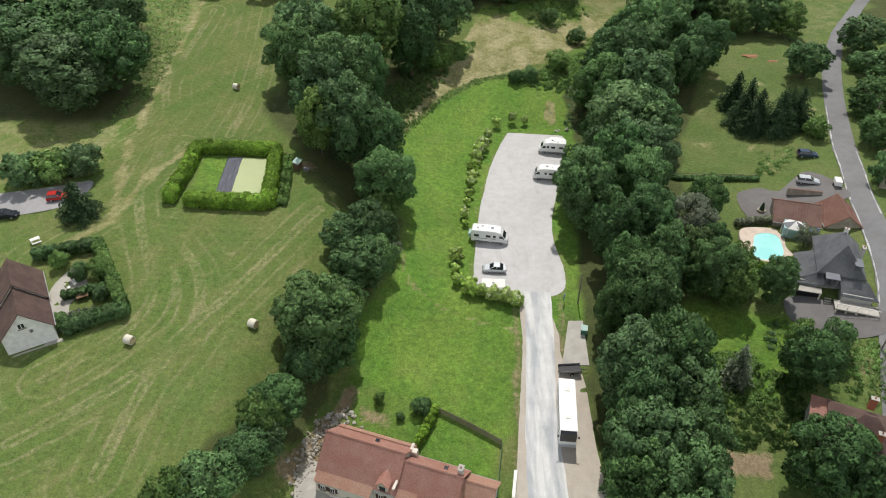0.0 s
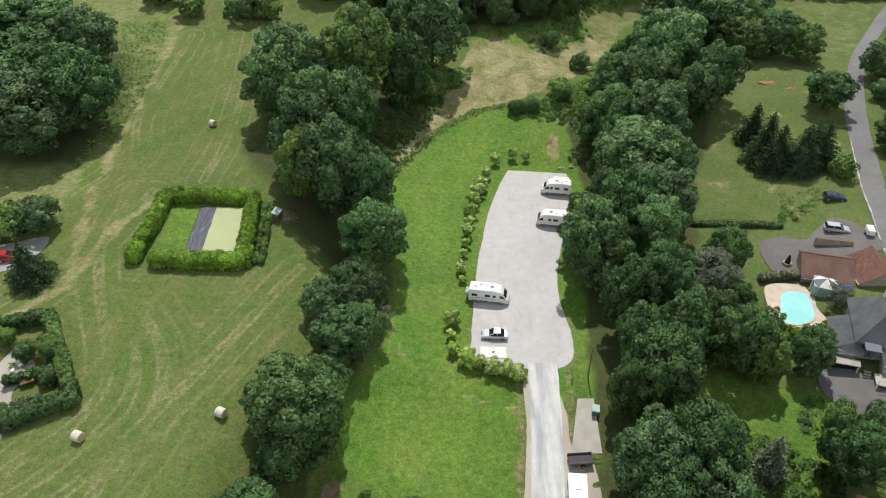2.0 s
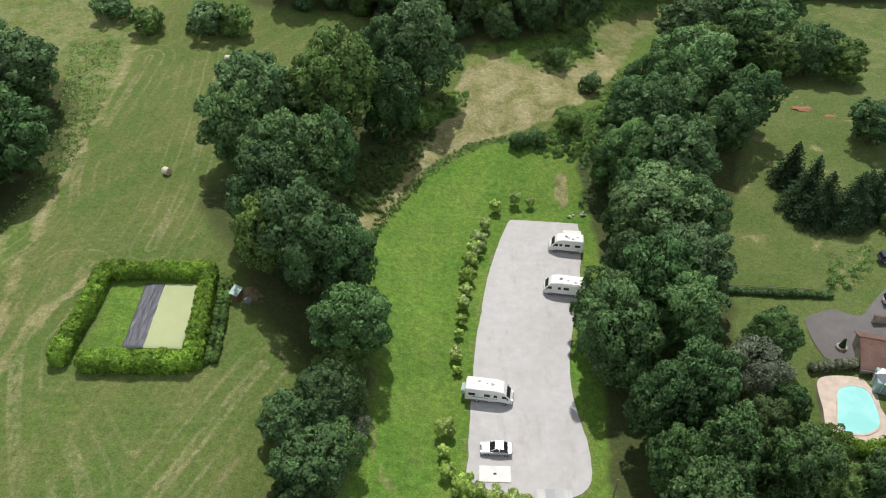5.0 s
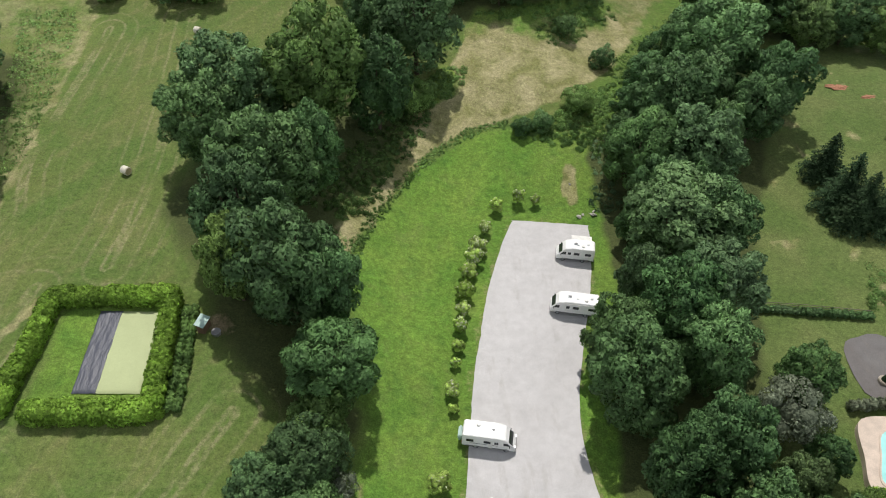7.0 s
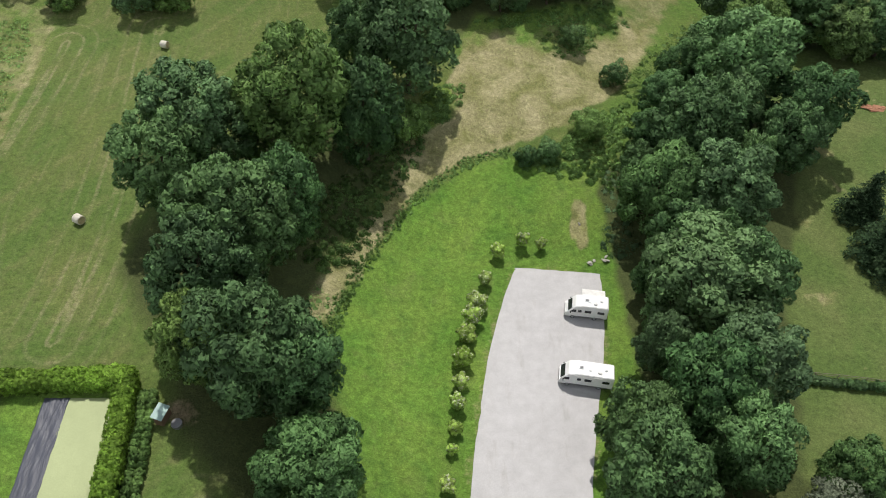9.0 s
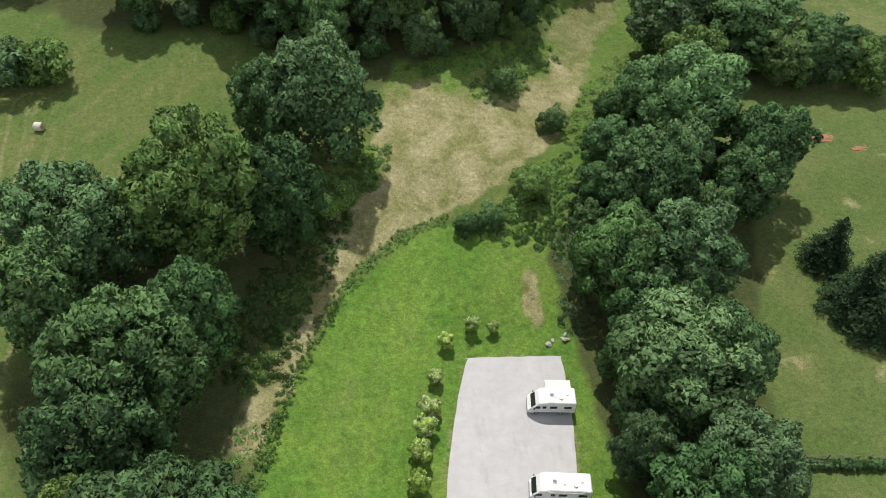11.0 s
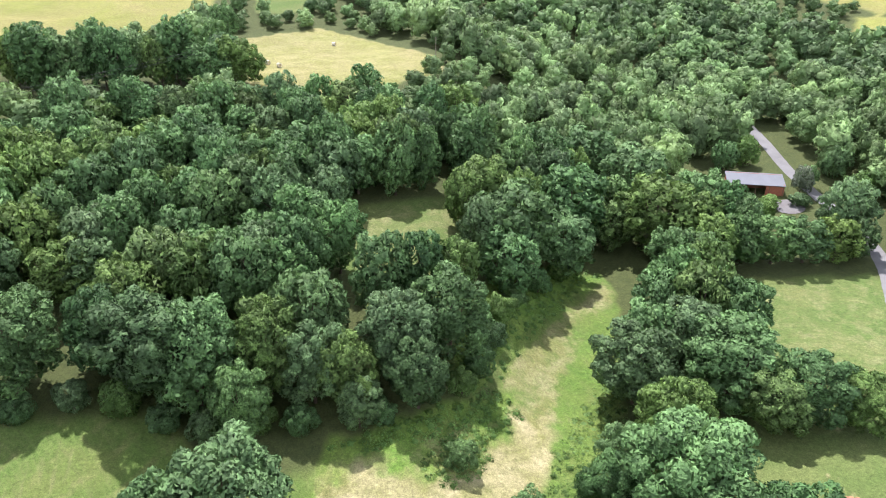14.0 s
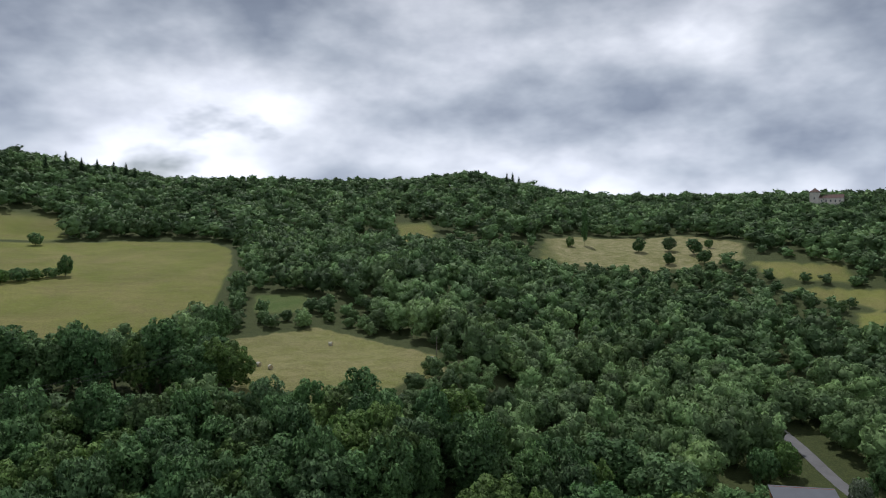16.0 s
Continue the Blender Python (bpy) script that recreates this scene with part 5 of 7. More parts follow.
for s in (-1, 1):
    part("side_board", box(0, s * 0.82, 1.0, 3.4, 0.05, 0.4, 0.01), grey_plastic, skip)
    wheel(skip, 0.2, s * 0.9, 0.33, 0.2)
part("drawbar", box(2.2, 0, 0.6, 1.2, 0.1, 0.1, 0.01), dark_trim, skip)
bin_ob = thing("waste_bin", "green wheeled waste container beside the slab", "bin", 22.9, 82.0, 80)
part("body", prism([(-0.55, 0.1), (-0.65, 1.1), (0.65, 1.1), (0.55, 0.1)], -0.5, 0.5, "y", 0.03), green_paint, bin_ob)
part("lid", box(0, 0, 1.16, 1.4, 1.1, 0.1, 0.04), pale_green, bin_ob)
wall_ob = thing("low_wall", "low white rendered garden wall by the lane", "wall", 9.7, 55.6, 81)
part("wall", box(0, 0, 0.35, 4.2, 0.35, 1.3, 0.03), render_wall, wall_ob)
part("coping", box(0, 0, 1.03, 4.3, 0.45, 0.08, 0.02), white_wood, wall_ob)


# ---- buildings ----
def window_in(parent, x, y, z, w, h, side, shutters=None, name="window"):
    """A framed window on a wall facing -y, +y, -x or +x."""
    turn = {"-y": 0, "+x": 90, "+y": 180, "-x": 270}[side]
    m = pose(x, y, z, 0, 0, turn)

    def placed(bm):
        bm.transform(m)
        return bm
    frame_ob = part(name, placed(box(0, -0.02, 0, w, 0.12, h, 0.015)), white_wood, parent)
    part("pane", placed(box(0, -0.06, 0, w - 0.16, 0.06, h - 0.16, 0.005)), window_glass, frame_ob)
    part("mullion", placed(box(0, -0.1, 0, 0.06, 0.03, h - 0.14)), white_wood, frame_ob)
    part("sill", placed(box(0, -0.1, -h / 2 - 0.05, w + 0.2, 0.26, 0.09, 0.01)), stone, frame_ob)
    if shutters:
        for s in (-1, 1):
            part("shutter", placed(box(s * (w * 0.76 + 0.02), -0.03, 0, w * 0.48, 0.06, h, 0.01)), shutters, parent)


def gable_block(parent, x0, x1, half, eave, ridge, wall_mat, roof_mat, over=0.35, shift=0.0, sink=2.0, ends=(True, True)):
    """Walls and a pitched roof, the ridge along x."""
    part("wall", prism([(shift - half, -sink), (shift - half, eave), (shift, ridge - 0.12), (shift + half, eave), (shift + half, -sink)], x0, x1, "x"), wall_mat, parent)
    rise = (ridge - eave) / half
    low = eave - rise * over
    t = 0.16
    bm = prism([(shift - half - over, low), (shift, ridge), (shift + half + over, low), (shift + half + over, low + t), (shift, ridge + t * 1.15), (shift - half - over, low + t)], x0 - (over if ends[0] else 0), x1 + (over if ends[1] else 0), "x", 0.015)
    roof = part("roof", bm, roof_mat, parent)
    part("ridge_tile", prism([(shift - 0.16, ridge + t * 0.8), (shift, ridge + t + 0.12), (shift + 0.16, ridge + t * 0.8)], x0 - (over if ends[0] else 0), x1 + (over if ends[1] else 0), "x"), roof_mat, roof)
    for s in (-1, 1):
        part("gutter", drum((x0 + x1) / 2, shift + s * (half + over + 0.05), low + 0.03, 0.07, x1 - x0 + 0.4, "x", 8), steel, roof)
    return roof


def chimney(parent, x, y, z, h, material, sx=0.7, sy=0.5):
    stack = part("chimney", box(x, y, z, sx, sy, h, 0.02), material, parent)
    part("cap", box(x, y, z + h / 2 + 0.05, sx + 0.15, sy + 0.15, 0.1, 0.02), concrete, stack)
    part("pot", drum(x, y, z + h / 2 + 0.25, 0.12, 0.35, "z", 10, 0.09), terracotta, stack)


# long farmhouse with terracotta roofs beside the lane
farm = thing("farmhouse", "long rendered farmhouse with red terracotta tile roofs", "house", -9.8, 57.6, -19.0, -4.0)
gable_block(farm, -5.9, 4.9, 3.7, 3.4, 6.7, render_wall, terracotta)
gable_block(farm, 4.9, 13.0, 3.2, 3.0, 6.0, render_wall, terracotta, ends=(False, True), shift=-0.5)
gable_block(farm, 13.0, 17.2, 2.4, 2.4, 4.4, render_wall, terracotta_pale, ends=(False, True), shift=0.3)
part("lean_to_roof", slab((-6.0, -3.6, 3.55), (2.0, -3.6, 3.55), (2.0, -5.2, 2.75), (-6.0, -5.2, 2.75), 0.14), terracotta_pale, farm, "paler terracotta lean-to roof")
part("lean_to_wall", box(-2.0, -4.4, 0.6, 7.8, 1.2, 4.3, 0.01), render_wall, farm)
part("far_slope_tiles", slab((-6.2, 3.0, 4.4), (5.1, 3.0, 4.4), (5.1, 4.2, 3.35), (-6.2, 4.2, 3.35), 0.12), terracotta_pale, farm)
for wx in (-4.8, -3.4):
    window_in(farm, wx, -5.02, 1.6, 0.7, 0.9, "-y", shutter_brown)
# no hollow porch: a near-black panel stands for the shade inside
part("porch_shade", box(1.6, -5.0, 1.0, 0.9, 0.1, 2.1, 0.01), dark_trim, farm)
dormer = part("dormer", prism([(-0.75, 3.2), (-0.75, 4.9), (0, 5.7), (0.75, 4.9), (0.75, 3.2)], -3.9, -1.2, "y"), render_wall, farm)
dormer.matrix_basis = Matrix.Translation((3.4, 0, -0.6))
part("dormer_roof", prism([(-0.95, 4.75), (0, 5.75), (0.95, 4.75), (0.95, 4.9), (0, 5.9), (-0.95, 4.9)], -4.1, -1.0, "y"), terracotta, dormer)
part("dormer_window", box(0, -3.93, 4.2, 0.8, 0.1, 1.1, 0.01), window_glass, dormer)
for wx in (3.0, 4.2):
    window_in(farm, wx, -3.72, 1.4, 0.7, 1.0, "-y", shutter_brown)
part("lean_to_roof", slab((5.1, -2.6, 4.0), (8.0, -2.6, 4.0), (8.0, -4.3, 3.0), (5.1, -4.3, 3.0), 0.14), terracotta_pale, farm)
window_in(farm, 6.4, -3.75, 1.4, 0.8, 1.1, "-y", shutter_brown)
chimney(farm, 12.6, 0.6, 5.6, 1.6, render_wall, 0.6, 0.9)
for sx, sy, sz in ((0.5, 1.6, 5.55), (10.5, 0.9, 5.0)):
    part("skylight", box(sx, sy, sz + 0.1, 0.55, 0.6, 0.1, 0.02), window_glass, farm)
part("parapet", box(4.95, -0.2, 4.4, 0.35, 7.6, 0.3, 0.05), render_wall, farm)
part("chimney_breast", box(5.4, 2.3, 4.2, 1.1, 0.8, 1.2, 0.04), render_wall, farm)

# white gabled house by the hay field
gable = thing("house", "white gabled house with a brown tile roof", "house", -57.6, 69.7, 121.0, 8.2)
gable_block(gable, 0, 6.2, 3.2, 3.2, 6.6, white_wood, brown_tile)
gable_block(gable, 6.2, 12.6, 3.3, 3.7, 7.2, white_wood, brown_tile, ends=(True, True))
window_in(gable, -0.02, 0.3, 4.5, 0.9, 0.9, "-x")
part("alarm_box", box(-0.1, -0.6, 3.2, 0.25, 0.4, 0.4, 0.03), grey_plastic, gable)
window_in(gable, 2.6, -3.22, 1.6, 1.0, 1.2, "-y", shutter_brown)
window_in(gable, 9.0, -3.32, 1.7, 1.0, 1.2, "-y", shutter_brown)
part("door", box(5.0, -3.24, 1.05, 0.95, 0.1, 2.1, 0.02), wood_brown, gable)
part("plinth", box(-0.35, 0, -0.2, 0.7, 7.4, 0.9, 0.05), concrete, gable)

# slate-roofed house beside the country road
manor = thing("slate_house", "large house with a steep slate roof and veranda", "house", 66.5, 93.5, -18.0, 0.0)


def hip_roof(parent, x0, x1, y0, y1, eave, ridge, inset, material, over=0.4, name="roof", along_y=False):
    bm = bmesh.new()
    ym = (y0 + y1) / 2
    lo = [(x0 - over, y0 - over, eave), (x1 + over, y0 - over, eave), (x1 + over, y1 + over, eave), (x0 - over, y1 + over, eave)]
    a, b = [bm.verts.new(p) for p in lo], [bm.verts.new((p[0], p[1], p[2] - 0.2)) for p in lo]
    r = [bm.verts.new((x0 + inset, ym, ridge)), bm.verts.new((x1 - inset, ym, ridge))]
    bm.faces.new((a[0], a[1], r[1], r[0]))
    bm.faces.new((a[1], a[2], r[1]))
    bm.faces.new((a[2], a[3], r[0], r[1]))
    bm.faces.new((a[3], a[0], r[0]))
    bm.faces.new(b[::-1])
    for i in range(4):
        j = (i + 1) % 4
        bm.faces.new((a[j], a[i], b[i], b[j]))
    bmesh.ops.recalc_face_normals(bm, faces=bm.faces[:])
    if along_y:
        bmesh.ops.rotate(bm, verts=bm.verts[:], matrix=Matrix.Rotation(radians(90), 3, "Z"))
    return part(name, bm, material, parent)


part("wall", box(0.9, 0.6, 2.6, 6.4, 9.4, 6.0, 0.02), grey_wall, manor)
hip_roof(manor, -4.3, 5.4, -4.2, 2.5, 5.4, 9.6, 2.9, slate, 0.4, "roof", True)
part("ridge_tile", box(0.85, 0.1, 9.6, 0.24, 4.0, 0.16, 0.03), slate, manor)
part("wing_wall", box(-3.9, -2.0, 1.8, 3.2, 7.0, 4.2, 0.02), grey_wall, manor)
part("wing_roof", slab((-5.8, -5.2, 3.8), (-2.2, -4.2, 5.4), (-2.2, 2.0, 5.4), (-5.8, 2.0, 3.8), 0.18), slate, manor, "low-pitched grey slate wing roof")
part("wing_hip", slab((-5.8, -5.2, 3.8), (-5.6, -6.0, 3.5), (-1.2, -5.9, 3.9), (-2.2, -4.2, 5.4), 0.16), slate, manor)
part("porch_roof", slab((0.7, -4.5, 5.1), (4.9, -4.7, 5.1), (6.8, -7.3, 3.4), (1.1, -7.3, 3.4), 0.18), slate, manor, "lower slate roof over the terrace")
part("porch_wall", box(3.6, -5.8, 2.2, 4.6, 2.4, 3.0, 0.02), grey_wall, manor)
bay = part("dormer", box(-0.6, -4.9, 4.6, 1.9, 1.9, 1.7, 0.03), slate, manor, "square slate-hung dormer bay")
part("dormer_roof", slab((-1.7, -6.0, 5.45), (0.5, -6.0, 5.45), (0.5, -3.6, 5.75), (-1.7, -3.6, 5.75), 0.12), roof_metal, bay)
for px in (-1.0, -0.3):
    part("pane", box(px, -5.87, 4.7, 0.5, 0.05, 1.0, 0.01), window_glass, bay)
part("terrace", box(3.6, -8.3, 2.2, 6.6, 2.4, 0.25, 0.03), concrete, manor)
part("terrace_wall", box(3.6, -7.4, 1.2, 6.2, 0.3, 1.9, 0.02), dark_trim, manor)
for k in range(5):
    part("terrace_post", box(0.5 + k * 1.55, -9.3, 1.2, 0.28, 0.28, 2.0, 0.02), render_wall, manor)
    part("railing_post", drum(0.5 + k * 1.55, -9.4, 2.8, 0.04, 1.0, "z", 8), white_wood, manor)
part("railing", box(3.6, -9.4, 3.3, 6.5, 0.07, 0.09, 0.01), white_wood, manor)
for k in range(7):
    part("stair_tread", box(-0.5, -7.0 - k * 0.32, 2.1 - k * 0.24, 1.0, 0.34, 0.12, 0.01), concrete, manor)
part("carport_roof", slab((-6.0, -7.4, 3.0), (-1.7, -7.2, 3.0), (-1.7, -6.0, 3.15), (-6.0, -6.1, 3.15), 0.16), concrete, manor)
# solid near-black box as the shade under the carport roof
part("carport_shade", box(-3.8, -6.2, 1.6, 3.9, 0.5, 2.5, 0.02), dark_trim, manor)
for px in (-5.7, -1.9):
    part("carport_post", box(px, -7.1, 1.5, 0.22, 0.22, 2.9, 0.02), render_wall, manor)
for py, pz in ((-2.2, 6.9), (-0.6, 6.7), (1.2, 6.5)):
    part("skylight", slab((-1.15, py, pz - 0.15), (-0.75, py, pz + 0.35), (-0.75, py + 0.55, pz + 0.35), (-1.15, py + 0.55, pz - 0.15), 0.1), steel, manor)
part("skylight", slab((-0.1, -3.3, 6.95), (0.45, -3.3, 6.95), (0.45, -2.9, 7.6), (-0.1, -2.9, 7.6), 0.1), white_wood, manor)
flat_bay = part("dormer", box(2.9, -3.0, 7.0, 1.1, 2.0, 1.0, 0.03), slate, manor)
part("dormer_roof", box(2.9, -3.1, 7.56, 1.3, 2.2, 0.12, 0.02), roof_metal, flat_bay)
chimney(manor, 0.9, 2.4, 9.2, 2.0, white_wood, 0.6, 0.6)
chimney(manor, 4.1, 1.0, 7.0, 2.0, grey_wall, 0.5, 0.9)
for wx in (-4.6, -3.0):
    window_in(manor, wx, -5.52, 2.2, 0.8, 1.1, "-y", white_wood)

# old tiled outbuildings and a glazed veranda beside the pool
barn = thing("outbuilding", "old outbuilding with a weathered tile roof", "outbuilding", 67.4, 110.8, -15.0, 0.6)
part("wall", prism([(-3.9, -1.0), (-3.9, 2.5), (0, 4.35), (1.9, 3.5), (1.9, -1.0)], -4.0, 4.2, "x"), stone, barn)
roof = part("roof", prism([(-4.4, 2.35), (0, 4.5), (2.3, 3.4), (2.3, 3.55), (0, 4.68), (-4.4, 2.52)], -4.3, 4.3, "x", 0.015), old_tile, barn)
part("ridge_tile", prism([(-0.16, 4.6), (0, 4.8), (0.16, 4.6)], -4.3, 4.3, "x"), old_tile, roof)
part("gutter", drum(0, -4.45, 2.38, 0.07, 8.6, "x", 8), steel, roof)
window_in(barn, -1.0, -3.92, 1.4, 0.9, 0.9, "-y")
barn = thing("outbuilding", "small gabled outbuilding with a red-brown tile roof", "outbuilding", 74.7, 108.4, 82.0, 1.4)
gable_block(barn, -3.5, 3.6, 3.2, 2.3, 4.7, stone, terracotta_old)
part("door", box(-3.52, 0, 1.0, 0.08, 1.2, 2.0, 0.01), wood_brown, barn)
low = thing("garden_wall", "low brown masonry wall beside the yard", "wall", 71.5, 116.6, -12.0)
part("wall", box(0, 0, 0.5, 6.4, 0.3, 1.4, 0.02), stone, low)
part("coping", box(0, 0, 1.23, 6.5, 0.4, 0.07, 0.01), old_tile, low)
veranda = thing("veranda", "glazed white conservatory with a faceted roof", "conservatory", 65.0, 105.2, -24.0, 1.9)
part("frame", box(0, 0, 1.0, 3.6, 3.2, 2.0, 0.05), veranda_glass, veranda)
for a in range(6):
    t0, t1 = a * math.pi / 3, (a + 1) * math.pi / 3
    bm = bmesh.new()
    vs = [bm.verts.new(p) for p in ((2.1 * math.cos(t0), 1.9 * math.sin(t0), 2.05), (2.1 * math.cos(t1), 1.9 * math.sin(t1), 2.05), (0, 0, 3.0), (2.1 * math.cos(t0), 1.9 * math.sin(t0), 1.95), (2.1 * math.cos(t1), 1.9 * math.sin(t1), 1.95), (0, 0, 2.9))]
    for f in ((0, 1, 2), (5, 4, 3), (0, 3, 4, 1), (1, 4, 5, 2), (2, 5, 3, 0)):
        bm.faces.new([vs[i] for i in f])
    part("roof_panel", bm, roof_metal if a % 2 else white_wood, veranda)
    part("mullion", drum(2.0 * math.cos(t0), 1.8 * math.sin(t0), 1.0, 0.06, 2.0, "z", 8), white_wood, veranda)
shade = thing("tarpaulin", "blue tarpaulin over a garden table", "tarpaulin", 68.6, 104.8, 10, 2.2)
part("sheet", slab((-0.9, -0.6, 1.0), (0.9, -0.6, 1.0), (0.9, 0.6, 1.05), (-0.9, 0.6, 1.05), 0.08), tarp_blue, shade)
for sx in (-0.7, 0.7):
    for sy in (-0.45, 0.45):
        part("leg", drum(sx, sy, 0.48, 0.03, 0.96, "z", 6), steel, shade)

# house at the foot of the eastern gardens
lodge = thing("house", "rendered house with dark brown tiles and brick chimneys", "house", 57.0, 61.2, -24.0, -2.8)
part("wall", box(0.6, -0.6, 1.4, 8.2, 7.2, 6.4, 0.02), grey_wall, lodge)
hip_roof(lodge, -3.5, 4.7, -4.2, 3.0, 4.6, 7.6, 3.2, brown_tile)
part("annex_wall", box(-4.6, 2.0, 0.8, 2.4, 3.0, 5.4, 0.02), grey_wall, lodge)
part("annex_roof", slab((-6.0, 0.3, 3.7), (-3.4, 0.3, 3.7), (-3.4, 3.7, 4.4), (-6.0, 3.7, 4.4), 0.16), terracotta, lodge, "faded red tiled annex roof")
chimney(lodge, 0.9, 2.2, 7.3, 2.0, brick_red, 0.9, 0.6)
chimney(lodge, 1.8, -3.2, 6.6, 2.0, brick_red, 0.8, 0.6)
window_in(lodge, 0.4, -4.22, 3.3, 0.8, 0.9, "-y")
part("garage_door", box(-0.6, -4.24, 0.6, 2.2, 0.1, 1.9, 0.02), shutter_brown, lodge)
window_in(lodge, 2.8, -4.22, 1.4, 0.7, 0.9, "-y")

# stone barn across the road, open shed by the road, and the manor on the hill
barn = thing("stone_barn", "stone barn with an old tile roof across the road", "barn", 91.0, 119.5, 62.0)
gable_block(barn, -5, 5, 3.2, 3.2, 5.6, stone, old_tile)
part("door", box(0, 3.22, 1.2, 2.2, 0.08, 2.4, 0.01), wood_brown, barn)
shed = thing("shed", "long open shed with a grey metal roof", "shed", 142.0, 283.8, -25.0)
part("roof", slab((-7.9, -2.6, 3.0), (7.9, -2.6, 3.0), (7.9, 3.4, 4.7), (-7.9, 3.4, 4.7), 0.18), roof_metal, shed)
part("back_wall", box(0, 3.0, 1.6, 15.2, 0.25, 6.0, 0.01), brick_red, shed)
for s in (-1, 1):
    part("end_wall", box(s * 7.5, 0.4, 1.0, 0.25, 5.4, 4.4, 0.01), brick_red, shed)
for k in range(5):
    part("post", box(-7.3 + k * 3.65, -2.2, 1.0, 0.22, 0.22, 4.2, 0.02), wood_brown, shed)
part("front_panel", box(5.0, -2.2, 0.9, 4.6, 0.2, 3.8, 0.01), brick_red, shed)
sheet("driveway", [(140.5, 270.5), (143, 275.5), (147.5, 276), (149.5, 272), (147, 268.5), (143, 268)], yard_asphalt, "grey gravel apron beside the open shed", 0.15, 1.0)
castle = thing("manor", "pale stone manor with a tower on the wooded hill", "manor", 515.0, 674.0, -50.0)
gable_block(castle, -6, 14, 4.5, 11.5, 14.5, render_wall, brown_tile, sink=4)
part("tower", box(-9.5, 0, 7.5, 8, 8, 19, 0.1), render_wall, castle)
hip_roof(castle, -13.5, -5.5, -4, 4, 17.2, 21.0, 3.9, brown_tile, 0.6, "tower_roof")
for k in range(5):
    for z in (4.5, 8.8):
        window_in(castle, -3.5 + k * 3.7, -4.52, z, 1.3, 2.0, "-y")
for z in (5.5, 11.5):
    window_in(castle, -9.5, -4.02, z, 1.2, 2.0, "-y")


# ---- pools ----
def outline_prism(points, z0, z1, step=0.6):
    pts = spline(points, step, True)
    bm = bmesh.new()
    lo, hi = [bm.verts.new((x, y, z0)) for x, y in pts], [bm.verts.new((x, y, z1)) for x, y in pts]
    n = len(pts)
    bm.faces.new(lo[::-1])
    bm.faces.new(hi)
    for i in range(n):
        bm.faces.new((lo[i], lo[(i + 1) % n], hi[(i + 1) % n], hi[i]))
    bmesh.ops.recalc_face_normals(bm, faces=bm.faces[:])
    return bm


POOL = [(58.2, 105.0), (60.4, 105.7), (62.2, 104.8), (62.0, 101.6), (61.0, 98.9), (58.2, 97.6), (55.5, 98.6), (56.8, 102)]
DECK = [(56.2, 107.0), (60.5, 107.6), (63.4, 106.4), (63.9, 103), (63.0, 98.2), (59.5, 96.2), (54.0, 97.4), (54.7, 102)]
pool = new("swimming_pool")
tagged(pool, "kidney-shaped turquoise swimming pool with pinkish paving", "pool")
level = height(59.5, 102) + 0.5
pool.matrix_world = pose(0, 0, level)
deck = outline_prism(DECK, -3.0, 0.0)
part("paving", deck, paving_pink, pool)
part("lining", outline_prism(POOL, -0.2, 0.02), pool_lining, pool)
part("water", outline_prism(POOL, 0.03, 0.06), water, pool)
rim = spline(POOL, 0.6, True)
bm = bmesh.new()
rings = [[bm.verts.new((59.2 + (x - 59.2) * f, 101.6 + (y - 101.6) * f, z)) for x, y in rim] for f, z in ((1.0, 0.01), (1.0, 0.1), (1.08, 0.1), (1.08, -0.05))]
for p, q in zip(rings, rings[1:]):
    for i in range(len(rim)):
        j = (i + 1) % len(rim)
        bm.faces.new((p[i], p[j], q[j], q[i]))
bmesh.ops.recalc_face_normals(bm, faces=bm.faces[:])
part("coping", bm, paving_pink, pool)

covered = new("covered_pool")
tagged(covered, "hedged garden pool under a yellow-green cover and black tarpaulin", "pool cover")
level = height(-38, 114) + 0.12
covered.matrix_world = pose(-38, 114.2, level, 2.6, math.degrees(math.atan((height(-42, 114) - height(-34, 114)) / 8)), 2.0)


def wrinkled(x0, x1, y0, y1, z, seed, amp, skew=0.0, nx=26, ny=44):
    bm = bmesh.new()
    grid = []
    for j in range(ny + 1):
        row = []
        for i in range(nx + 1):
            fx, fy = i / nx, j / ny
            x, y = x0 + (x1 - x0) * fx + skew * (1 - fy) * (1 if fx > 0.5 else 0.2), y0 + (y1 - y0) * fy
            e = min(fx, 1 - fx, fy, 1 - fy)
            w = amp * (noise.noise((x * 2.4, y * 0.5, seed)) + 0.5 * noise.noise((x * 6, y * 1.3, seed))) - (0.12 if e == 0 else 0)
            row.append(bm.verts.new((x + 0.08 * noise.noise((y * 0.9, seed, 0)), y + 0.08 * noise.noise((x, seed, 4)), z + w)))
        grid.append(row)
    for j in range(ny):
        for i in range(nx):
            bm.faces.new((grid[j][i], grid[j][i + 1], grid[j + 1][i + 1], grid[j + 1][i]))
    for f in bm.faces:
        f.smooth = True
    return bm


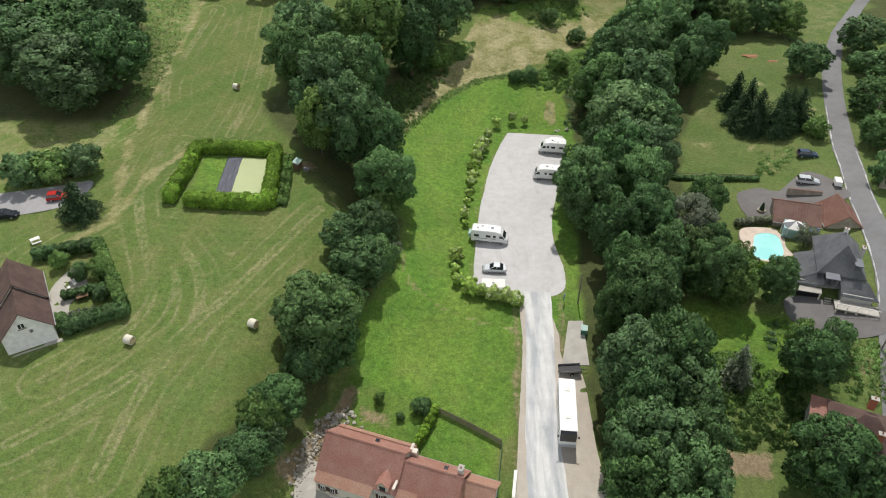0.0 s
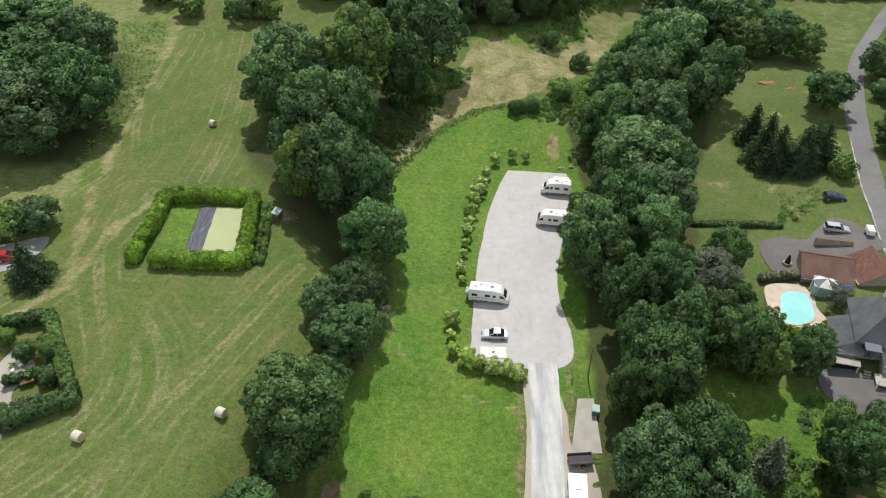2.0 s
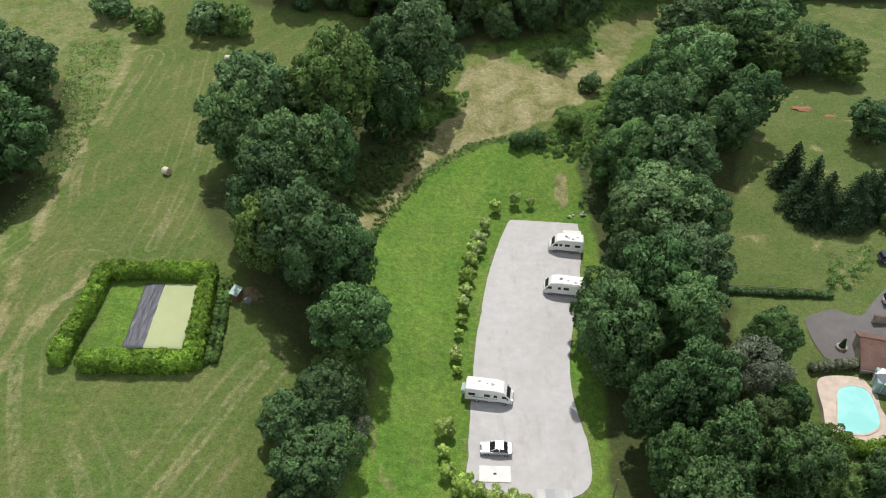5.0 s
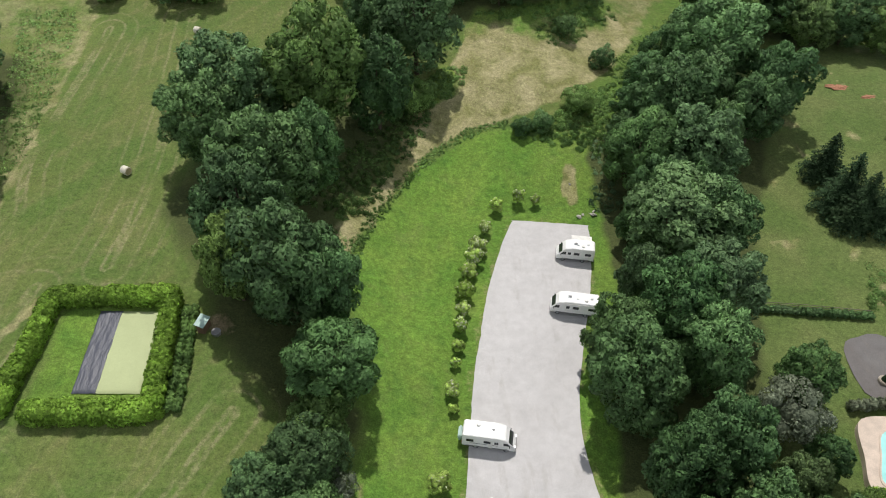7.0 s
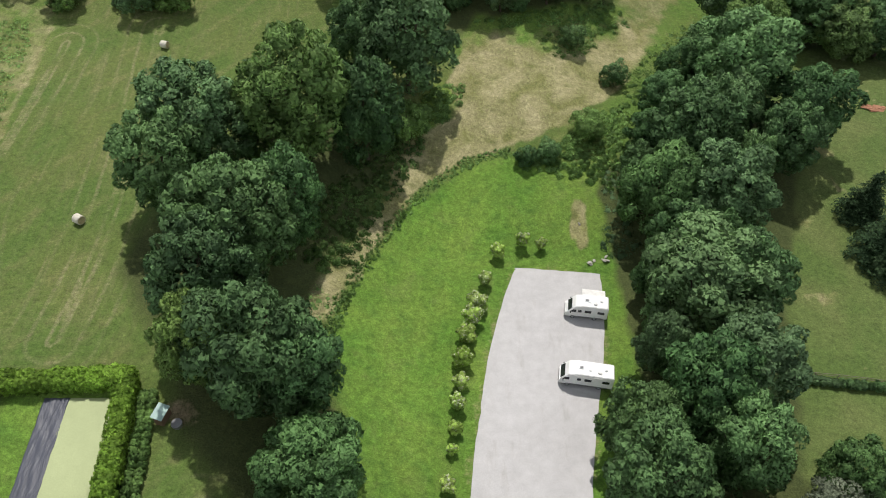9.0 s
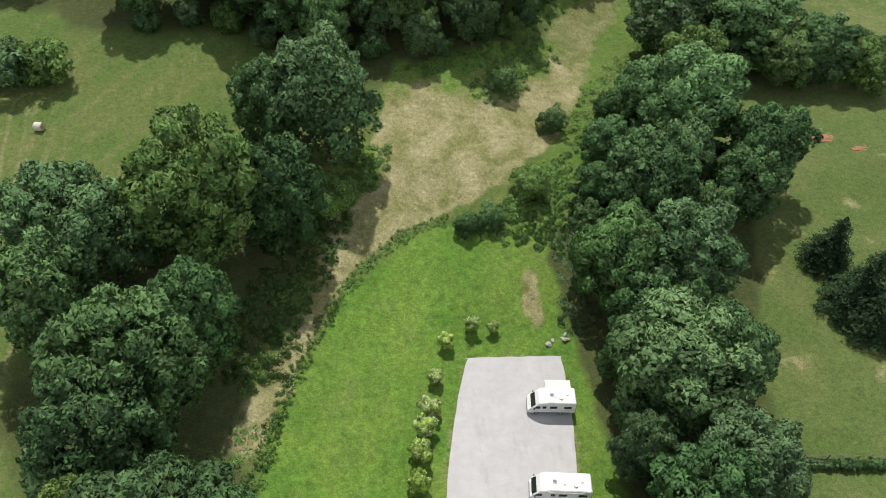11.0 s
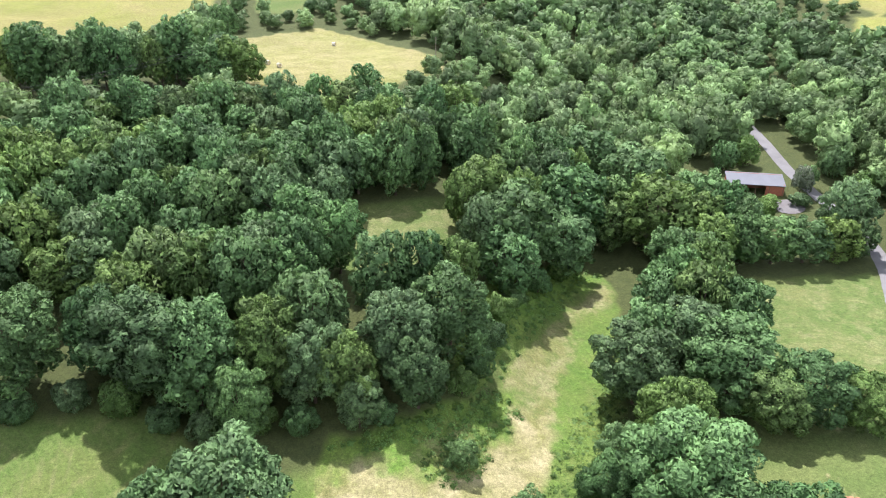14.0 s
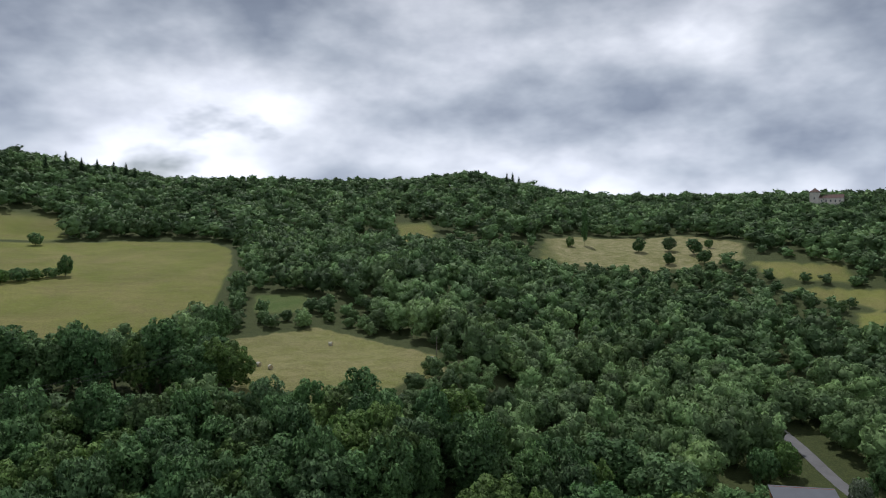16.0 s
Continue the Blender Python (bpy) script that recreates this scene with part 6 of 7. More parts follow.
part("kerb", box(0, 0.1, -0.3, 7.6, 12.2, 0.7, 0.05), concrete, covered)
part("pool_cover", wrinkled(-1.6, 3.9, -6.2, 6.4, 0.12, 3.0, 0.012, 0.0), pool_cover_mat, covered, "taut yellow-green pool cover")
part("tarpaulin", wrinkled(-4.1, -1.2, -6.2, 6.4, 0.16, 9.0, 0.09, 0.0), dark_tarp, covered, "creased dark grey tarpaulin")
hut = thing("garden_box", "small pale green garden box beside the hedge", "box", -28.3, 118.2, 75)
part("body", box(0, 0, 0.7, 1.8, 1.0, 1.5, 0.03), wood_brown, hut)
part("lid", slab((-1.0, -0.65, 1.4), (1.0, -0.65, 1.4), (1.0, 0.65, 1.75), (-1.0, 0.65, 1.75), 0.08), pale_green, hut)
tub = thing("water_tub", "round grey water tub in the tree's shade", "tub", -26.6, 117.4)
part("tub", drum(0, 0, 0.28, 0.55, 0.56, "z", 18, 0.62, 0.03), steel, tub)
part("rim", drum(0, 0, 0.56, 0.64, 0.05, "z", 18), grey_plastic, tub)


# ---- small things ----
def bale(x, y, turn, label="round hay bale lying on the mown field"):
    root = thing("hay_bale", label, "hay bale", x, y, turn, group="round hay bales")
    part("wrap", drum(0, 0, 0.66, 0.68, 1.22, "y", 26, bevel=0.07), net_wrap, root)
    for s in (-1, 1):
        part("end", drum(0, s * 0.6, 0.66, 0.58, 0.06, "y", 24, bevel=0.02), straw, root)
        part("coil", drum(0, s * 0.635, 0.66, 0.34, 0.02, "y", 20), straw, root)


for x, y, turn in ((-44.9, 71.4, 70), (-28.4, 76.1, 65), (-46.7, 147.8, 60), (-44.8, 190.2, 75), (10.6, 361.6, 40), (14.0, 357.8, 20), (35.1, 387.2, 60), (64.5, 357.5, 30)):
    bale(x, y, turn)

table = thing("garden_table", "white plastic garden table with a bench", "table", -67.4, 92.6, 40)
part("top", box(0, 0, 0.72, 1.5, 0.9, 0.06, 0.02), white_wood, table)
for sx in (-0.6, 0.6):
    for sy in (-0.35, 0.35):
        part("leg", box(sx, sy, 0.35, 0.07, 0.07, 0.7, 0.01), white_wood, table)
part("bench", box(0, -0.85, 0.42, 1.5, 0.35, 0.06, 0.02), white_wood, table)

terrace = sheet("pavement", [(-19.5, 58.5), (-16, 58.6), (-11, 55.6), (-4, 52.5), (-4, 49), (-18, 49)], concrete, "pale paved terrace in front of the farmhouse", 0.03, 1.5, ragged=0.1)
for k, (x, y, turn) in enumerate(((-14.8, 55.0, 20), (-9.0, 52.6, 50), (-7.9, 52.4, 100))):
    chair = thing("garden_chair", "white plastic garden chair on the terrace", "chair", x, y, turn, group="terrace furniture")
    part("seat", box(0, 0, 0.44, 0.5, 0.5, 0.05, 0.02), white_wood, chair)
    part("backrest", box(0, 0.24, 0.75, 0.5, 0.05, 0.6, 0.02), white_wood, chair)
    for sx in (-0.2, 0.2):
        for sy in (-0.2, 0.2):
            part("leg", box(sx, sy, 0.22, 0.05, 0.05, 0.44), white_wood, chair)
parasol = thing("garden_table", "white rectangular terrace table", "table", -14.2, 54.2, -20)
part("top", box(0, 0, 0.74, 1.9, 1.1, 0.06, 0.02), white_wood, parasol)
for sx in (-0.8, 0.8):
    for sy in (-0.4, 0.4):
        part("leg", box(sx, sy, 0.36, 0.08, 0.08, 0.72, 0.01), white_wood, parasol)

for x, y, turn in ((-57.6, 83.6, 20), (-56.8, 82.4, 60), (-57.4, 81.4, 140)):
    chair = thing("garden_chair", "white plastic garden chair on the garden terrace", "chair", x, y, turn, group="garden furniture")
    part("seat", box(0, 0, 0.44, 0.55, 0.55, 0.05, 0.02), white_wood, chair)
    part("backrest", box(0, 0.26, 0.78, 0.55, 0.05, 0.65, 0.02), white_wood, chair)
    for sx in (-0.22, 0.22):
        for sy in (-0.22, 0.22):
            part("leg", box(sx, sy, 0.22, 0.05, 0.05, 0.44), white_wood, chair)
wood_table = thing("garden_table", "brown wooden garden table", "table", -54.6, 79.6, 30)
part("top", box(0, 0, 0.74, 1.7, 1.3, 0.06, 0.02), wood_brown, wood_table)
for sx in (-0.7, 0.7):
    for sy in (-0.5, 0.5):
        part("leg", box(sx, sy, 0.36, 0.09, 0.09, 0.72, 0.01), wood_brown, wood_table)


def board_fence(line, h, label, material, gap=2.2, rails=(0.35, 0.75), boards=0.0):
    root = new("fence")
    x0, y0 = line[0]
    root.matrix_world = pose(x0, y0, height(x0, y0))
    tagged(root, label, "fence")
    pts = spline(line, gap)
    for x, y in pts:
        part("post", drum(x - x0, y - y0, height(x, y) - height(x0, y0) + h / 2 - 0.15, 0.06, h + 0.3, "z", 7), material, root)
    for (xa, ya), (xb, yb) in zip(pts, pts[1:]):
        za, zb = height(xa, ya) - height(x0, y0), height(xb, yb) - height(x0, y0)
        for f in rails:
            part("rail", slab((xa - x0, ya - y0, za + h * f + 0.06), (xb - x0, yb - y0, zb + h * f + 0.06), (xb - x0 + 0.04, yb - y0 + 0.04, zb + h * f - 0.06), (xa - x0 + 0.04, ya - y0 + 0.04, za + h * f - 0.06), 0.04), material, root)
        if boards:
            n = max(2, int(math.hypot(xb - xa, yb - ya) / boards))
            for k in range(n):
                f = (k + 0.5) / n
                part("board", box(xa + (xb - xa) * f - x0, ya + (yb - ya) * f - y0, za + (zb - za) * f + h / 2, boards * 0.8, 0.03, h, 0.0, math.atan2(yb - ya, xb - xa)), material, root)


board_fence([(-0.7, 67.2), (3.7, 64.8), (8.3, 62.0)], 1.3, "weathered grey board fence across the slope", wood_grey, 2.0, (0.3, 0.8), 0.25)
board_fence([(8.4, 61.6), (7.4, 54.8), (7.0, 48)], 1.2, "green wire-and-post garden fence", green_paint, 2.0, (0.5, 0.95))
board_fence([(49, 128.2), (56.1, 126.9), (65, 124.4)], 0.9, "low wooden paddock fence", wood_grey, 2.4, (0.55, 0.95))

# rubble bank behind the farmhouse
rocks = []
rock_rng = np.random.default_rng(3)
for k in range(6):
    bm = bmesh.new()
    bmesh.ops.create_icosphere(bm, subdivisions=2, radius=1.0)
    for v in bm.verts:
        v.co *= 0.75 + 0.5 * noise.noise(v.co * 1.2 + Vector((k * 7, 0, 0))) + 0.12 * noise.noise(v.co * 4)
        v.co.z *= 0.7
    me = bpy.data.meshes.new("stone")
    bm.to_mesh(me)
    bm.free()
    me.materials.append(stone if k % 2 else concrete)
    rocks.append(me)
rubble = new("rubble_bank")
tagged(rubble, "bank of loose pale rubble stones", "rubble")
rubble.matrix_world = pose(-17, 60, 0)
for x, y in spline([(-13.5, 66.2), (-15.4, 66.4), (-17.2, 64.4), (-18.7, 60.5), (-19.2, 57.0), (-18.6, 53.8)], 0.22):
    for _ in range(4):
        px, py, s = x + rock_rng.normal(0, 0.8), y + rock_rng.normal(0, 0.6), rock_rng.uniform(0.18, 0.5)
        ob = new("stone", rocks[int(rock_rng.integers(6))])
        ob.parent = rubble
        ob.matrix_basis = Matrix.LocRotScale((px + 17, py - 60, height(px, py) + s * 0.25), Euler(rock_rng.uniform(0, 6, 3)), (s, s, s))
for k, (x, y, r) in enumerate(((26.9, 148.5, 0.5), (27.6, 149.1, 0.35), (29.3, 149.0, 0.6), (29.5, 149.8, 0.4), (26.2, 156.2, 0.3))):
    pale = new("boulder", rocks[k * 2 % 6])
    pale.matrix_world = Matrix.LocRotScale((x, y, height(x, y) + r * 0.3), Euler((0.3 * k, 0.2, 1.3 * k)), (r * 1.3, r, r * 0.8))
    tagged(pale, "pale limestone boulder beside the gravel car park", "boulder", "pale boulders")
for x, y, r in ((83.1, 179.8, 1.7), (86.6, 175.9, 1.2), (81.2, 180.6, 1.0)):
    heap = new("soil_heap")
    tagged(heap, "low heap of orange sandy soil on the grass", "soil heap", "soil heaps")
    heap.matrix_world = pose(x, y, height(x, y) - 0.1)
    bm = bmesh.new()
    bmesh.ops.create_icosphere(bm, subdivisions=4, radius=1.0)
    for v in bm.verts:
        k = 1 + 0.5 * noise.noise(v.co * 1.7 + Vector((x, y, 0))) + 0.4 * noise.noise(v.co * 5.0 + Vector((y, x, 0)))
        v.co = Vector((v.co.x * r * 1.2 * k, v.co.y * r * 0.55 * k, v.co.z * 0.22 * k))
    part("heap", bm, orange_soil, heap)
sheet("pavement", [(-58.5, 86.5), (-54.8, 82), (-56, 78), (-54.0, 74.5), (-56, 72.5), (-60, 80)], concrete, "pale paved garden terrace beside the white house", 0.06, 1.0)
sheet("driveway", [(-95, 95), (-77, 99.0), (-68, 101.8), (-64.5, 106), (-64.8, 110.2), (-70, 108.6), (-80, 106.2), (-97, 103)], driveway_gravel, "pale gravel driveway by the shrubs", 0.1, 1.0)
sheet("driveway", [(59.4, 119), (62, 120.6), (64.6, 120.8), (67.5, 118.9), (71.0, 121.8), (74.8, 124.6), (77.6, 122.4), (79.4, 118), (79.6, 114.6), (75, 113), (66.2, 112), (62, 110.4), (59.2, 111.6)], yard_asphalt, "dark asphalt yard beside the outbuildings", 0.12, 1.0)
sheet("driveway", [(57.0, 84), (57.6, 88.4), (62, 88), (66, 85.5), (71, 84), (72.5, 81), (68, 79), (61, 79.6)], yard_asphalt, "asphalt forecourt of the slate-roofed house", 0.12, 1.0)
pot = thing("planter", "round stone planter with a dark shrub", "planter", 62.2, 113.0)
part("ring", drum(0, 0, 0.25, 0.8, 0.5, "z", 18, bevel=0.06), stone, pot)
part("shrub", drum(0, 0, 1.2, 0.55, 1.7, "z", 10, 0.15), needle, pot)
trailer = thing("box_trailer", "small white box trailer by the road", "trailer", 78.6, 118.6, 75)
part("body", box(0, 0, 0.95, 2.2, 1.3, 0.95, 0.05), white_wood, trailer)
for s in (-1, 1):
    wheel(trailer, 0, s * 0.72, 0.28, 0.16)
part("drawbar", box(1.6, 0, 0.5, 1.1, 0.08, 0.08), dark_trim, trailer)


# ---- hedges, brambles and small plants ----
def leafy(name, lobes, sprays, size, material, label, category, kind="", level=1, each=3, group="", upright=0.95):
    rng = np.random.default_rng(hash_of(label) + len(lobes))
    v, t, tint, facing = crown_arrays(rng, lobes, sprays, size, level, 0.74, each=each, upright=upright)
    return tagged(new(name, raw_mesh(name, v, (), t, [material], True, tint, normals=facing)), label, category, group, kind)


def hedge(line, width, tall, material, label, density=95, size=0.20, name="hedge"):
    """A clipped hedge along a line."""
    rng = np.random.default_rng(hash_of(label) + int(line[0][0] * 10))
    lobes, pts = [], spline(line, 0.75) if len(line) > 2 else [(line[0][0] + (line[1][0] - line[0][0]) * f, line[0][1] + (line[1][1] - line[0][1]) * f) for f in np.linspace(0, 1, max(3, int(math.dist(*line) / 0.75)))]
    for i, (x, y) in enumerate(pts):
        xa, ya = pts[max(i - 1, 0)]
        xb, yb = pts[min(i + 1, len(pts) - 1)]
        way = Vector((xb - xa, yb - ya)).normalized()
        r = min(width * 0.36, tall * 0.5)
        for side in (-1, 1):
            for zf in (0.28, 0.72) if tall > 1.1 else (0.5,):
                f = side * (width / 2 - r * 0.9) + rng.normal(0, 0.07)
                px, py = x + way.y * f, y - way.x * f
                lobes.append((np.array((px, py, height(px, py) + tall * zf + rng.normal(0, 0.06))), r * rng.uniform(0.9, 1.12)))
    length = sum(math.dist(p, q) for p, q in zip(pts, pts[1:]))
    # the hedge's shrubs, one after another along the line
    base = np.array((*pts[0], height(*pts[0])))
    root = new(name)
    root.matrix_world = pose(*(float(v) for v in base))
    tagged(root, label, "hedge")
    runs = max(1, round(length / 3.2))
    each = math.ceil(len(lobes) / runs)
    sprays = int(length * (width + 2 * tall) * density / runs)
    for k in range(0, len(lobes), each):
        v, t, tint, facing = crown_arrays(rng, [(c - base, r) for c, r in lobes[k:k + each]], sprays, size, 1, 0.80, each=3)
        ob = new("shrub", raw_mesh("shrub", v, (), t, [material], True, tint, normals=facing))
        ob.parent = root
    return root


hedge([(-48.2, 121.6), (-33.0, 122.8)], 2.5, 2.1, leaf_hedge, "clipped bright green hedge behind the covered pool", 130)
hedge([(-33.1, 122.2), (-31.6, 105.4)], 2.5, 2.1, leaf_hedge, "clipped bright green hedge beside the covered pool", 130)
hedge([(-32.2, 105.2), (-45.4, 104.6)], 2.8, 2.1, leaf_hedge, "clipped bright green hedge before the covered pool", 130)
hedge([(-48.2, 121.2), (-48.9, 104.8)], 2.4, 2.1, leaf_hedge, "clipped bright green hedge west of the covered pool", 130)
hedge([(-30.6, 121.0), (-29.8, 114), (-29.4, 106.0)], 2.0, 1.1, leaf_bramble, "low overgrown hedge strip along the clipped hedge", 110)
hedge([(-65.2, 88.2), (-56.5, 91)], 1.8, 2.2, leaf_ash, "tall dark garden hedge behind the white house", 80)
hedge([(-56.2, 91), (-47.8, 77.4)], 2.0, 2.3, leaf_bramble, "tall green garden hedge beside the hay field", 80)
hedge([(-47.6, 77.0), (-54.0, 73.0)], 2.2, 2.1, leaf_ash, "thick garden hedge in front of the white house", 80)
hedge([(-50.5, 82.0), (-57.0, 79.2)], 1.3, 1.6, leaf_ash, "dark inner garden hedge", 80)
hedge([(-1.0, 67.4), (-3.6, 61.8)], 1.2, 1.6, leaf_hedge, "narrow clipped hedge beside the farmhouse garden", 110)
hedge([(49, 127.4), (65, 123.8)], 1.3, 0.95, leaf_ash, "low dark hedge along the paddock fence", 90)
hedge([(56.4, 109.4), (63.4, 109.2)], 1.4, 1.5, leaf_grey, "brownish hedge behind the swimming pool", 90)
hedge([(53.6, 97.0), (58.5, 95.0), (63.0, 96.6)], 2.2, 1.6, leaf_hedge, "bright leafy hedge below the swimming pool", 90)


hedge([(-52.0, 77.0), (-56.5, 75.0)], 1.0, 1.0, leaf_grey, "low greyish garden border", 80)


def thicket(poly, gap, tall, material, label, sprays_each=110, size=0.16, name="brambles"):
    """Low tangled growth over an area."""
    rng = np.random.default_rng(hash_of(label))
    xs, ys = [p[0] for p in poly], [p[1] for p in poly]
    gx, gy = np.meshgrid(np.arange(min(xs), max(xs), gap), np.arange(min(ys), max(ys), gap))
    x, y = gx.ravel() + rng.uniform(-0.45, 0.45, gx.size) * gap, gy.ravel() + rng.uniform(-0.45, 0.45, gx.size) * gap
    ok = (depth_in(poly, x, y) > -gap * rng.uniform(0, 0.8, x.size)) & (rng.random(x.size) < 0.95)
    x, y = x[ok], y[ok]
    z = terrain(x, y)
    lobes = []
    for k in range(len(x)):
        r = gap * rng.uniform(0.55, 0.9)
        lobes.append((np.array((x[k], y[k], z[k] + tall * rng.uniform(0.0, 0.42) - 0.62 * r)), r))
    return leafy(name, lobes, len(lobes) * sprays_each, size, material, label, "brambles", "stuff", 1, 2)


thicket([(19, 168), (24, 172), (31, 178), (38, 182), (36, 170), (32, 163), (25, 166)], 1.1, 0.7, leaf_bramble, "tangled green brambles at the meadow's end", 150, 0.18)
thicket([(-1, 176), (3, 185), (6, 188), (9, 185.5), (6.5, 180), (3, 176)], 1.1, 0.8, leaf_bramble, "bright green brambles beside the dry grass", 140, 0.18)
thicket([(12, 205), (28, 207), (40, 213), (44, 209), (37, 203), (28, 202)], 1.5, 0.7, leaf_bramble, "brambles along the edge of the northern wood")
thicket([(24, 199), (30, 203), (36, 204), (33, 197), (27, 195)], 1.2, 0.7, leaf_bramble, "patch of green brambles in the dry grass", 70)
thicket([(40, 190), (46, 200), (62, 216), (66, 214), (54, 196), (44, 183), (38, 183)], 1.5, 0.9, leaf_bramble, "rough green undergrowth beside the tree belt", 55)
thicket([(37, 211), (47, 224), (61, 238), (78, 253), (72, 257), (55, 245), (44, 233), (34, 217)], 1.6, 0.8, leaf_bramble, "green undergrowth under the northern trees", 45)
thicket([(39.5, 62), (40, 76), (46, 78), (52, 74), (56, 71), (54, 68), (51, 62), (46, 61.5)], 1.15, 1.3, leaf_bramble, "ivy and brambles over the eastern bank", 105, 0.2)
thicket([(58, 76), (66, 79), (69, 75), (66, 68), (60, 69)], 1.3, 1.0, leaf_bramble, "rough green growth above the brown-tiled house", 90, 0.18)
thicket([(-11, 144), (-5.5, 158), (-1, 168), (2, 176), (-3, 178), (-8, 170), (-13, 158), (-17, 145)], 1.25, 1.3, leaf_bramble, "undergrowth in the shade of the western trees", 80, 0.2)
thicket([(-12, 128), (-9.5, 140), (-12.5, 141), (-17, 128)], 1.3, 0.6, leaf_bramble, "nettles and brambles under the western trees", 50)
thicket([(30, 150), (32, 166), (36, 168), (34, 150)], 1.4, 0.9, leaf_ash, "scrub at the foot of the tree belt", 50)
thicket([(-70, 128), (-64, 150), (-70, 196), (-80, 196), (-76, 176), (-68, 150)], 1.2, 0.5, leaf_bramble, "rough tussocks on the western rise", 46, 0.17)
thicket([(66, 125), (72, 127), (76, 134), (70, 133)], 1.4, 1.2, leaf_bramble, "shrubby growth beside the paddock", 70)
thicket([(60, 82), (55, 84), (52, 80), (56, 76)], 1.5, 1.4, leaf_ash, "garden shrubs below the slate-roofed house", 60)


def bank(line, half):
    """Outline of a strip on both sides of a line."""
    pts = spline(line, 2.0)
    left, right = [], []
    for i, (x, y) in enumerate(pts):
        (x0, y0), (x1, y1) = pts[max(i - 1, 0)], pts[min(i + 1, len(pts) - 1)]
        way = Vector((x1 - x0, y1 - y0)).normalized() * half * (1 + 0.6 * noise.noise((x * 0.2, y * 0.2, 6.0)))
        left.append((x - way.y, y + way.x))
        right.append((x + way.y, y - way.x))
    return left + right[::-1]


thicket(bank([(-11.6, 133.0), (-7.5, 147), (-0.8, 160), (8, 168.6), (17, 171.2)], 0.75), 0.6, 0.42, leaf_bramble, "low bramble bank along the meadow's curved edge", 42, 0.13)


def sapling(x, y, r, h, white, name="sapling"):
    """A young planted tree with pale blossom."""
    rng = np.random.default_rng(int(x * 31 + y * 17) % 9973)
    root = thing(name, "young light green tree with white blossom" if white > 0.3 else "young light green planted tree", "sapling", x, y, float(rng.uniform(0, 360)), group="young trees beside the car park")
    bm = bmesh.new()
    limb(bm, (0, 0, -0.2), (0, 0, h * 0.6), 0.06, 0.03)
    for k in range(4):
        a = k * 1.7
        limb(bm, (0, 0, h * 0.35), (math.cos(a) * r * 0.6, math.sin(a) * r * 0.6, h * 0.7), 0.03, 0.012)
    part("trunk", bm, bark, root)
    lobes = lobes_of(rng, r, h, h * 0.22, 11, 0.75, (0.2, 0.42))
    n = int(320 * r * r + 200)
    v, t, tint, facing = crown_arrays(rng, lobes, n * 3, 0.16, 1, 0.4, each=4)
    ob = new("crown", raw_mesh("crown", v, (), t, [leaf_sapling], True, tint, normals=facing))
    ob.parent = root
    if white > 0:
        v, t, tint, facing = crown_arrays(rng, [(c + np.array((0, 0, 0.1)), q * 1.06) for c, q in lobes], int(n * white), 0.15, 1, 0.01, each=3)
        ob = new("blossom", raw_mesh("blossom", v, (), t, [blossom], True, tint, normals=facing))
        ob.parent = root


for x, y, r, h, white in ((12.7, 150.0, 1.25, 2.9, 0.1), (16.6, 152.2, 1.15, 2.8, 0.5), (19.6, 151.6, 0.9, 2.3, 0.3), (10.4, 144.6, 1.1, 2.6, 0.5), (9.0, 140.0, 1.5, 3.0, 0.6), (8.2, 137.6, 1.5, 2.9, 0.5), (7.3, 134.4, 1.6, 2.8, 0.15), (6.6, 130.6, 1.6, 2.7, 0.1), (6.2, 127.0, 1.1, 2.2, 0.4)):
    sapling(x, y, r * 1.0, h, white * 0.8)
for x, y, r, h, white in ((5.6, 124.0, 1.2, 2.5, 0.45), (5.3, 120.4, 1.0, 2.0, 0.1), (4.8, 117.6, 0.7, 1.7, 0.1), (4.2, 112.9, 1.1, 2.4, 0.4), (4.4, 110.2, 0.7, 1.5, 0.0), (2.4, 99.3, 1.5, 3.0, 0.1), (2.2, 96.0, 0.95, 2.0, 0.1), (2.5, 93.2, 1.1, 2.2, 0.15)):
    sapling(x, y, r * 1.0, h, white * 0.8)
for x, y, r, h, white in ((4.8, 90.6, 1.7, 2.6, 0.05), (6.6, 90.2, 1.2, 2.2, 0.3), (8.6, 89.2, 1.5, 2.4, 0.35), (10.6, 88.6, 1.6, 2.5, 0.3), (12.0, 88.0, 1.5, 2.4, 0.25)):
    sapling(x, y, r, h, white, "flowering_shrub")


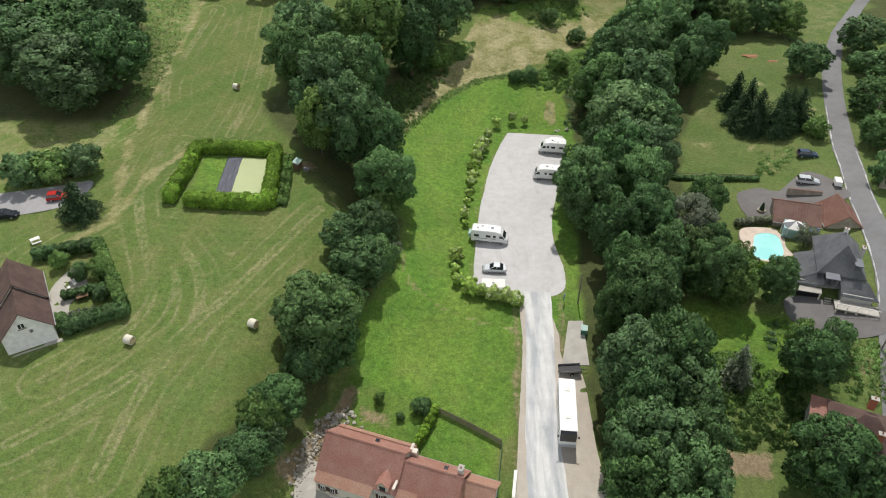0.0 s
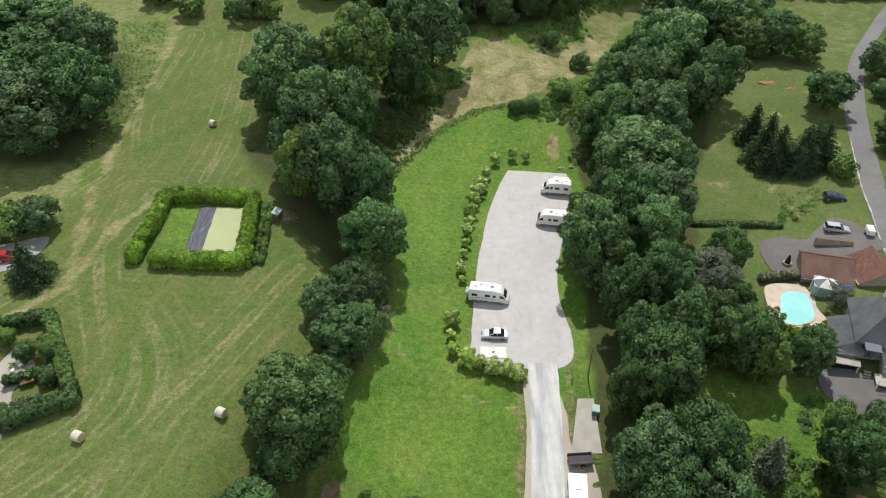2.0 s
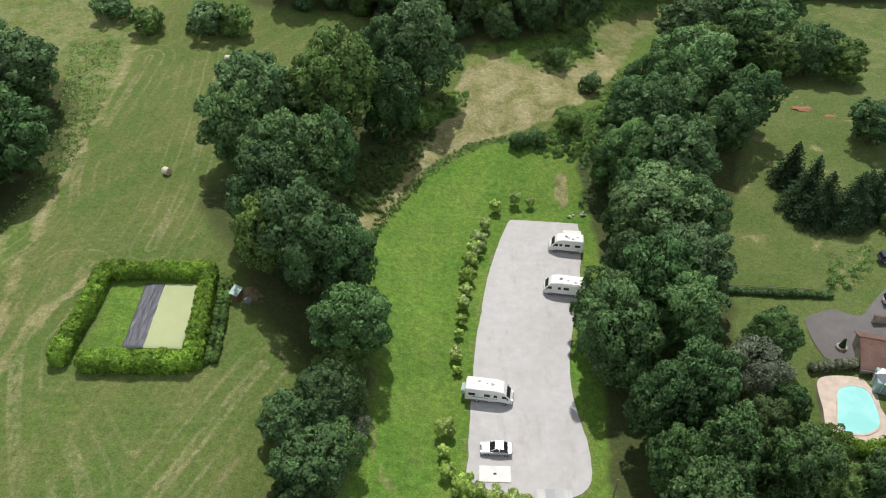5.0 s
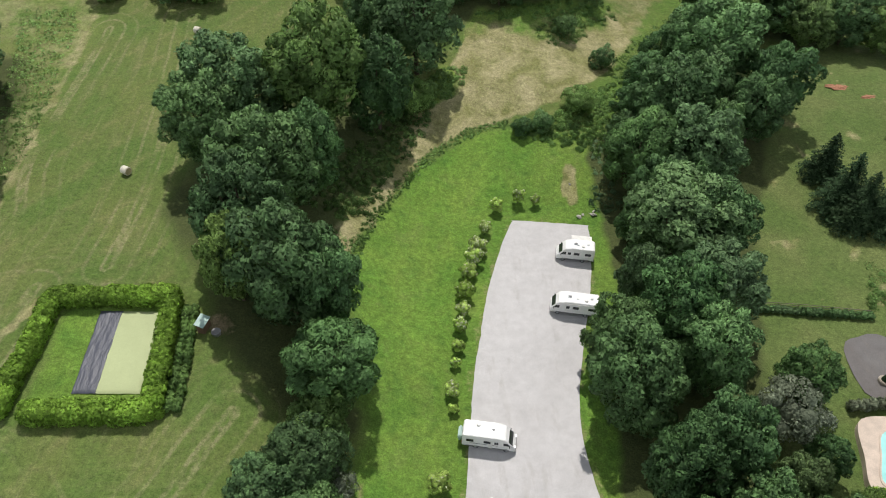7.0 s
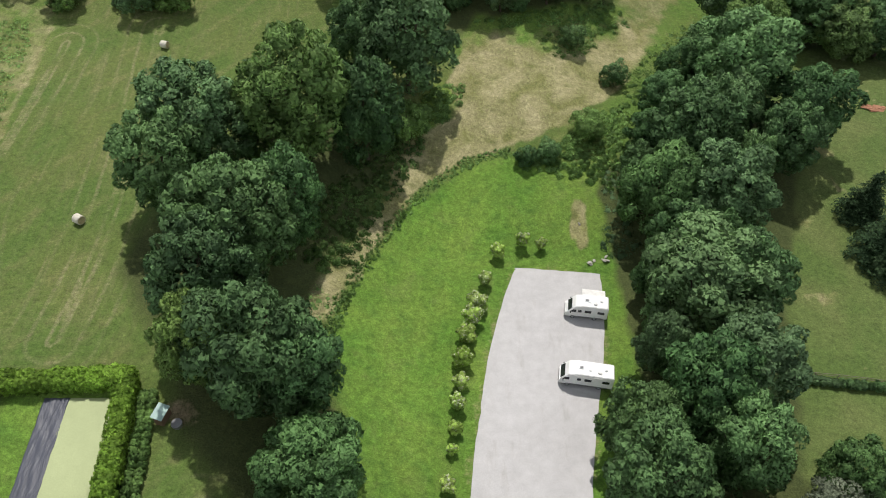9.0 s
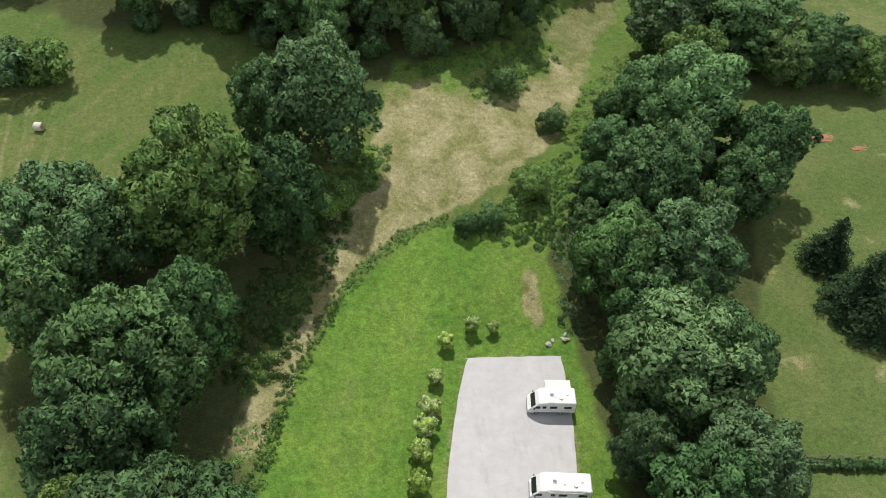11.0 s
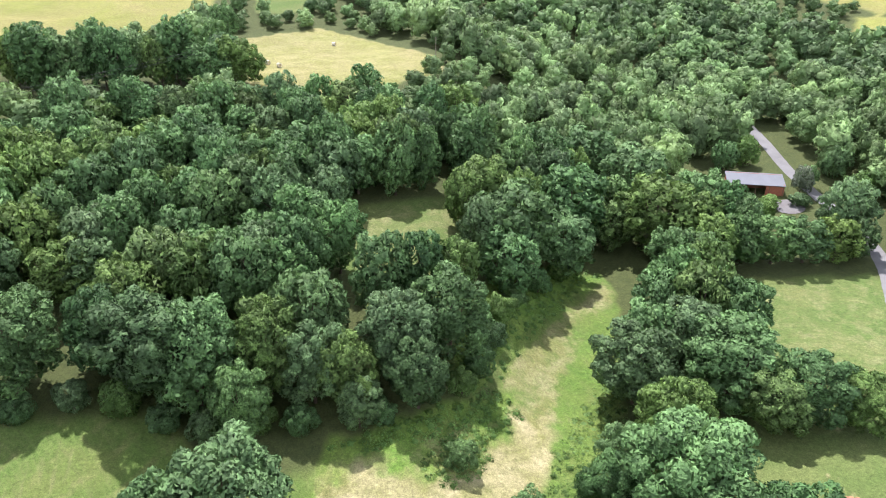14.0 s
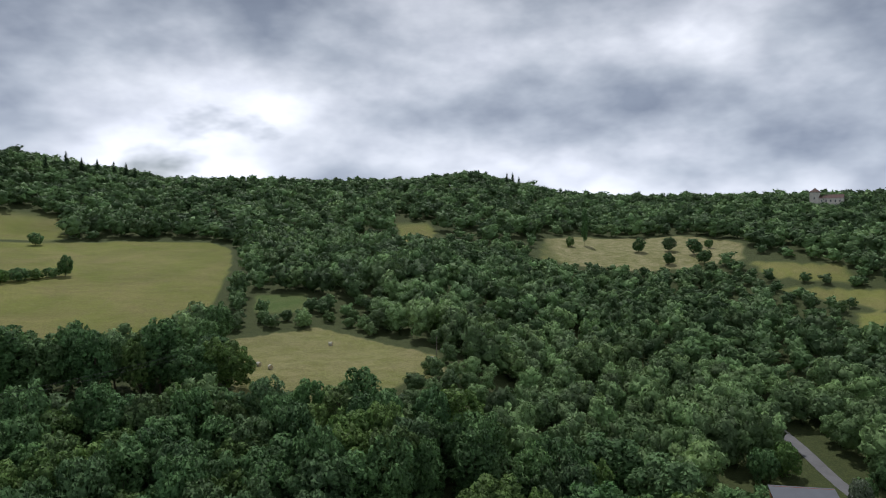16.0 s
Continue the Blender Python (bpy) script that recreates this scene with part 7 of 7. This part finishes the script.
def conifer(x, y, r, h, material=needle, label="dark green spruce with drooping branches", seed=0):
    """Whorls of drooping branches round a straight trunk."""
    rng = np.random.default_rng(seed + int(abs(x) * 13))
    root = thing("conifer", label, "conifer", x, y, float(rng.uniform(0, 360)))
    part("trunk", drum(0, 0, h * 0.45, 0.02 * h, h * 0.98, "z", 8, 0.02), bark, root)
    pts, nor = [], []
    rings = int(h * 2.2)
    for k in range(rings):
        f = k / (rings - 1)
        z, reach = 0.4 + (h - 0.5) * f, r * (1 - f) ** 0.72 + 0.12
        arms = max(5, int(13 * (1 - f)))
        for a in range(arms):
            t = a * 6.283 / arms + k * 1.1 + rng.normal(0, 0.15)
            long = reach * rng.uniform(0.7, 1.12)
            n = max(4, int(long * 18))
            s = np.linspace(0.12, 1, n)
            side = rng.normal(0, 0.16, n) * long * 0.6
            pts.append(np.stack((math.cos(t) * s * long - math.sin(t) * side, math.sin(t) * s * long + math.cos(t) * side, z - 0.32 * long * s ** 1.4 + rng.normal(0, 0.06, n)), 1))
            nor.append(np.tile((math.cos(t) * 0.3, math.sin(t) * 0.3, 0.9), (n, 1)))
    v, t = leaves(rng, np.concatenate(pts), np.concatenate(nor), 0.25, 0.5, 0.5)
    ob = new("crown", raw_mesh("crown", v, (), t, [material], False, rng.random(len(v))))
    ob.parent = root
    core = drum(0, 0, h * 0.45, r * 0.5, h * 0.85, "z", 9, 0.05)
    part("inner_foliage", core, material, root)


for x, y, r, h in ((70.0, 155.4, 2.7, 9.0), (70.7, 143.2, 3.2, 10.5), (74.9, 141.4, 3.2, 11), (69.6, 147.0, 3.0, 11.5), (80.0, 144.0, 3.0, 9.5), (77.2, 143.0, 2.8, 10), (-62.8, 99.8, 2.9, 7.2)):
    conifer(x, y, r * 1.65, h)
conifer(44.6, 72.6, 2.6, 8.0, leaf_grey, "bare grey-green conifer with drooping branches")
for x, y, h in ((-158, 781, 19), (-152, 820, 20), (-128, 825, 18), (-115, 828, 18), (-105, 829, 19), (288, 905, 18), (296, 908, 20), (303, 906, 17), (-98, 832, 16), (-140, 822, 17)):
    conifer(x, y, 5.0, h * 1.12, label="tall dark conifer on the skyline")
plant("grey", -9.4, 98.2, 2.6, 2.4, group="hedgerow beside the hay field", label="pale dead brushwood at the hedgerow's edge")
plant_all([(263.5, 571.7, 4.4, 9), (282.8, 565.1, 4.6, 9), (291.0, 548.2, 5.0, 10), (283.7, 526.9, 4.5, 8), (264.2, 535.9, 3.6, 7), (311.5, 561.8, 3, 5), (224.2, 597.4, 3, 6), (-115.7, 598.2, 4, 7), (-76.6, 501.1, 3.4, 9), (-92.5, 488.6, 4.4, 5), (-87.6, 493.9, 4, 4), (-81.8, 498.2, 3.6, 4), (-99, 486, 4.4, 5), (-106, 483, 4.6, 5)], ("oak", "ash"), "field trees on the far slopes", False)
plant("tall", 237.2, 600.8, 2.4, 25, False, "field trees on the far slopes", "poplar", "narrow dark poplar at the field's edge")


def wire(points, label):
    cu = bpy.data.curves.new("power_line", "CURVE")
    cu.dimensions, cu.bevel_depth = "3D", 0.035
    sp = cu.splines.new("POLY")
    sp.points.add(len(points) - 1)
    for p, q in zip(sp.points, points):
        p.co = (*q, 1)
    cu.materials.append(dark_trim)
    tagged(new("power_line", cu), label, "cable")


LINE_A, LINE_B = Vector((-100, 262, 47)), Vector((-8, 318, 50))
for k in range(2):
    pts = []
    for f in np.linspace(0, 1, 25):
        p = LINE_A.lerp(LINE_B, float(f))
        pts.append((p.x, p.y, p.z - 0.9 * k - 2.5 * 4 * f * (1 - f)))
    wire(pts, "thin sagging power line over the wood")
